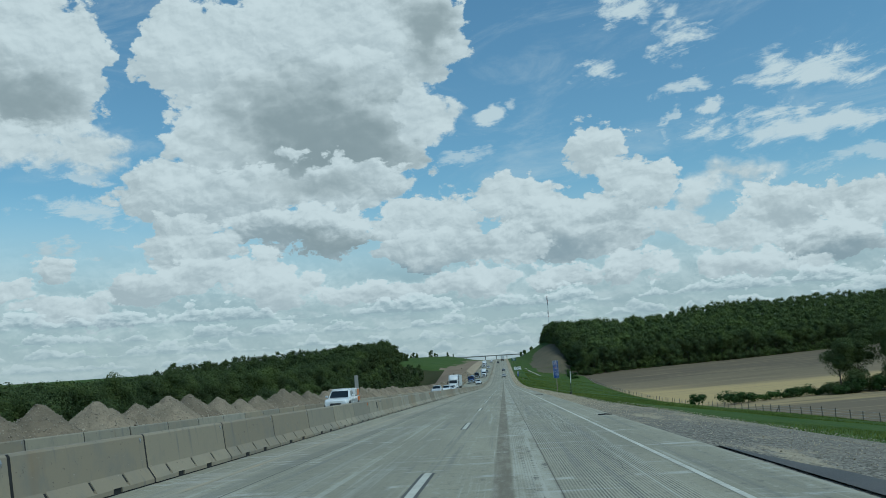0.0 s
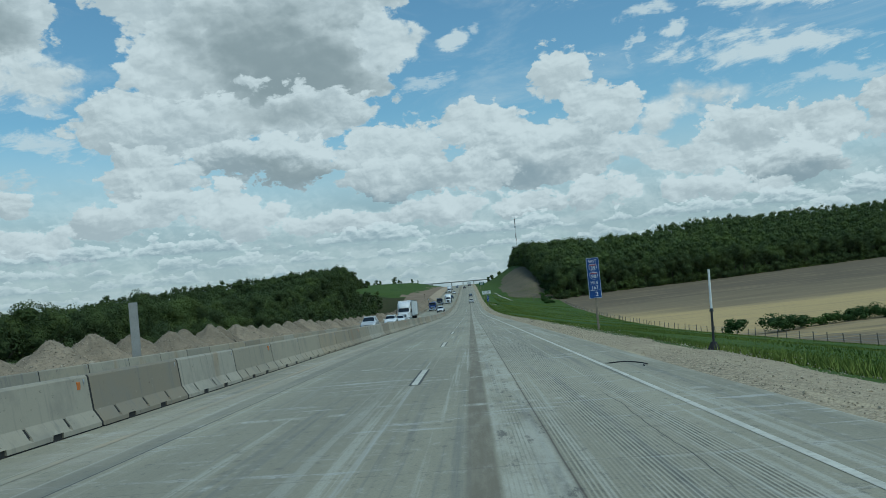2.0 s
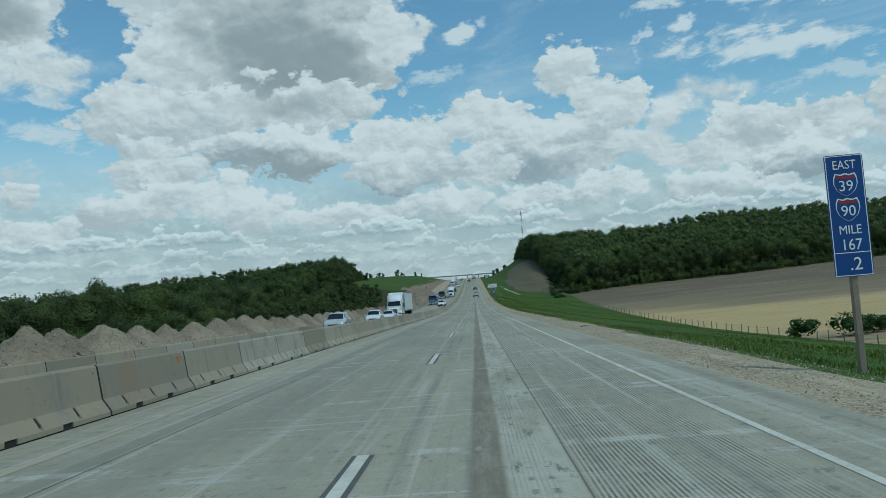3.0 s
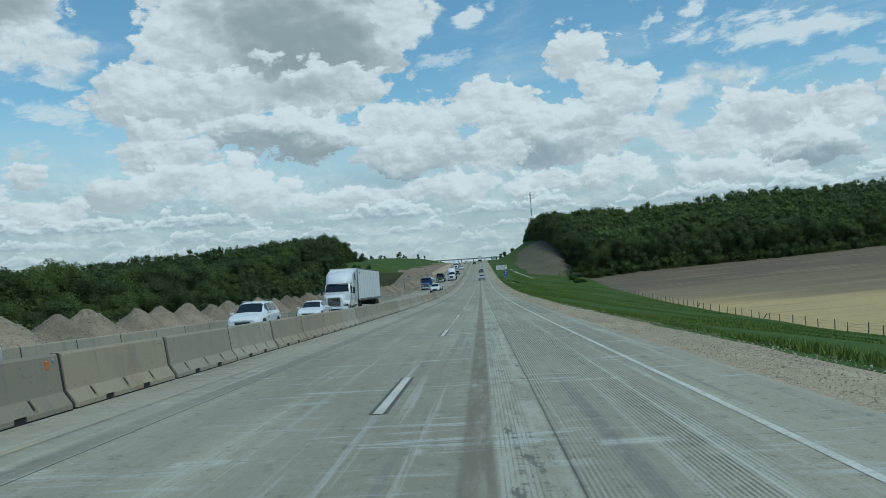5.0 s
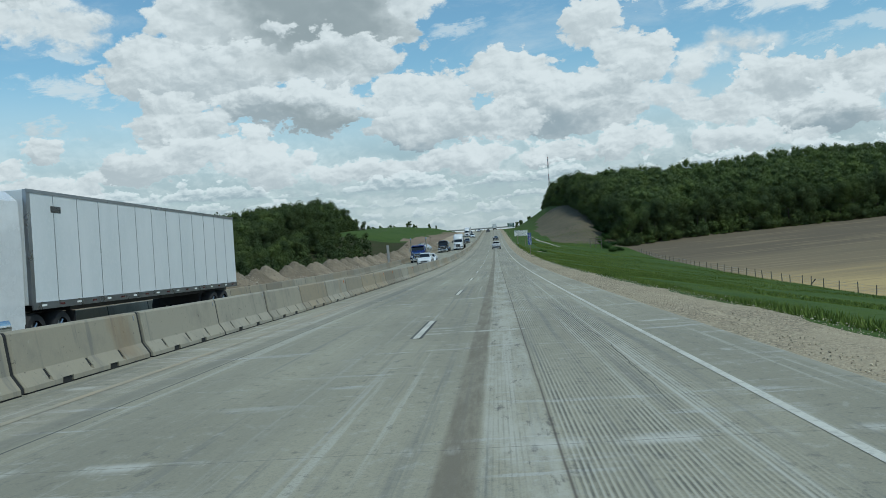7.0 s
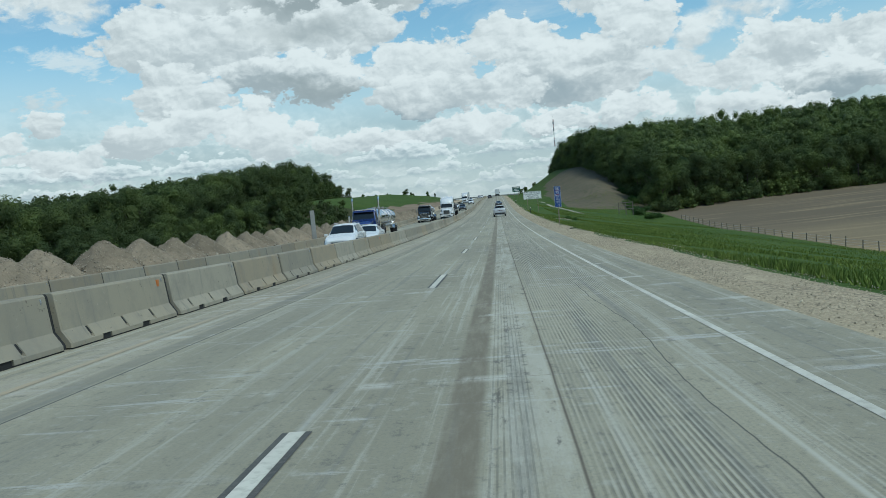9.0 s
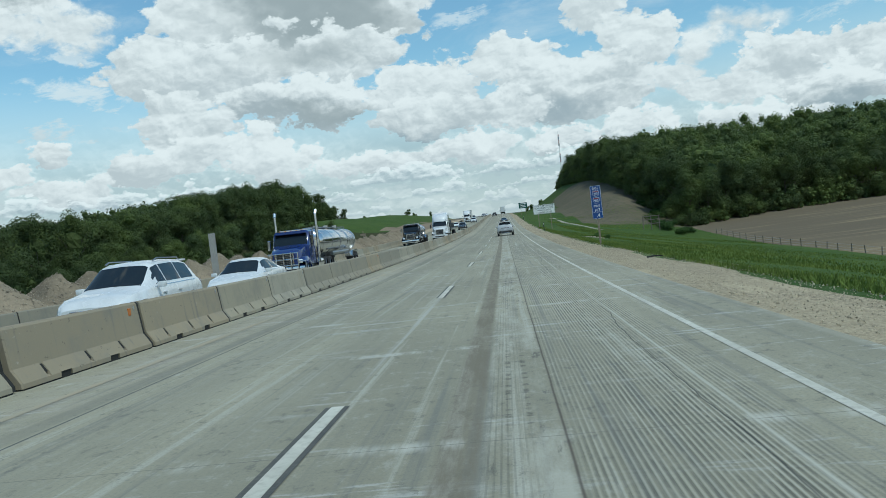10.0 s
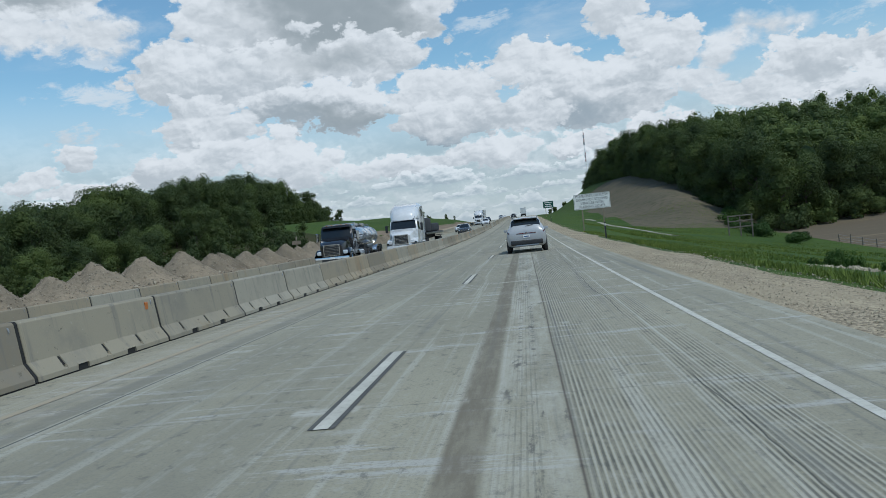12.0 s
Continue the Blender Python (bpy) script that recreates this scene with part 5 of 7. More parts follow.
for h in (0.35, 0.7, 1.1):
    bm = bmesh.new()
    for a, b in zip(tops, tops[1:]):
        mid = [(p + q) / 2 for p, q in zip(a, b)]
        tube(bm, (a[0], a[1], a[2] + h), (mid[0], mid[1], mid[2] + h - 0.03), 0.012, n=4)
        tube(bm, (mid[0], mid[1], mid[2] + h - 0.03), (b[0], b[1], b[2] + h), 0.012, n=4)
    part("wire", bm, GALVANISED, fence)
for y in (148.0, 276.0, 318.0):
    bm = bmesh.new()
    tube(bm, (47.9, y, ground_z(48, y) + 1.1), (47.9, y + 2.0, ground_z(48, y + 2) + 0.05), 0.07, n=7)
    part("brace", bm, FENCE_POST, fence, "pale diagonal brace")

# open wooden rack standing in the brush
rk = thing("timber_rack", "dark open timber rack of posts and rails in the brush", "rack", m=pose(34.5, 470, ground_z(34.5, 470), 0, 0, 12))
for px in (-1.9, 0.0, 1.9):
    part("post", boxes((px - 0.08, px + 0.08, -0.08, 0.08, -0.5, 3.4), bevel=0.01), FENCE_POST, rk)
for pz in (1.5, 2.4, 3.2):
    part("rail", boxes((-2.1, 2.1, -0.14, -0.082, pz, pz + 0.16), bevel=0.008), FENCE_POST, rk)

# pale gravel drain that runs down the verge
PALE = surface("pale_riprap", ((0.32, 0.30, 0.24), (0.38, 0.355, 0.29), (0.20, 0.19, 0.15)), 0.6, 6.0, 0.95, 0.9, place="World", distance=0.08)
dv, df = [], []
for i in range(41):
    s = 0.52 + 0.48 * i / 40
    y = 372 + 150 * s
    x = 27.5 - 12 * s + 1.2 * noise.noise((s * 9, 1, 0))
    w = 1.1 + 0.35 * noise.noise((s * 20, 4, 0))
    for q in (-1, -0.4, 0.4, 1):
        dv.append((x + q * w, y, ground_z(x + q * w, y) + (0.10 if abs(q) < 1 else -0.1)))
for j in range(40):
    df += [(j * 4 + i, j * 4 + i + 1, j * 4 + i + 5, j * 4 + i + 4) for i in range(3)]
tagged(new("stone_drain", from_lists("stone_drain", dv, df, PALE, 180)), "pale stone drain crossing the grass verge", "drain", kind="structure")

# ---- overpass and mast on the crest ----
BRIDGE_CONC = surface("bridge_concrete", ((0.26, 0.26, 0.24), (0.33, 0.325, 0.30), (0.2, 0.2, 0.185)), 0.3, 4.0, 0.9, 0.3)
BY = 1500.0
br = thing("overpass", "low grey concrete overpass across the motorway at the crest", "bridge", m=pose(-6, BY, 1.0, 0, 0.0, 0))
part("deck", boxes((-90, 44, -6, 6, 7.4, 8.3), bevel=0.05), BRIDGE_CONC, br)
for sy in (-6.0, 5.75):
    part("parapet", boxes((-90, 44, sy, sy + 0.25, 8.3, 9.2), bevel=0.03), BRIDGE_CONC, br)
for px in (-56, -22, -2.2, 16.5):
    part("pier", boxes((px - 0.6, px + 0.6, -5, 5, -3.0, 7.38), bevel=0.1), BRIDGE_CONC, br)
part("abutment", boxes((-100, -84, -7, 7, -4, 7.39)), BRIDGE_CONC, br)
part("abutment", boxes((40, 56, -7, 7, -4, 7.39)), BRIDGE_CONC, br)

MAST_RED = plain("mast_red_paint", (0.28, 0.06, 0.05), 0.6)
TX, TY, TZ = 76.0, 1272.0, 27.5
mast = thing("radio_mast", "slender lattice radio mast in red and white bands behind the wood", "radio mast", m=pose(TX, TY, TZ))
for i in range(6):
    bm = bmesh.new()
    z0, z1 = i * 11.0, i * 11.0 + 11.0
    for a in range(3):
        c, s = 0.55 * math.cos(a * 2.094), 0.55 * math.sin(a * 2.094)
        c2, s2 = 0.55 * math.cos((a + 1) * 2.094), 0.55 * math.sin((a + 1) * 2.094)
        tube(bm, (c, s, z0), (c, s, z1), 0.15, n=5)
        for q in range(4):
            zz = z0 + q * 2.75
            tube(bm, (c, s, zz), (c2, s2, zz + 2.75), 0.09, n=4)
    part("mast_section", bm, MAST_RED if i % 2 else SIGN_WHITE, mast)
for z in (38, 52, 60):
    bm = bmesh.new()
    tube(bm, (0, 0, z), (0, 0, z + 3.0), 0.85, n=10)
    part("antenna", bm, GALVANISED, mast)
bm = bmesh.new()
tube(bm, (0, 0, 66), (0, 0, 71), 0.07, 0.03, 6)
part("tip", bm, GALVANISED, mast)

# ---- vehicles ----
SILVER = plain("silver_white_paint", (0.46, 0.47, 0.48), 0.30, coat=0.7)
PEARL = plain("pearl_white_paint", (0.76, 0.77, 0.77), 0.25, coat=0.8)
BLUE_PAINT = plain("deep_blue_paint", (0.014, 0.035, 0.16), 0.22, coat=0.8)
BLACK_PAINT = plain("black_paint", (0.014, 0.014, 0.016), 0.2, coat=0.8)
DARK_PAINT = plain("dark_grey_paint", (0.05, 0.052, 0.056), 0.25, coat=0.7)
ORANGE_WRAP = plain("orange_wrap", (0.72, 0.20, 0.03), 0.4, coat=0.3)
STAINLESS = surface("polished_stainless", ((0.70, 0.71, 0.72), (0.62, 0.63, 0.65), (0.74, 0.75, 0.76)), 1.2, 40.0, 0.16, 0.03, metal=1.0)
LAMP_RED = plain("tail_lamp_red", (0.09, 0.010, 0.012), 0.18, coat=0.8)
LAMP_CLEAR = plain("headlamp_lens", (0.80, 0.82, 0.84), 0.08, coat=1.0)
AMBER = plain("amber_lens", (0.6, 0.22, 0.02), 0.2, coat=0.6)
TARP = surface("dark_tarpaulin", ((0.025, 0.026, 0.028), (0.045, 0.045, 0.047), (0.02, 0.02, 0.02)), 2.0, 20.0, 0.75, 0.3)
TRAILER_WHITE = surface("trailer_white", ((0.70, 0.72, 0.72), (0.62, 0.65, 0.65), (0.72, 0.73, 0.73)), 0.6, 12.0, 0.45, 0.05, stretch=(1, 1, 0.4))
UNDER = plain("chassis_black", (0.025, 0.025, 0.026), 0.7)


def wheel(parent, x, y, r, w, rim_mat=None):
    """A tyre with a dished rim, its axle along x; parts of the vehicle."""
    prof = [(-w / 2, r * 0.62), (-w / 2, r * 0.92), (-w * 0.38, r), (w * 0.38, r), (w / 2, r * 0.92), (w / 2, r * 0.62)]
    n = 22
    rings = [[(px, q * math.cos(6.28318 * i / n), q * math.sin(6.28318 * i / n)) for px, q in prof] for i in range(n + 1)]
    bm = bmesh.new()
    vs = [[bm.verts.new(p) for p in ring] for ring in rings[:-1]]
    for i in range(n):
        a, b = vs[i], vs[(i + 1) % n]
        for j in range(len(prof) - 1):
            bm.faces.new((a[j], a[j + 1], b[j + 1], b[j]))
    bmesh.ops.recalc_face_normals(bm, faces=bm.faces[:])
    tyre = part("tyre", bm, RUBBER, parent, "black rubber tyre", 40)
    tyre.matrix_basis = pose(x, y, r)
    bm = bmesh.new()
    side = 1 if x > 0 else -1
    tube(bm, (-side * w * 0.3, 0, 0), (side * w * 0.28, 0, 0), r * 0.63, r * 0.63, 18)
    tube(bm, (side * w * 0.28, 0, 0), (side * w * 0.42, 0, 0), r * 0.22, r * 0.16, 10)
    for k in range(6):
        a = 6.28318 * k / 6
        tube(bm, (side * w * 0.30, math.cos(a) * r * 0.18, math.sin(a) * r * 0.18), (side * w * 0.36, math.cos(a) * r * 0.58, math.sin(a) * r * 0.58), r * 0.07, r * 0.05, 6)
    rim = part("rim", bm, rim_mat or ALLOY, tyre, "metal wheel rim", 40)
    return tyre


def shell(stations):
    """Body skin from stations (y, half width, sill, shoulder) with rounded flanks."""
    rings = []
    for y, w, lo, hi in stations:
        half = [(w * 0.86, lo), (w * 0.97, lo + 0.10), (w, lo + 0.45 * (hi - lo)), (w * 0.985, lo + 0.72 * (hi - lo)), (w * 0.94, hi - 0.06), (w * 0.86, hi - 0.01), (w * 0.5, hi + 0.012)]
        rings.append([(x, y, z) for x, z in half] + [(-x, y, z) for x, z in half[::-1]])
    return loft(rings)


def cabin(y0, y1, y2, y3, w0, w1, z0, z1):
    """Glazed upper body: base from y0 (rear) to y3 (front), roof from y1 to y2."""
    bm = bmesh.new()
    ym = (y1 + y2) / 2
    rings = []
    for (ya, yb, w, z) in ((y0, y3, w0, z0), ((y0 + 3 * y1) / 4, (y3 + 3 * y2) / 4, w1 + (w0 - w1) * 0.3, z0 + (z1 - z0) * 0.78), (y1, y2, w1 - 0.02, z1)):
        rings.append([(-w * 0.95, ya, z), (w * 0.95, ya, z), (w, ya + 0.12, z), (w, yb - 0.22, z), (w * 0.9, yb, z), (-w * 0.9, yb, z), (-w, yb - 0.22, z), (-w, ya + 0.12, z)])
    vs = [[bm.verts.new(p) for p in r] for r in rings]
    for a, b in zip(vs, vs[1:]):
        for i in range(8):
            bm.faces.new((a[i], a[(i + 1) % 8], b[(i + 1) % 8], b[i]))
    bm.faces.new(vs[-1])
    bmesh.ops.recalc_face_normals(bm, faces=bm.faces[:])
    return bm


def pane(q, u0, u1, v0, v1):
    """A slab of glass let into a four-cornered face q, between shares u and v of it."""
    q = [Vector(p) for p in q]
    pts = []
    for u, v in ((u0, v0), (u1, v0), (u1, v1), (u0, v1)):
        pts.append(q[0].lerp(q[1], u).lerp(q[3].lerp(q[2], u), v))
    n = (pts[1] - pts[0]).cross(pts[3] - pts[0]).normalized()
    mid = sum(pts, Vector()) / 4
    if n.dot(mid - Vector((0, -0.3, mid.z - 0.3))) < 0:
        n = -n
    bm = bmesh.new()
    rings = [[bm.verts.new(p + n * d) for p in pts] for d in (-0.02, 0.007)]
    for i in range(4):
        bm.faces.new((rings[0][i], rings[0][(i + 1) % 4], rings[1][(i + 1) % 4], rings[1][i]))
    bm.faces.new(rings[0])
    bm.faces.new(rings[1])
    bmesh.ops.recalc_face_normals(bm, faces=bm.faces[:])
    return bm


def make_pickup(label, paint, m):
    """A pickup with a bed cap that heads along +y, its wheels on z = 0."""
    car = thing("car", label, "car", "cars on the motorway", m=m)
    W, belt, hood, deck, r = 0.94, 1.15, 1.08, 1.15, 0.39
    st = [(-2.68, 0.90, 0.52, 1.12), (-2.6, 0.93, 0.46, 1.17), (-1.4, 0.94, 0.40, 1.17), (-0.4, 0.94, 0.36, 1.15), (0.8, 0.94, 0.36, 1.13), (1.5, 0.94, 0.38, 1.10), (2.2, 0.92, 0.40, 1.04), (2.55, 0.86, 0.44, 0.96), (2.68, 0.78, 0.50, 0.86)]
    cab = (-0.72, -0.56, 0.62, 1.34, 0.86, 0.66, 1.10, 1.72)
    body = part("body", shell(st), paint, car, smooth=50)
    y0, y1, y2, y3, w0, w1, z0, z1 = cab
    part("cabin_shell", cabin(*cab), paint, car, smooth=50)
    wm, zm, ya, yb = w1 + (w0 - w1) * 0.3, z0 + (z1 - z0) * 0.78, (y0 + 3 * y1) / 4, (y3 + 3 * y2) / 4
    for sx in (-1, 1):
        side = [(sx * w0, y0 + 0.12, z0), (sx * w0, y3 - 0.22, z0), (sx * wm, yb - 0.22, zm), (sx * wm, ya + 0.12, zm)]
        for u0, u1 in ((0.05, 0.47), (0.505, 0.95)):
            part("side_window", pane(side, u0, u1, 0.08, 0.98), GLASS, car, "dark tinted side window")
    part("windscreen", pane([(-0.9 * w0, y3, z0), (0.9 * w0, y3, z0), (0.9 * wm, yb, zm), (-0.9 * wm, yb, zm)], 0.03, 0.97, 0.03, 1.0), GLASS, car, "dark windscreen")
    part("rear_window", pane([(-0.95 * w0, y0, z0), (0.95 * w0, y0, z0), (0.95 * wm, ya, zm), (-0.95 * wm, ya, zm)], 0.09, 0.91, 0.16, 0.98), GLASS, car, "dark rear window")
    bm = bmesh.new()
    box(bm, -w1, w1, y1 - 0.03, y2 + 0.02, z1 - 0.02, z1 + 0.022, bevel=0.02, seg=2)
    roof = part("roof", bm, paint, car, smooth=40)
    for sx in (-1, 1):
        bm = bmesh.new()
        box(bm, min(sx * W * 0.98, sx * (W + 0.2)), max(sx * W * 0.98, sx * (W + 0.2)), y3 - 0.52, y3 - 0.40, belt - 0.02, belt + 0.15, bevel=0.03)
        part("door_mirror", bm, paint, car)
        for wy in (st[0][0] + 0.92, st[-1][0] - 0.90):
            bm = bmesh.new()
            tube(bm, (sx * (W - 0.10), wy, r), (sx * (W + 0.012), wy, r), r * 1.20, r * 1.20, 20)
            part("wheel_arch", bm, BLACK_PLASTIC, car)
            wheel(car, sx * (W - 0.09), wy, r, 0.23)
        bm = bmesh.new()
        box(bm, min(sx * (W - 0.05), sx * (W + 0.015)), max(sx * (W - 0.05), sx * (W + 0.015)), -1.0, 1.0, 0.22, 0.34, bevel=0.02)
        part("sill", bm, BLACK_PLASTIC, car)
        for dy in (-0.55, 0.35):
            part("door_handle", boxes((min(sx * W * 0.97, sx * (W + 0.03)), max(sx * W * 0.97, sx * (W + 0.03)), dy, dy + 0.2, belt - 0.16, belt - 0.12), bevel=0.01), paint, car)
        yb, yf = st[0][0], st[-1][0]
        bm = bmesh.new()
        box(bm, min(sx * 0.40, sx * 0.84), max(sx * 0.40, sx * 0.84), yb - 0.012, yb + 0.30, deck - 0.16, deck - 0.09, bevel=0.02)
        part("tail_lamp", bm, LAMP_RED, car, "slim dark red tail lamp")
        bm = bmesh.new()
        box(bm, min(sx * 0.46, sx * 0.80), max(sx * 0.46, sx * 0.80), yf - 0.34, yf - 0.03, hood - 0.36, hood - 0.22, bevel=0.03)
        part("headlamp", bm, LAMP_CLEAR, car, "clear headlamp")
        part("exhaust_tip", boxes((min(sx * 0.5, sx * 0.64), max(sx * 0.5, sx * 0.64), yb - 0.03, yb + 0.1, 0.33, 0.39), bevel=0.015), CHROME, car)
    yb, yf = st[0][0], st[-1][0]
    part("rear_bumper", boxes((-0.84, 0.84, yb - 0.05, yb + 0.25, 0.34, 0.60), bevel=0.06, seg=2), BLACK_PLASTIC, car, "black lower rear bumper", 40)
    part("front_bumper", boxes((-0.78, 0.78, yf - 0.2, yf + 0.05, 0.26, 0.46), bevel=0.05, seg=2), BLACK_PLASTIC, car, "black lower front bumper", 40)
    part("grille", boxes((-0.42, 0.42, yf - 0.1, yf + 0.035, 0.50, 0.70), bevel=0.03), BLACK_PLASTIC, car)
    part("grille_trim", boxes((-0.44, 0.44, yf - 0.06, yf + 0.045, 0.705, 0.73), bevel=0.006), CHROME, car)
    part("number_plate", boxes((-0.17, 0.17, yb - 0.03, yb + 0.02, deck - 0.29, deck - 0.14), bevel=0.006), SIGN_WHITE, car, "plain pale number plate")
    part("plate_bar", boxes((-0.13, 0.13, yb - 0.034, yb - 0.0301, deck - 0.24, deck - 0.19)), SIGN_BLUE, car, "dark bar on the plate")
    part("rear_trim", boxes((-0.42, 0.42, yb - 0.02, yb + 0.02, deck - 0.11, deck - 0.085), bevel=0.005), CHROME, car, "thin chrome strip")
    part("cap", boxes((-0.86, 0.86, -2.62, -0.86, 1.175, 1.78), bevel=0.09, seg=2), PEARL, car, "white bed cap", 40)
    for sx in (-1, 1):
        a, b = sorted((sx * 0.845, sx * 0.872))
        part("cap_window", boxes((a, b, -1.75, -1.0, 1.30, 1.66), bevel=0.01), PEARL, car)
        part("cap_wrap", boxes((a, b + 0.003 if sx > 0 else b, -2.58, -1.80, 1.22, 1.70), bevel=0.01), ORANGE_WRAP, car, "orange wrap on the cap")
        c, d = sorted((sx * 0.925, sx * 0.958))
        part("bed_wrap", boxes((c, d, -2.58, -1.72, 0.78, 1.12), bevel=0.01), ORANGE_WRAP, car, "orange wrap on the bed side")
        part("side_bar", boxes((min(sx * 0.93, sx * 0.955), max(sx * 0.93, sx * 0.955), -0.5, 0.75, 0.82, 0.88)), GALVANISED, car, "unreadable grey lettering as a bar")
    return car


CAR_STATIONS = {
    # y, sill height, sill width, flank height, flank width, belt height, belt width, roof height, roof width
    "suv": ((-2.36, 0.46, 0.66, 0.68, 0.78, 0.90, 0.74, 0.97, 0.56), (-2.31, 0.38, 0.78, 0.68, 0.89, 0.98, 0.84, 1.10, 0.66), (-2.20, 0.31, 0.85, 0.67, 0.93, 1.02, 0.88, 1.23, 0.69),
            (-1.98, 0.28, 0.88, 0.66, 0.945, 1.04, 0.895, 1.45, 0.66), (-1.80, 0.27, 0.89, 0.66, 0.95, 1.05, 0.90, 1.585, 0.63), (-1.45, 0.26, 0.89, 0.65, 0.95, 1.05, 0.90, 1.645, 0.62),
            (-0.70, 0.26, 0.89, 0.65, 0.95, 1.04, 0.90, 1.68, 0.62), (0.05, 0.26, 0.89, 0.64, 0.95, 1.03, 0.895, 1.66, 0.61), (0.38, 0.26, 0.89, 0.64, 0.95, 1.02, 0.89, 1.60, 0.60),
            (0.80, 0.26, 0.89, 0.63, 0.945, 1.01, 0.88, 1.32, 0.66), (1.16, 0.27, 0.88, 0.62, 0.94, 0.99, 0.86, 1.075, 0.72), (1.80, 0.29, 0.86, 0.60, 0.92, 0.92, 0.82, 0.985, 0.68),
            (2.18, 0.34, 0.78, 0.58, 0.85, 0.82, 0.74, 0.875, 0.60), (2.33, 0.40, 0.66, 0.55, 0.72, 0.70, 0.62, 0.735, 0.48)),
    "sedan": ((-2.30, 0.42, 0.62, 0.62, 0.74, 0.82, 0.70, 0.89, 0.54), (-2.24, 0.34, 0.75, 0.61, 0.85, 0.90, 0.80, 0.985, 0.64), (-1.95, 0.26, 0.84, 0.60, 0.89, 0.93, 0.84, 1.03, 0.68),
              (-1.62, 0.24, 0.85, 0.59, 0.90, 0.94, 0.85, 1.12, 0.66), (-1.20, 0.23, 0.85, 0.58, 0.905, 0.94, 0.85, 1.29, 0.60), (-0.80, 0.22, 0.85, 0.58, 0.905, 0.94, 0.85, 1.395, 0.56),
              (-0.30, 0.22, 0.85, 0.57, 0.905, 0.93, 0.85, 1.44, 0.56), (0.10, 0.22, 0.85, 0.57, 0.905, 0.92, 0.845, 1.425, 0.56), (0.34, 0.22, 0.85, 0.56, 0.90, 0.91, 0.84, 1.37, 0.56),
              (0.75, 0.22, 0.85, 0.56, 0.90, 0.90, 0.83, 1.13, 0.62), (1.08, 0.23, 0.84, 0.55, 0.89, 0.88, 0.82, 0.945, 0.68), (1.75, 0.26, 0.81, 0.53, 0.87, 0.80, 0.77, 0.845, 0.64),
              (2.12, 0.31, 0.73, 0.50, 0.80, 0.69, 0.68, 0.73, 0.56), (2.28, 0.37, 0.60, 0.47, 0.66, 0.58, 0.56, 0.61, 0.44)),
}


def car_section(st, y):
    """Half outline of the body at y, sill to roof line: eight points."""
    cols = list(zip(*st))
    zs, ws, zf, wf, zb, wb, zr, wr = [lerp(y, cols[0], c) for c in cols[1:]]
    up = zr - zb
    return [(ws * 0.86, zs), (ws, zs + 0.07), (wf, zf), (wb + 0.015, zb - 0.03), (wb - 0.012, zb + min(0.03, up * 0.2)), (wr + 0.02, zr - min(0.07, up * 0.4)), (wr * 0.86, zr - min(0.012, up * 0.1)), (0.0, zr + 0.012)]


def car_skin(st, ya, yb, va, vb, sx=None, lift=0.0, thick=0.0, steps=6, closed=False):
    """A piece of the body's skin between two lengths and two places of the outline (0 sill, 7 roof line); sx None: across both halves."""
    bm = bmesh.new()
    ys = sorted({ya, yb, *[s[0] for s in st if ya < s[0] < yb]})
    rows = []
    for y in ys:
        sec = car_section(st, y)
        vals = [va + (vb - va) * i / steps for i in range(steps + 1)]
        half = []
        for v in vals:
            i = min(6, int(v))
            half.append([p + (q - p) * (v - i) for p, q in zip(sec[i], sec[i + 1])])
        if sx is None:
            row = [(x, y, z) for x, z in half] + [(-x, y, z) for x, z in half[::-1][1 if vb == 7 else 0:]]
        else:
            row = [(sx * x, y, z) for x, z in half]
        rows.append([bm.verts.new(p) for p in row])
    for a, b in zip(rows, rows[1:]):
        for i in range(len(a) - 1):
            bm.faces.new((a[i], a[i + 1], b[i + 1], b[i]))
    if closed:
        bm.faces.new(rows[0])
        bm.faces.new(rows[-1])
        for a, b in zip(rows, rows[1:]):
            bm.faces.new((a[-1], a[0], b[0], b[-1]))
    bmesh.ops.recalc_face_normals(bm, faces=bm.faces[:])
    bm.normal_update()
    out = sum((f.normal.dot(f.calc_center_median() - Vector((0, 0, 0.7))) for f in bm.faces), 0.0)
    if out < 0:
        bmesh.ops.reverse_faces(bm, faces=bm.faces[:])
        bm.normal_update()
    if lift:
        for v in bm.verts:
            v.co += v.normal * lift
    if thick:
        bmesh.ops.solidify(bm, geom=bm.faces[:], thickness=thick)
    return bm


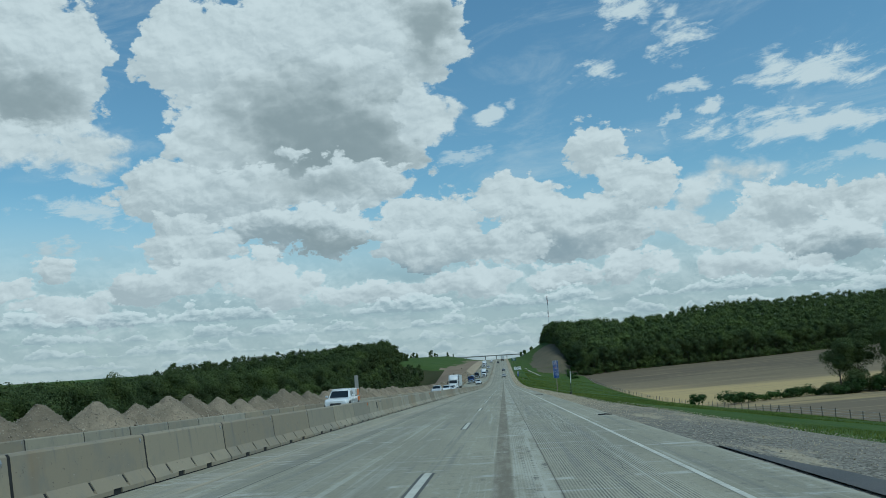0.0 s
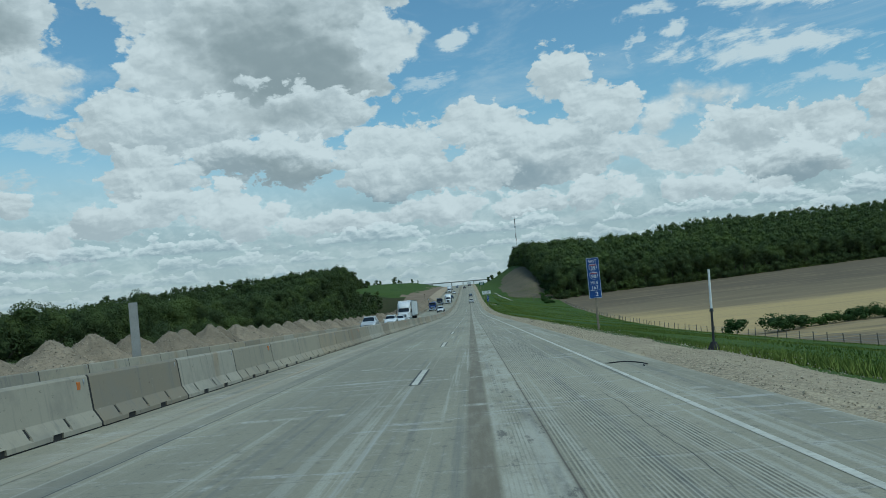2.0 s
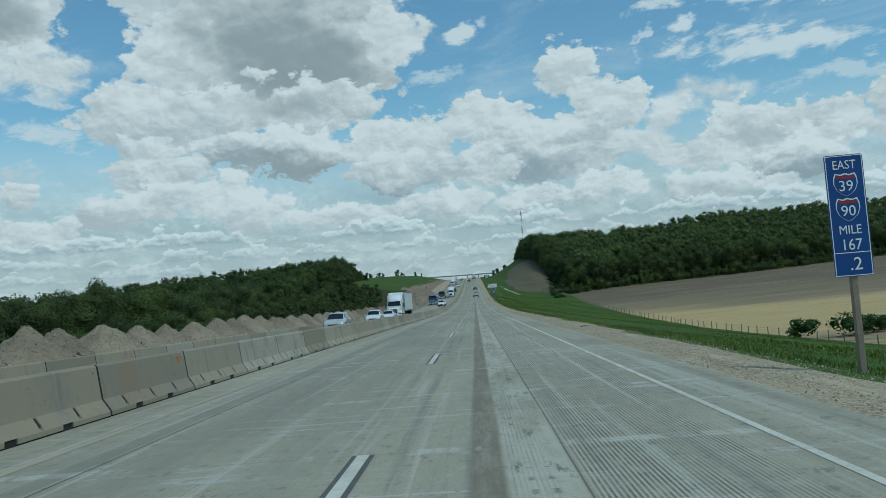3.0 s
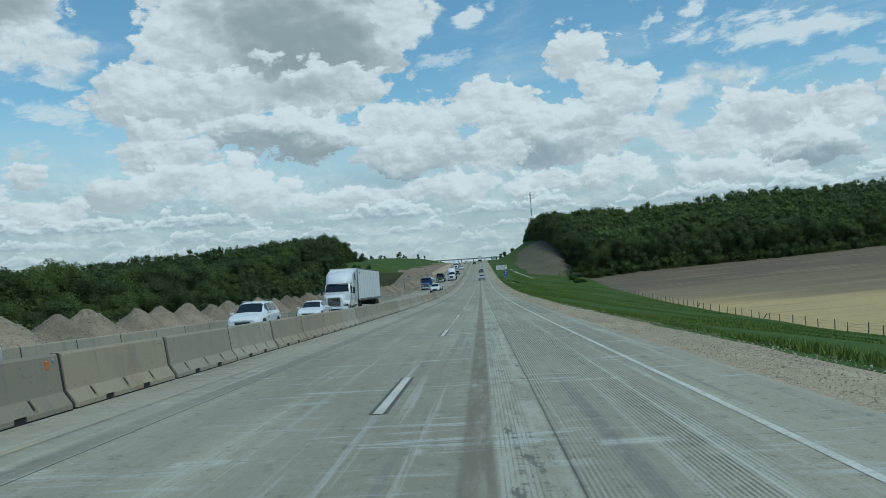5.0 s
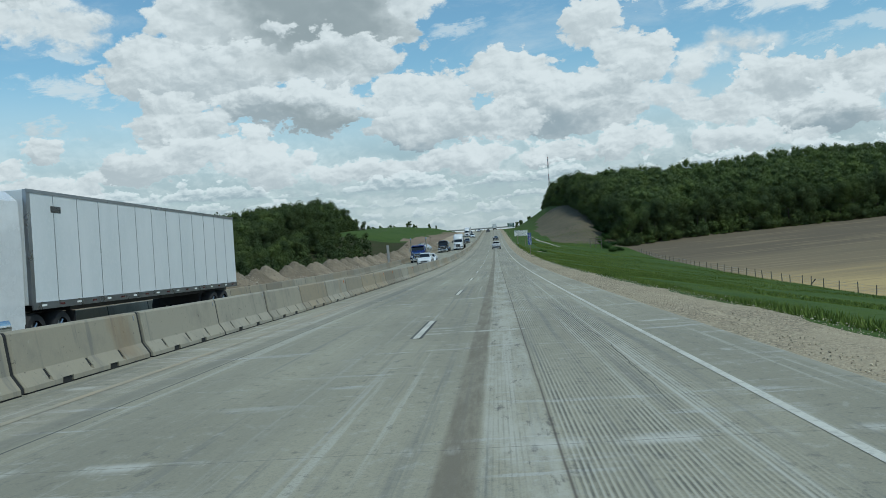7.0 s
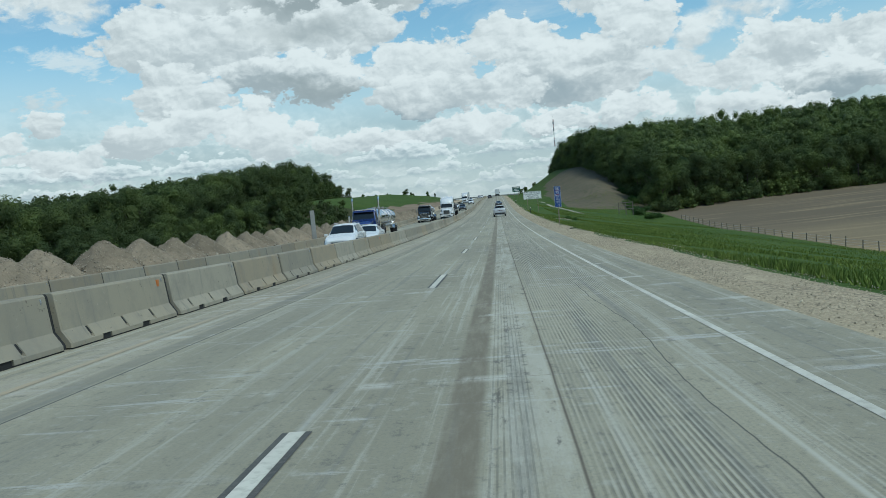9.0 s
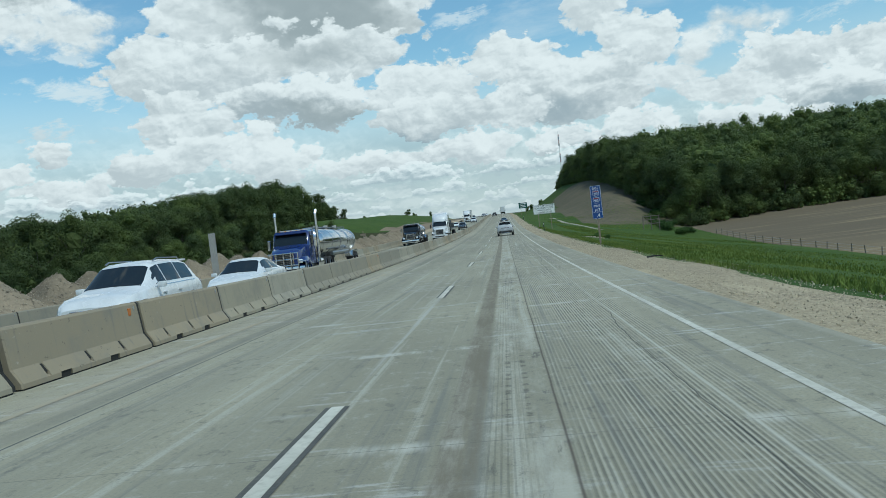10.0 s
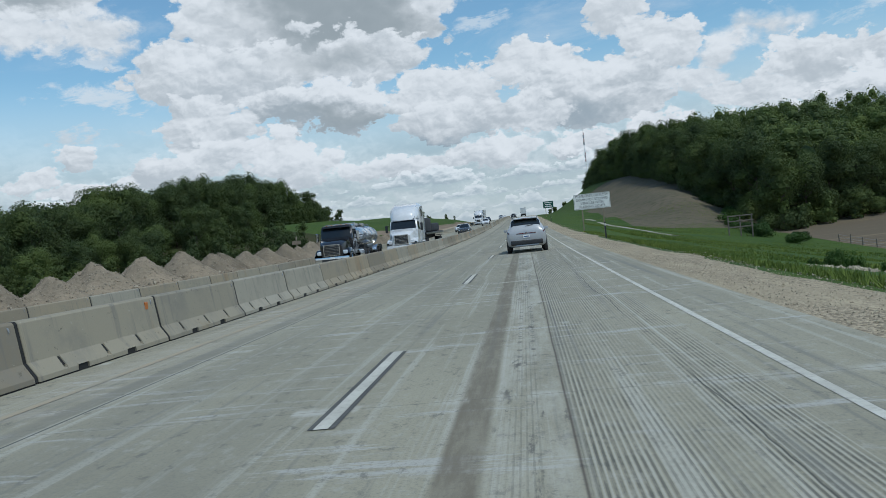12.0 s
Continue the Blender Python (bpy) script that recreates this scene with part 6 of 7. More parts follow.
def make_car(label, paint, m, style="suv"):
    """A passenger car that heads along +y, its wheels on z = 0; rounded one-piece skin with glass let into it."""
    st = CAR_STATIONS[style]
    suv = style == "suv"
    r, W, yb, yf = (0.365, 0.95, st[0][0], st[-1][0]) if suv else (0.33, 0.905, st[0][0], st[-1][0])
    car = thing("car", label, "car", "cars on the motorway", m=m)
    part("body", car_skin(st, yb, yf, 0, 7, steps=14, closed=True), paint, car, smooth=38)
    # glass: rear window, windscreen, two side windows on each side
    rear, front = ((-2.13, -1.81), (0.44, 1.10)) if suv else ((-1.66, -0.86), (0.38, 1.03))
    part("rear_window", car_skin(st, *rear, 5.05 if suv else 5.3, 7, None, 0.006, 0.02, 5), GLASS, car, "dark rear window", 60)
    part("windscreen", car_skin(st, *front, 5.15, 7, None, 0.006, 0.02, 5), GLASS, car, "dark windscreen", 60)
    for sx in (-1, 1):
        for a, b in (((-1.72, -0.92), (-0.86, -0.02), (0.04, 0.62)) if suv else ((-1.12, -0.42), (-0.36, 0.48))):
            part("side_window", car_skin(st, a, b, 4.12, 4.93, sx, 0.005, 0.02, 3), GLASS, car, "dark tinted side window", 60)
        part("beltline_trim", car_skin(st, -1.75 if suv else -1.2, 0.75, 3.62, 4.0, sx, 0.006, 0.012, 2), CHROME, car, "thin bright belt strip", 60)
        part("sill", car_skin(st, -1.05, 1.0, 0.0, 1.25, sx, 0.010, 0.02, 3), BLACK_PLASTIC, car, "black lower sill", 60)
        bm = bmesh.new()
        box(bm, *sorted((sx * (W - 0.03), sx * (W + 0.17))), 0.60, 0.72, 1.00 if suv else 0.90, 1.14 if suv else 1.03, bevel=0.035, seg=2)
        part("door_mirror", bm, paint, car, smooth=50)
        for wy in (yb + 0.93, yf - 0.92):
            arch = bmesh.new()
            tube(arch, (sx * (W - 0.12), wy, r), (sx * (W + 0.004), wy, r), r * 1.16, r * 1.16, 24)
            part("wheel_arch", arch, BLACK_PLASTIC, car)
            wheel(car, sx * (W - 0.095), wy, r, 0.23)
        for dy in (-0.70, 0.22):
            part("door_handle", boxes((*sorted((sx * (W - 0.05), sx * (W + 0.012))), dy, dy + 0.19, 0.86 if suv else 0.78, 0.895 if suv else 0.815), bevel=0.01), paint, car)
        lamp = (-2.335, -2.10, 2.95, 3.9) if suv else (-2.27, -2.02, 2.75, 3.7)
        part("tail_lamp", car_skin(st, *lamp, sx, 0.008, 0.03, 3), LAMP_RED, car, "slim dark red tail lamp", 60)
        part("headlamp", car_skin(st, yf - 0.36, yf - 0.06, 2.55, 3.6, sx, 0.008, 0.03, 3), LAMP_CLEAR, car, "clear headlamp", 60)
        part("exhaust_tip", boxes((*sorted((sx * 0.46, sx * 0.62)), yb - 0.005, yb + 0.12, 0.355, 0.405), bevel=0.015), CHROME, car)
    zt = 0.90 if suv else 0.84
    part("lamp_bar", boxes((-0.46, 0.46, yb - 0.016, yb + 0.05, zt - 0.01, zt + 0.03), bevel=0.012), LAMP_RED if suv else CHROME, car, "dark red strip between the tail lamps")
    part("rear_bumper", boxes((-0.76, 0.76, yb - 0.03, yb + 0.3, 0.36, 0.60), bevel=0.07, seg=3), BLACK_PLASTIC, car, "black lower rear bumper", 45)
    part("skid_plate", boxes((-0.56, 0.56, yb - 0.045, yb + 0.1, 0.30, 0.375), bevel=0.025, seg=2), ALLOY, car, "bright skid plate", 45)
    part("front_bumper", boxes((-0.66, 0.66, yf - 0.25, yf + 0.03, 0.26, 0.44), bevel=0.06, seg=2), BLACK_PLASTIC, car, "black lower front bumper", 45)
    part("grille", boxes((-0.42, 0.42, yf - 0.12, yf + 0.012, 0.47, 0.66 if suv else 0.56), bevel=0.03), BLACK_PLASTIC, car)
    part("grille_trim", boxes((-0.44, 0.44, yf - 0.10, yf + 0.018, 0.665 if suv else 0.565, 0.69 if suv else 0.585), bevel=0.006), CHROME, car)
    part("number_plate", boxes((-0.16, 0.16, yb - 0.02, yb + 0.03, 0.70, 0.83), bevel=0.006), SIGN_WHITE, car, "plain pale number plate")
    part("plate_bar", boxes((-0.12, 0.12, yb - 0.024, yb - 0.0201, 0.745, 0.785)), SIGN_BLUE, car, "dark bar on the plate")
    if suv:
        spoiler = bmesh.new()
        box(spoiler, -0.60, 0.60, -2.00, -1.62, 1.585, 1.635, bevel=0.022, seg=2)
        part("spoiler", spoiler, paint, car, smooth=50)
        part("brake_lamp", boxes((-0.16, 0.16, -2.012, -1.99, 1.598, 1.618)), LAMP_RED, car, "high red brake lamp")
        for sx in (-1, 1):
            bm = bmesh.new()
            pts = [(sx * 0.60, -1.50, 1.63), (sx * 0.61, -1.35, 1.69), (sx * 0.61, -0.1, 1.715), (sx * 0.60, 0.12, 1.65)]
            for p, q in zip(pts, pts[1:]):
                tube(bm, p, q, 0.018, n=6)
            part("roof_rail", bm, ALLOY, car)
        part("rear_badge", boxes((-0.055, 0.055, yb - 0.012, yb + 0.05, 0.945, 0.985), bevel=0.01), CHROME, car)
        bm = bmesh.new()
        tube(bm, (0.0, -2.215, 1.245), (0.36, -2.17, 1.29), 0.012, n=5)
        part("wiper", bm, BLACK_PLASTIC, car)
    return car


def mirrored(bm_fn, name, mat, parent, label=""):
    for sx in (-1, 1):
        part(name, bm_fn(sx), mat, parent, label)


def bx(sx, x0, x1, *rest, bevel=0.0):
    a, b = sorted((sx * x0, sx * x1))
    return boxes((a, b, *rest), bevel=bevel)


def make_tractor(truck, paint, sleeper=True, guard=False, dark_fair=False, stacks=True):
    """Lorry tractor, bumper at y = 0, heading +y (so all of it lies at y < 0)."""
    hood = loft([[(x, y, z) for x, z in ((w, lo), (w, lo + 0.5 * (hi - lo)), (w * 0.93, hi - 0.1), (w * 0.6, hi), (-w * 0.6, hi), (-w * 0.93, hi - 0.1), (-w, lo + 0.5 * (hi - lo)), (-w, lo))]
                 for y, w, lo, hi in ((-0.10, 0.72, 0.75, 1.52), (-0.35, 0.86, 0.70, 1.68), (-0.9, 0.98, 0.68, 1.80), (-1.75, 1.05, 0.68, 1.98))])
    part("hood", hood, paint, truck, smooth=40)
    top = 2.80 if not sleeper else 2.72
    cabm = loft([[(x, y, z) for x, z in ((1.12, 0.75), (1.15, 1.7), (1.08, zt - 0.12), (0.95, zt), (-0.95, zt), (-1.08, zt - 0.12), (-1.15, 1.7), (-1.12, 0.75))]
                 for y, zt in ((-1.70, 1.95), (-1.85, 2.05), (-2.20, top), (-3.2 if not sleeper else -3.4, top + 0.04))])
    part("cab", cabm, paint, truck, smooth=35)
    part("windscreen", loft([[(-1.02, -1.72, 1.96), (1.02, -1.72, 1.96), (1.02, -1.90, 1.96), (-1.02, -1.90, 1.96)], [(-0.96, -2.06, 2.60), (0.96, -2.06, 2.60), (0.96, -2.24, 2.60), (-0.96, -2.24, 2.60)]]), GLASS, truck, "dark windscreen")
    mirrored(lambda s: bx(s, 1.08, 1.165, -2.95, -2.25, 1.80, 2.48, bevel=0.03), "side_window", GLASS, truck)
    if sleeper:
        part("sleeper", loft([[(x, y, z) for x, z in ((1.20, 0.75), (1.22, 2.6), (1.18, zt - 0.25), (0.9, zt), (-0.9, zt), (-1.18, zt - 0.25), (-1.22, 2.6), (-1.20, 0.75))] for y, zt in ((-3.35, 3.72), (-4.3, 3.98), (-5.6, 4.02))]), paint, truck, smooth=35)
        part("roof_fairing", loft([[(x, y, z) for x, z in ((w, 2.70), (w, zt - 0.3), (w * 0.75, zt), (-w * 0.75, zt), (-w, zt - 0.3), (-w, 2.70))] for y, w, zt in ((-1.98, 0.82, 2.90), (-2.3, 1.0, 3.25), (-2.9, 1.1, 3.62), (-3.5, 1.14, 3.80))]), DARK_PAINT if dark_fair else paint, truck, smooth=45)
        mirrored(lambda s: bx(s, 1.20, 1.235, -4.6, -4.2, 2.9, 3.5, bevel=0.02), "sleeper_window", GLASS, truck)
        mirrored(lambda s: bx(s, 1.12, 1.20, -5.6, -3.4, 0.35, 0.80, bevel=0.04), "side_skirt", paint, truck)
    else:
        part("headache_rack", boxes((-1.05, 1.05, -3.45, -3.35, 1.0, 2.9), bevel=0.02), CHROME, truck)
        part("visor", boxes((-0.98, 0.98, -2.12, -1.84, 2.62, 2.69), bevel=0.02), paint, truck)
        for s in (-1, 1) if stacks else ():
            bm = bmesh.new()
            tube(bm, (s * 1.28, -3.5, 0.8), (s * 1.28, -3.5, 3.75), 0.085, n=12)
            tube(bm, (s * 1.28, -3.5, 3.75), (s * 1.30, -3.68, 4.0), 0.085, 0.09, n=12)
            part("exhaust_pipe", bm, CHROME, truck, "tall chrome upright exhaust pipe", 40)
            bm = bmesh.new()
            tube(bm, (s * 1.28, -3.5, 1.2), (s * 1.28, -3.5, 2.2), 0.13, n=12)
            part("heat_shield", bm, CHROME, truck, "", 40)
    gr = part("grille", boxes((-0.50, 0.50, -0.16, -0.06, 0.82, 1.48), bevel=0.03), BLACK_PLASTIC, truck)
    part("grille_frame", boxes((-0.56, 0.56, -0.14, -0.035, 1.46, 1.53), (-0.56, 0.56, -0.14, -0.035, 0.78, 0.83), (-0.56, -0.50, -0.14, -0.035, 0.83, 1.46), (0.50, 0.56, -0.14, -0.035, 0.83, 1.46)), CHROME, gr, "bright grille frame")
    for i in range(6):
        part("grille_bar", boxes((-0.495, 0.495, -0.10, -0.045, 0.89 + i * 0.1, 0.905 + i * 0.1)), CHROME, gr)
    part("bumper", boxes((-1.17, 1.17, -0.22, 0.02, 0.32, 0.72), bevel=0.06, seg=2), paint if sleeper else CHROME, truck, smooth=40)
    part("bumper_intake", boxes((-0.7, 0.7, -0.05, 0.026, 0.40, 0.56), bevel=0.01), BLACK_PLASTIC, truck)
    part("plate", boxes((-0.16, 0.16, 0.02, 0.032, 0.58, 0.68)), SIGN_WHITE, truck, "plain pale number plate")
    mirrored(lambda s: bx(s, 0.72, 1.04, -0.36, -0.12, 0.86, 1.10, bevel=0.05), "headlamp", LAMP_CLEAR, truck, "clear headlamp")
    for s in (-1, 1):
        fen = loft([[(s * x, y, z) for x, z in ((0.82, z1 - 0.35), (0.84, z1), (1.12, z1), (1.21, z1 - 0.12), (1.21, z1 - 0.40))] for y, z1 in ((-0.15, 0.95), (-0.5, 1.18), (-1.1, 1.25), (-1.6, 1.10), (-1.75, 0.85))], close=False)
        part("fender", fen, paint, truck, smooth=40)
        bm = bmesh.new()
        box(bm, *sorted((s * 1.32, s * 1.52)), -2.22, -2.10, 1.75, 2.35, bevel=0.04)
        mir = part("mirror", bm, BLACK_PLASTIC if sleeper else CHROME, truck)
        for za in (2.3, 1.85):
            part("mirror_arm", tube(bmesh.new(), (s * 1.12, -2.05, za), (s * 1.42, -2.16, za), 0.02, n=6), BLACK_PLASTIC, mir)
        bm = bmesh.new()
        tube(bm, (s * 0.95, -3.3, 0.72), (s * 0.95, -4.9, 0.72), 0.32, n=16)
        part("fuel_tank", bm, CHROME, truck, "bright fuel tank", 40)
        part("door_grab", bx(s, 1.15, 1.19, -3.2, -3.14, 1.2, 2.0, bevel=0.01), CHROME, truck)
        part("step", bx(s, 0.95, 1.2, -2.9, -2.3, 0.42, 0.48, bevel=0.01), GALVANISED, truck)
        wheel(truck, s * 1.02, -1.05, 0.50, 0.28, CHROME)
        for y in (-6.1, -7.35):
            wheel(truck, s * 0.92, y, 0.50, 0.52, ALLOY)
        part("mud_flap", bx(s, 0.7, 1.2, -8.02, -8.0, 0.25, 0.95), RUBBER, truck)
    part("frame_rail", boxes((-0.45, -0.33, -8.1, -0.3, 0.72, 0.98)), UNDER, truck)
    part("frame_rail", boxes((0.33, 0.45, -8.1, -0.3, 0.72, 0.98)), UNDER, truck)
    part("fifth_wheel", boxes((-0.45, 0.45, -7.2, -6.2, 1.0, 1.14), bevel=0.02), UNDER, truck)
    for i in range(5):
        part("marker_lamp", boxes((-0.72 + 0.34 * i, -0.64 + 0.34 * i, -2.22, -2.12, top + 0.0, top + 0.05), bevel=0.01), AMBER, truck, "amber roof marker lamp")
    if guard:
        gd = bmesh.new()
        for x in (-0.85, -0.43, 0.0, 0.43, 0.85):
            tube(gd, (x, 0.16, 0.35), (x, 0.14, 1.55), 0.035, n=8)
        for z in (0.45, 0.8, 1.15, 1.5):
            tube(gd, (-0.9, 0.15, z), (0.9, 0.15, z), 0.03, n=8)
        for s in (-1, 1):
            tube(gd, (s * 0.9, 0.15, 1.0), (s * 1.22, -0.15, 1.0), 0.03, n=8)
            tube(gd, (s * 0.9, 0.15, 0.6), (s * 1.22, -0.15, 0.6), 0.03, n=8)
            tube(gd, (s * 1.22, -0.15, 0.6), (s * 1.22, -0.15, 1.0), 0.03, n=8)
        part("bull_bar", gd, CHROME, truck, "chrome tube grille guard", 40)


def make_box_trailer(truck, y0):
    """Dry van behind the tractor; nose at y0."""
    y1 = y0 - 16.1
    part("trailer_box", boxes((-1.29, 1.29, y1, y0, 1.20, 4.08), bevel=0.02), TRAILER_WHITE, truck, "white smooth-sided van body")
    for s in (-1, 1):
        part("lower_rail", bx(s, 1.28, 1.31, y1, y0, 1.08, 1.26), ALLOY, truck)
        part("upper_rail", bx(s, 1.28, 1.305, y1, y0, 4.0, 4.09), ALLOY, truck)
        for i in range(1, 13):
            yy = y0 + (y1 - y0) * i / 13
            part("panel_seam", bx(s, 1.288, 1.296, yy - 0.012, yy + 0.012, 1.27, 3.99), ALLOY, truck)
        for yy in (y1 + 1.5, y1 + 2.75):
            wheel(truck, s * 0.95, yy, 0.50, 0.52, ALLOY)
        part("landing_leg", bx(s, 0.62, 0.74, y0 - 2.9, y0 - 2.78, 0.35, 1.08), UNDER, truck)
        part("nose_corner", bx(s, 1.20, 1.295, y0 - 0.16, y0 + 0.006, 1.2, 4.08), ALLOY, truck)
        part("roof_mark", bx(s, 1.29, 1.297, y0 - 1.6, y0 - 1.1, 3.55, 3.72), DARK_PAINT, truck, "unreadable dark marking as a bar")
        for i in range(18):
            yy = y0 - 0.5 - i * 0.88
            part("rail_mark", bx(s, 1.309, 1.314, yy - 0.12, yy + 0.12, 1.15, 1.20), LAMP_RED if i % 2 else SIGN_WHITE, truck)
    part("nose_vent", boxes((-0.86, -0.46, y0 + 0.001, y0 + 0.03, 3.52, 3.84), bevel=0.01), ALLOY, truck, "small louvred vent high on the trailer nose")
    mark = lettering("V2002", 0.27, SIGN_BLACK, truck, 0, 0)
    mark.matrix_basis = pose(-0.72, y0 + 0.008, 1.95, 90, 0, 180)
    part("underframe", boxes((-0.9, 0.9, y1 + 0.3, y0 - 2.5, 0.95, 1.19)), UNDER, truck)
    part("bogie", boxes((-0.8, 0.8, y1 + 0.8, y1 + 3.4, 0.55, 0.95)), UNDER, truck)
    part("rear_guard", boxes((-1.15, 1.15, y1, y1 + 0.1, 0.45, 0.55), (-0.5, -0.42, y1 + 0.01, y1 + 0.09, 0.55, 1.1), (0.42, 0.5, y1 + 0.01, y1 + 0.09, 0.55, 1.1)), UNDER, truck)


def make_tank_trailer(truck, y0, length, r=0.98, zc=2.05):
    """Stainless tank with dished ends, hoops, catwalk, fenders and ladder."""
    y1 = y0 - length
    n, rings = 28, []
    for y, k in ((y0, 0.25), (y0 - 0.03, 0.55), (y0 - 0.12, 0.8), (y0 - 0.28, 0.95), (y0 - 0.45, 1.0), (y1 + 0.45, 1.0), (y1 + 0.28, 0.95), (y1 + 0.12, 0.8), (y1 + 0.03, 0.55), (y1, 0.25)):
        dz = 0.10 * (y0 - y) / length
        rings.append([(r * 1.12 * k * math.cos(6.28318 * i / n), y, zc - dz + r * 0.92 * k * math.sin(6.28318 * i / n)) for i in range(n)])
    part("tank", loft(rings), STAINLESS, truck, "polished stainless tank", 40)
    for i in range(5):
        y = y0 - 0.6 - i * (length - 1.2) / 4
        dz = 0.10 * (y0 - y) / length
        ring = [[((r * 1.12 + q) * math.cos(6.28318 * j / n), y + w, zc - dz + (r * 0.92 + q) * math.sin(6.28318 * j / n)) for j in range(n)] for w, q in ((-0.05, 0.004), (-0.04, 0.03), (0.04, 0.03), (0.05, 0.004))]
        part("hoop", loft(ring, close=False), STAINLESS, truck)
    part("catwalk", boxes((-0.35, 0.35, y1 + 1.0, y0 - 1.0, zc + r * 0.93, zc + r * 0.93 + 0.05)), GALVANISED, truck)
    for i in range(3):
        bm = bmesh.new()
        y = y0 - length * (i + 1) / 4
        tube(bm, (0, y, zc + r * 0.88), (0, y, zc + r * 0.92 + 0.18), 0.28, n=14)
        part("manhole", bm, STAINLESS, truck, "", 40)
    part("tank_cradle", boxes((-0.5, 0.5, y1 + 0.6, y0 - 1.0, 0.95, 1.22), bevel=0.02), UNDER, truck)
    for s in (-1, 1):
        for yy in (y1 + 1.1, y1 + 2.35):
            wheel(truck, s * 0.95, yy, 0.50, 0.52, ALLOY)
        fen = loft([[(s * 0.68, y, z), (s * 1.24, y, z), (s * 1.24, y, z - 0.06), (s * 0.68, y, z - 0.06)] for y, z in ((y1 + 0.35, 0.75), (y1 + 0.6, 1.05), (y1 + 1.1, 1.16), (y1 + 2.4, 1.16), (y1 + 2.9, 1.05), (y1 + 3.15, 0.75))])
        part("fender", fen, STAINLESS, truck, smooth=40)
        bm = bmesh.new()
        tube(bm, (s * 1.0, y0 - 3.0, 1.15), (s * 1.0, y1 + 3.6, 1.15), 0.13, n=12)
        part("hose_tube", bm, ALLOY, truck, "", 40)
        part("landing_leg", bx(s, 0.62, 0.74, y0 - 2.2, y0 - 2.08, 0.35, 1.1), UNDER, truck)
    bm = bmesh.new()
    for x in (-0.2, 0.2):
        tube(bm, (x, y1 - 0.06, 0.7), (x, y1 + 0.06, zc + r), 0.02, n=6)
    for i in range(7):
        tube(bm, (-0.2, y1 - 0.05, 0.9 + i * 0.3), (0.2, y1 - 0.05, 0.9 + i * 0.3), 0.015, n=6)
    part("ladder", bm, ALLOY, truck)
    part("placard", boxes((-0.14, 0.14, y0 + 0.005, y0 + 0.02, zc - 0.3, zc - 0.02)), SIGN_WHITE, truck)


def make_flat_trailer(truck, y0):
    y1 = y0 - 14.0
    part("deck", boxes((-1.28, 1.28, y1, y0, 1.30, 1.50), bevel=0.02), UNDER, truck)
    part("load", boxes((-1.15, 1.15, y0 - 5.2, y0 - 0.4, 1.502, 2.75), (-1.1, 1.1, y0 - 12.5, y0 - 5.8, 1.502, 2.3), bevel=0.18, seg=3), TARP, truck, "load under a dark tarpaulin", 50)
    part("bulkhead", boxes((-1.2, 1.2, y0 - 0.1, y0 + 0.02, 1.50, 2.9), bevel=0.02), ALLOY, truck)
    for s in (-1, 1):
        part("side_rail", bx(s, 1.28, 1.33, y1, y0, 1.32, 1.46), ALLOY, truck)
        for yy in (y1 + 1.1, y1 + 2.35):
            wheel(truck, s * 0.95, yy, 0.50, 0.52, ALLOY)
        part("fender", bx(s, 0.66, 1.27, y1 + 0.4, y1 + 3.0, 1.06, 1.12, bevel=0.02), UNDER, truck)
    part("beam", boxes((-0.5, 0.5, y1 + 0.5, y0 - 1.0, 0.9, 1.29)), UNDER, truck)


def far_lane_z(x):
    return -0.02 - 0.44 * min(1.0, max(0.0, (-5.0 - x) / 9.75))


def lane_pose(x, y, heading=180):
    dz = far_lane_z(x) if x < -5 else 0.0
    return pose(x, y, road_z(y) + dz, (road_tilt(y) if heading == 0 else -road_tilt(y)), 0, heading)


# the car ahead, going our way
make_car("silver-white sport utility car driving ahead on the concrete lane", SILVER, lane_pose(1.68, 380.2, 0), "suv")
make_car("dark sedan further ahead on the same lane", DARK_PAINT, lane_pose(1.7, 478, 0), "sedan")
# oncoming traffic, from near to far
make_pickup("white pickup with an orange-wrapped bed cap, behind the barrier", PEARL, lane_pose(-11.3, 64.6))
make_car("silver sport utility car in the oncoming lane", SILVER, lane_pose(-11.0, 153.8), "suv")
make_car("white sport utility car in the oncoming lane", PEARL, lane_pose(-11.1, 181.5), "suv")
make_car("white sedan in the oncoming lane", PEARL, lane_pose(-11.0, 197.0), "sedan")
make_car("white crossover car in the oncoming inner lane", PEARL, lane_pose(-7.7, 300.2), "suv")
make_car("white sedan in the oncoming inner lane", PEARL, lane_pose(-7.7, 309.3), "sedan")

semi = thing("semi_truck", "white sleeper semi truck with a white van trailer", "truck", "trucks on the motorway", m=lane_pose(-11.25, 206.9))
make_tractor(semi, PEARL)
make_box_trailer(semi, -5.8)
tanker = thing("tank_truck", "dark blue semi truck with a polished stainless tank trailer", "truck", "trucks on the motorway", m=lane_pose(-11.3, 327.7))
make_tractor(tanker, BLUE_PAINT, sleeper=False, guard=True)
make_tank_trailer(tanker, -5.6, 12.4)
black = thing("tank_truck", "black day-cab truck with a bright tank body", "truck", "trucks on the motorway", m=lane_pose(-11.2, 392.5))
make_tractor(black, BLACK_PAINT, sleeper=False, stacks=False)
make_tank_trailer(black, -3.9, 9.0, 0.85, 1.95)
flatbed = thing("semi_truck", "white sleeper semi truck pulling a flatbed with a dark tarped load", "truck", "trucks on the motorway", m=lane_pose(-7.9, 402.0))
make_tractor(flatbed, PEARL)
make_flat_trailer(flatbed, -6.2)
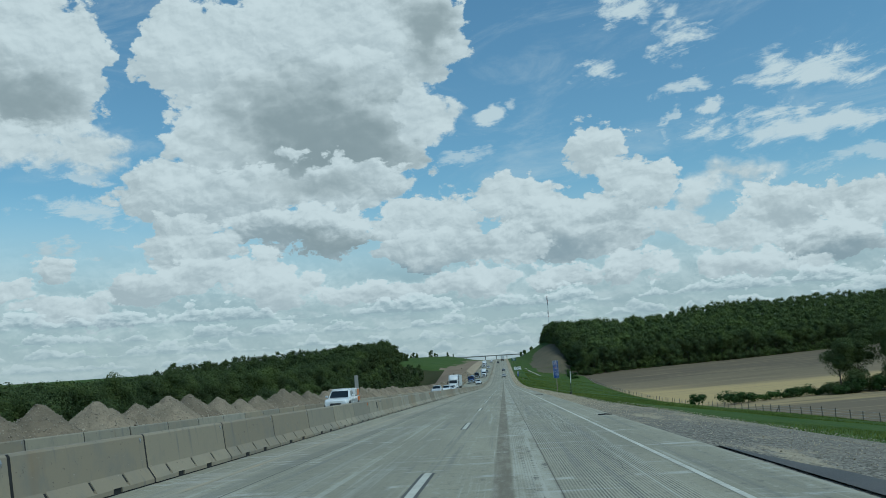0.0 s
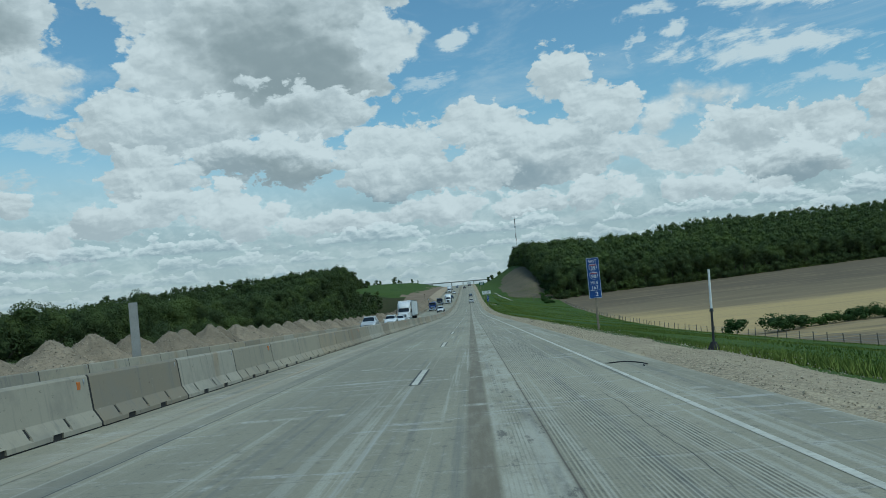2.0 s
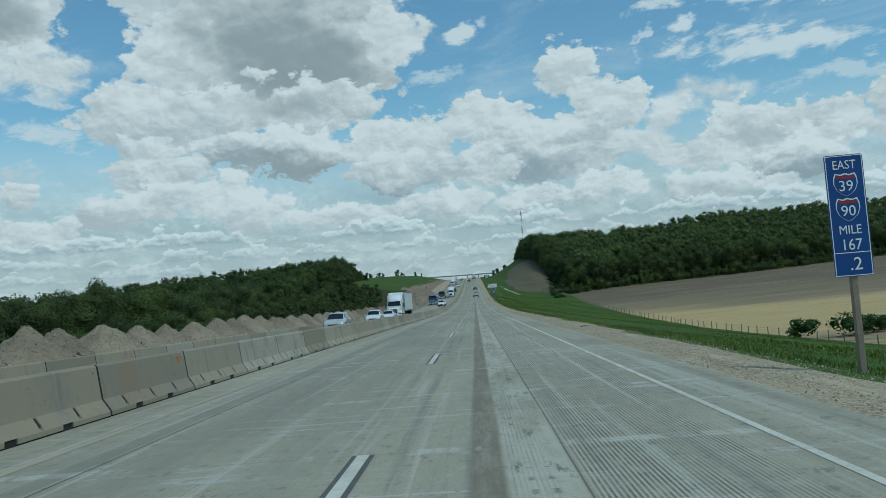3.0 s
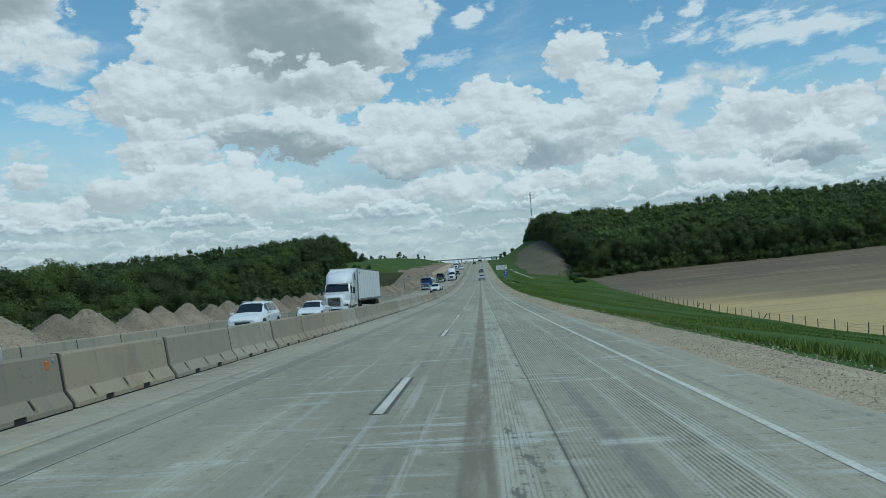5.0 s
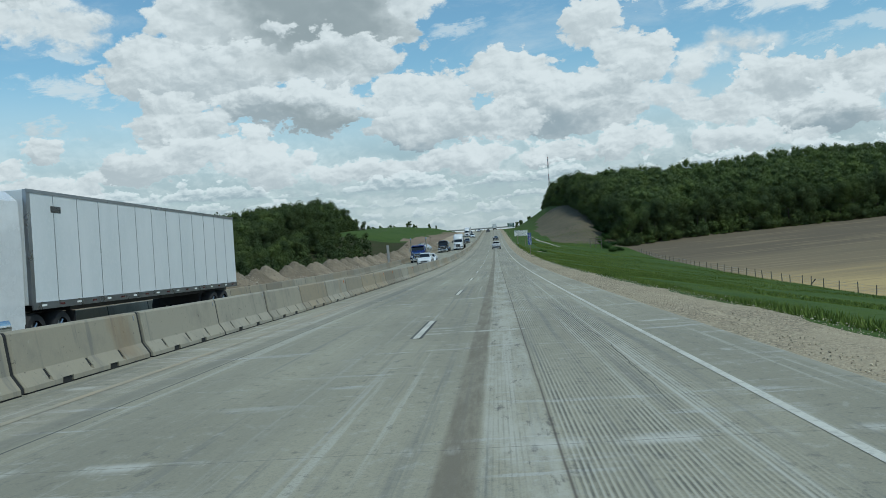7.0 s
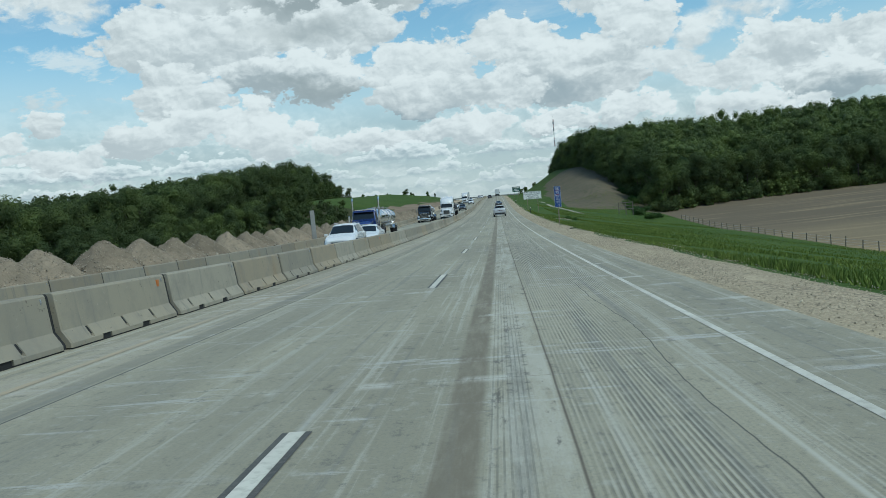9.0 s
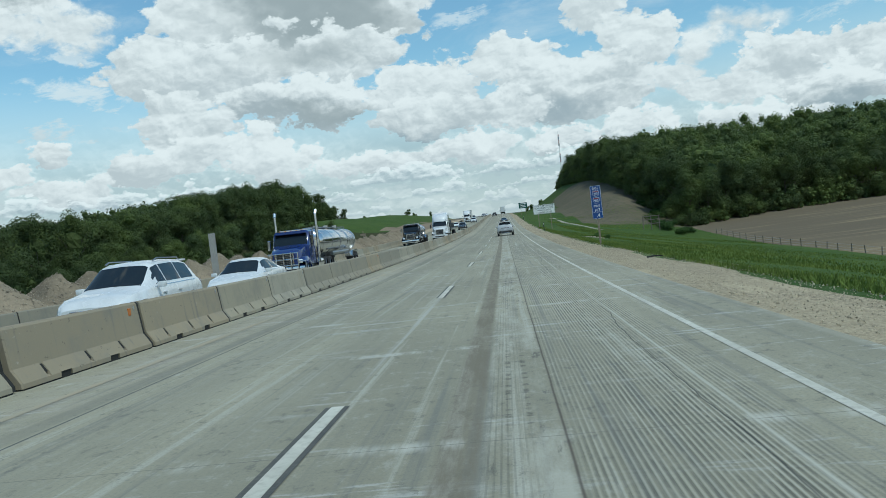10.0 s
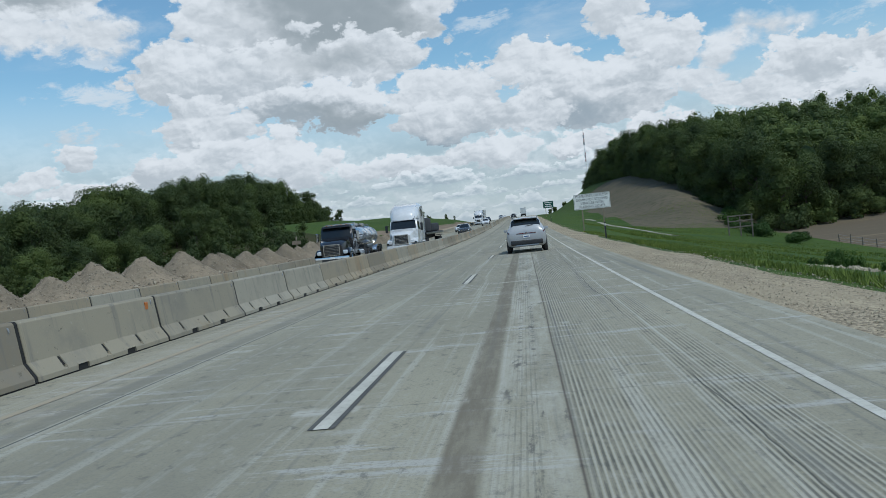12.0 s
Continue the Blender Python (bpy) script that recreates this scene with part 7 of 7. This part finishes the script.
for x, y, st, pt, lb in ((-7.8, 470, "suv", DARK_PAINT, "dark sport utility car far off in the oncoming lane"), (-11.2, 505, "sedan", PEARL, "white sedan far off in the oncoming lane"),
                         (-7.8, 545, "suv", PEARL, "white sport utility car far off in the oncoming lane"), (-11.2, 640, "suv", DARK_PAINT, "dark sport utility car far off in the oncoming lane"),
                         (-7.8, 690, "suv", SILVER, "silver car far off in the oncoming lane"), (-7.8, 760, "sedan", PEARL, "white car near the crest in the oncoming lane"),
                         (-1.9, 640, "suv", DARK_PAINT, "dark car far ahead heading away")):
    make_car(lb, pt, lane_pose(x, y, 0 if x > -5 else 180), st)
far = thing("semi_truck", "white semi truck near the crest of the motorway", "truck", "trucks on the motorway", m=lane_pose(-11.2, 575))
make_tractor(far, PEARL)
make_box_trailer(far, -6.6)
far2 = thing("semi_truck", "dark truck near the crest heading away", "truck", "trucks on the motorway", m=lane_pose(1.7, 760, 0))
make_tractor(far2, BLACK_PAINT)
make_box_trailer(far2, -6.6)

# ---- loose stones on the gravel shoulder ----
STONE = surface("loose_stone", ((0.39, 0.335, 0.24), (0.48, 0.415, 0.30), (0.29, 0.25, 0.185)), 3.0, 30.0, 0.95, 0.3, island=0.35, distance=0.01)
rs = random.Random(31)
sv, sf = [], []
for _ in range(45000):
    y = rs.uniform(-2, 370) if rs.random() < 0.9 else rs.uniform(370, 520)
    q = rs.random()
    x = 4.9 + (gravel_edge(y) - 4.85) * q
    s = rs.uniform(0.006, 0.018) if rs.random() < 0.97 else rs.uniform(0.018, 0.034)
    stone(sv, sf, (x, y, (road_z(y) - 0.02 - 0.2 * q if x < 7.4 else ground_z(x, y) + 0.09) + s * 0.2), s, rs)
tagged(new("loose_stones", from_lists("loose_stones", sv, sf, STONE)), "loose crushed stones strewn over the gravel shoulder", "gravel", kind="stuff")

# ---- grass of the verge ----
BLADE = surface("grass_blades", ((0.112, 0.162, 0.035), (0.182, 0.222, 0.050), (0.085, 0.128, 0.030)), 0.15, 4.0, 0.85, 0.0, island=0.25, place="World", spec=0.1)
gr = np.random.default_rng(9)


def tufts(name, n, xlo, xhi, ylo, yhi, h0, h1, w, label):
    x = xlo + (xhi - xlo) * gr.random(n) ** 1.35
    y = ylo + (yhi - ylo) * gr.random(n)
    rim = np.array([gravel_edge(b) for b in y]) - 0.15
    stay = (x > rim) | (y > 50) | (gr.random(n) < 0.02)
    x, y = x[stay], y[stay]
    n = len(x)
    z = np.array([ground_z(a, b) for a, b in zip(x, y)]) - 0.03
    patchy = np.array([noise.noise((a * 0.12, b * 0.12, 7.7)) for a, b in zip(x, y)])
    h = gr.uniform(h0, h1, n) * (1 + 0.7 * patchy)
    a = gr.uniform(0, 6.283, n)
    lean = gr.normal(scale=0.35, size=(n, 2)) * h[:, None]
    dx, dy = np.cos(a) * w, np.sin(a) * w
    P = np.stack([np.stack([x - dx, y - dy, z], 1), np.stack([x + dx, y + dy, z], 1), np.stack([x + lean[:, 0], y + lean[:, 1], z + h], 1)], 1).reshape(-1, 3)
    F = np.arange(3 * n).reshape(-1, 3)
    tagged(new(name, from_lists(name, P.tolist(), F.tolist(), BLADE)), label, "grass", kind="stuff")


tufts("verge_grass", 190000, 7.15, 17.0, 0, 400, 0.04, 0.11, 0.02, "short uneven grass on the verge beside the gravel")
tufts("edge_grass", 70000, 7.18, 8.3, 0, 420, 0.07, 0.22, 0.02, "rank green grass hanging over the edge of the gravel")
tufts("slope_grass", 130000, 13.0, 48.0, 60, 520, 0.07, 0.19, 0.045, "tall green grass on the slope down to the fence")

# ---- odds and ends by the road ----
bm = bmesh.new()
tube(bm, (0, 0, 0.02), (0.5, 0.1, 0.05), 0.05, 0.04, 7)
tube(bm, (0.5, 0.1, 0.05), (0.9, -0.1, 0.02), 0.04, 0.03, 7)
t1 = part("tyre_scrap", bm, RUBBER)
t1.matrix_basis = pose(4.3, 28.5, road_z(28.5)) @ Matrix.Scale(0.5, 4)
tagged(t1, "torn strip of black tyre lying on the shoulder", "debris", "tyre scraps")
t2 = new("tyre_scrap", t1.data)
t2.matrix_basis = pose(5.6, 117.5, road_z(117.5) - 0.03, 0, 0, 40) @ Matrix.Scale(0.45, 4)
tagged(t2, "torn strip of black tyre lying on the gravel", "debris", "tyre scraps")
t3 = new("tyre_scrap", t1.data)
t3.matrix_basis = pose(6.3, 309.0, road_z(309) - 0.10, 0, 0, 15) @ Matrix.Scale(0.6, 4)
tagged(t3, "torn strip of black tyre lying on the gravel", "debris", "tyre scraps")
cu = []
for i in range(19):
    s = i / 18
    cu.append((4.25 + 0.5 * math.sin(5 * s) * s, 70.2 + 1.5 * s, road_z(70.2 + 1.5 * s) + 0.015 + 0.02 * math.sin(11 * s)))
bm = bmesh.new()
for a, b in zip(cu, cu[1:]):
    tube(bm, a, b, 0.012, n=5)
tagged(part("cable_scrap", bm, RUBBER), "curled black cable scrap on the concrete shoulder", "debris")
sv, sf = [], []
for _ in range(260):
    a, r = rs.uniform(0, 6.283), rs.random() ** 0.6
    x, y = 10.2 + 1.3 * r * math.cos(a), 361 + 2.2 * r * math.sin(a)
    s = rs.uniform(0.03, 0.09)
    stone(sv, sf, (x, y, ground_z(x, y) + 0.10 * (1 - r) + s * 0.2), s, rs)
tagged(new("stone_patch", from_lists("stone_patch", sv, sf, STONE)), "patch of pale rubble stones at the grass edge", "stones", kind="stuff")
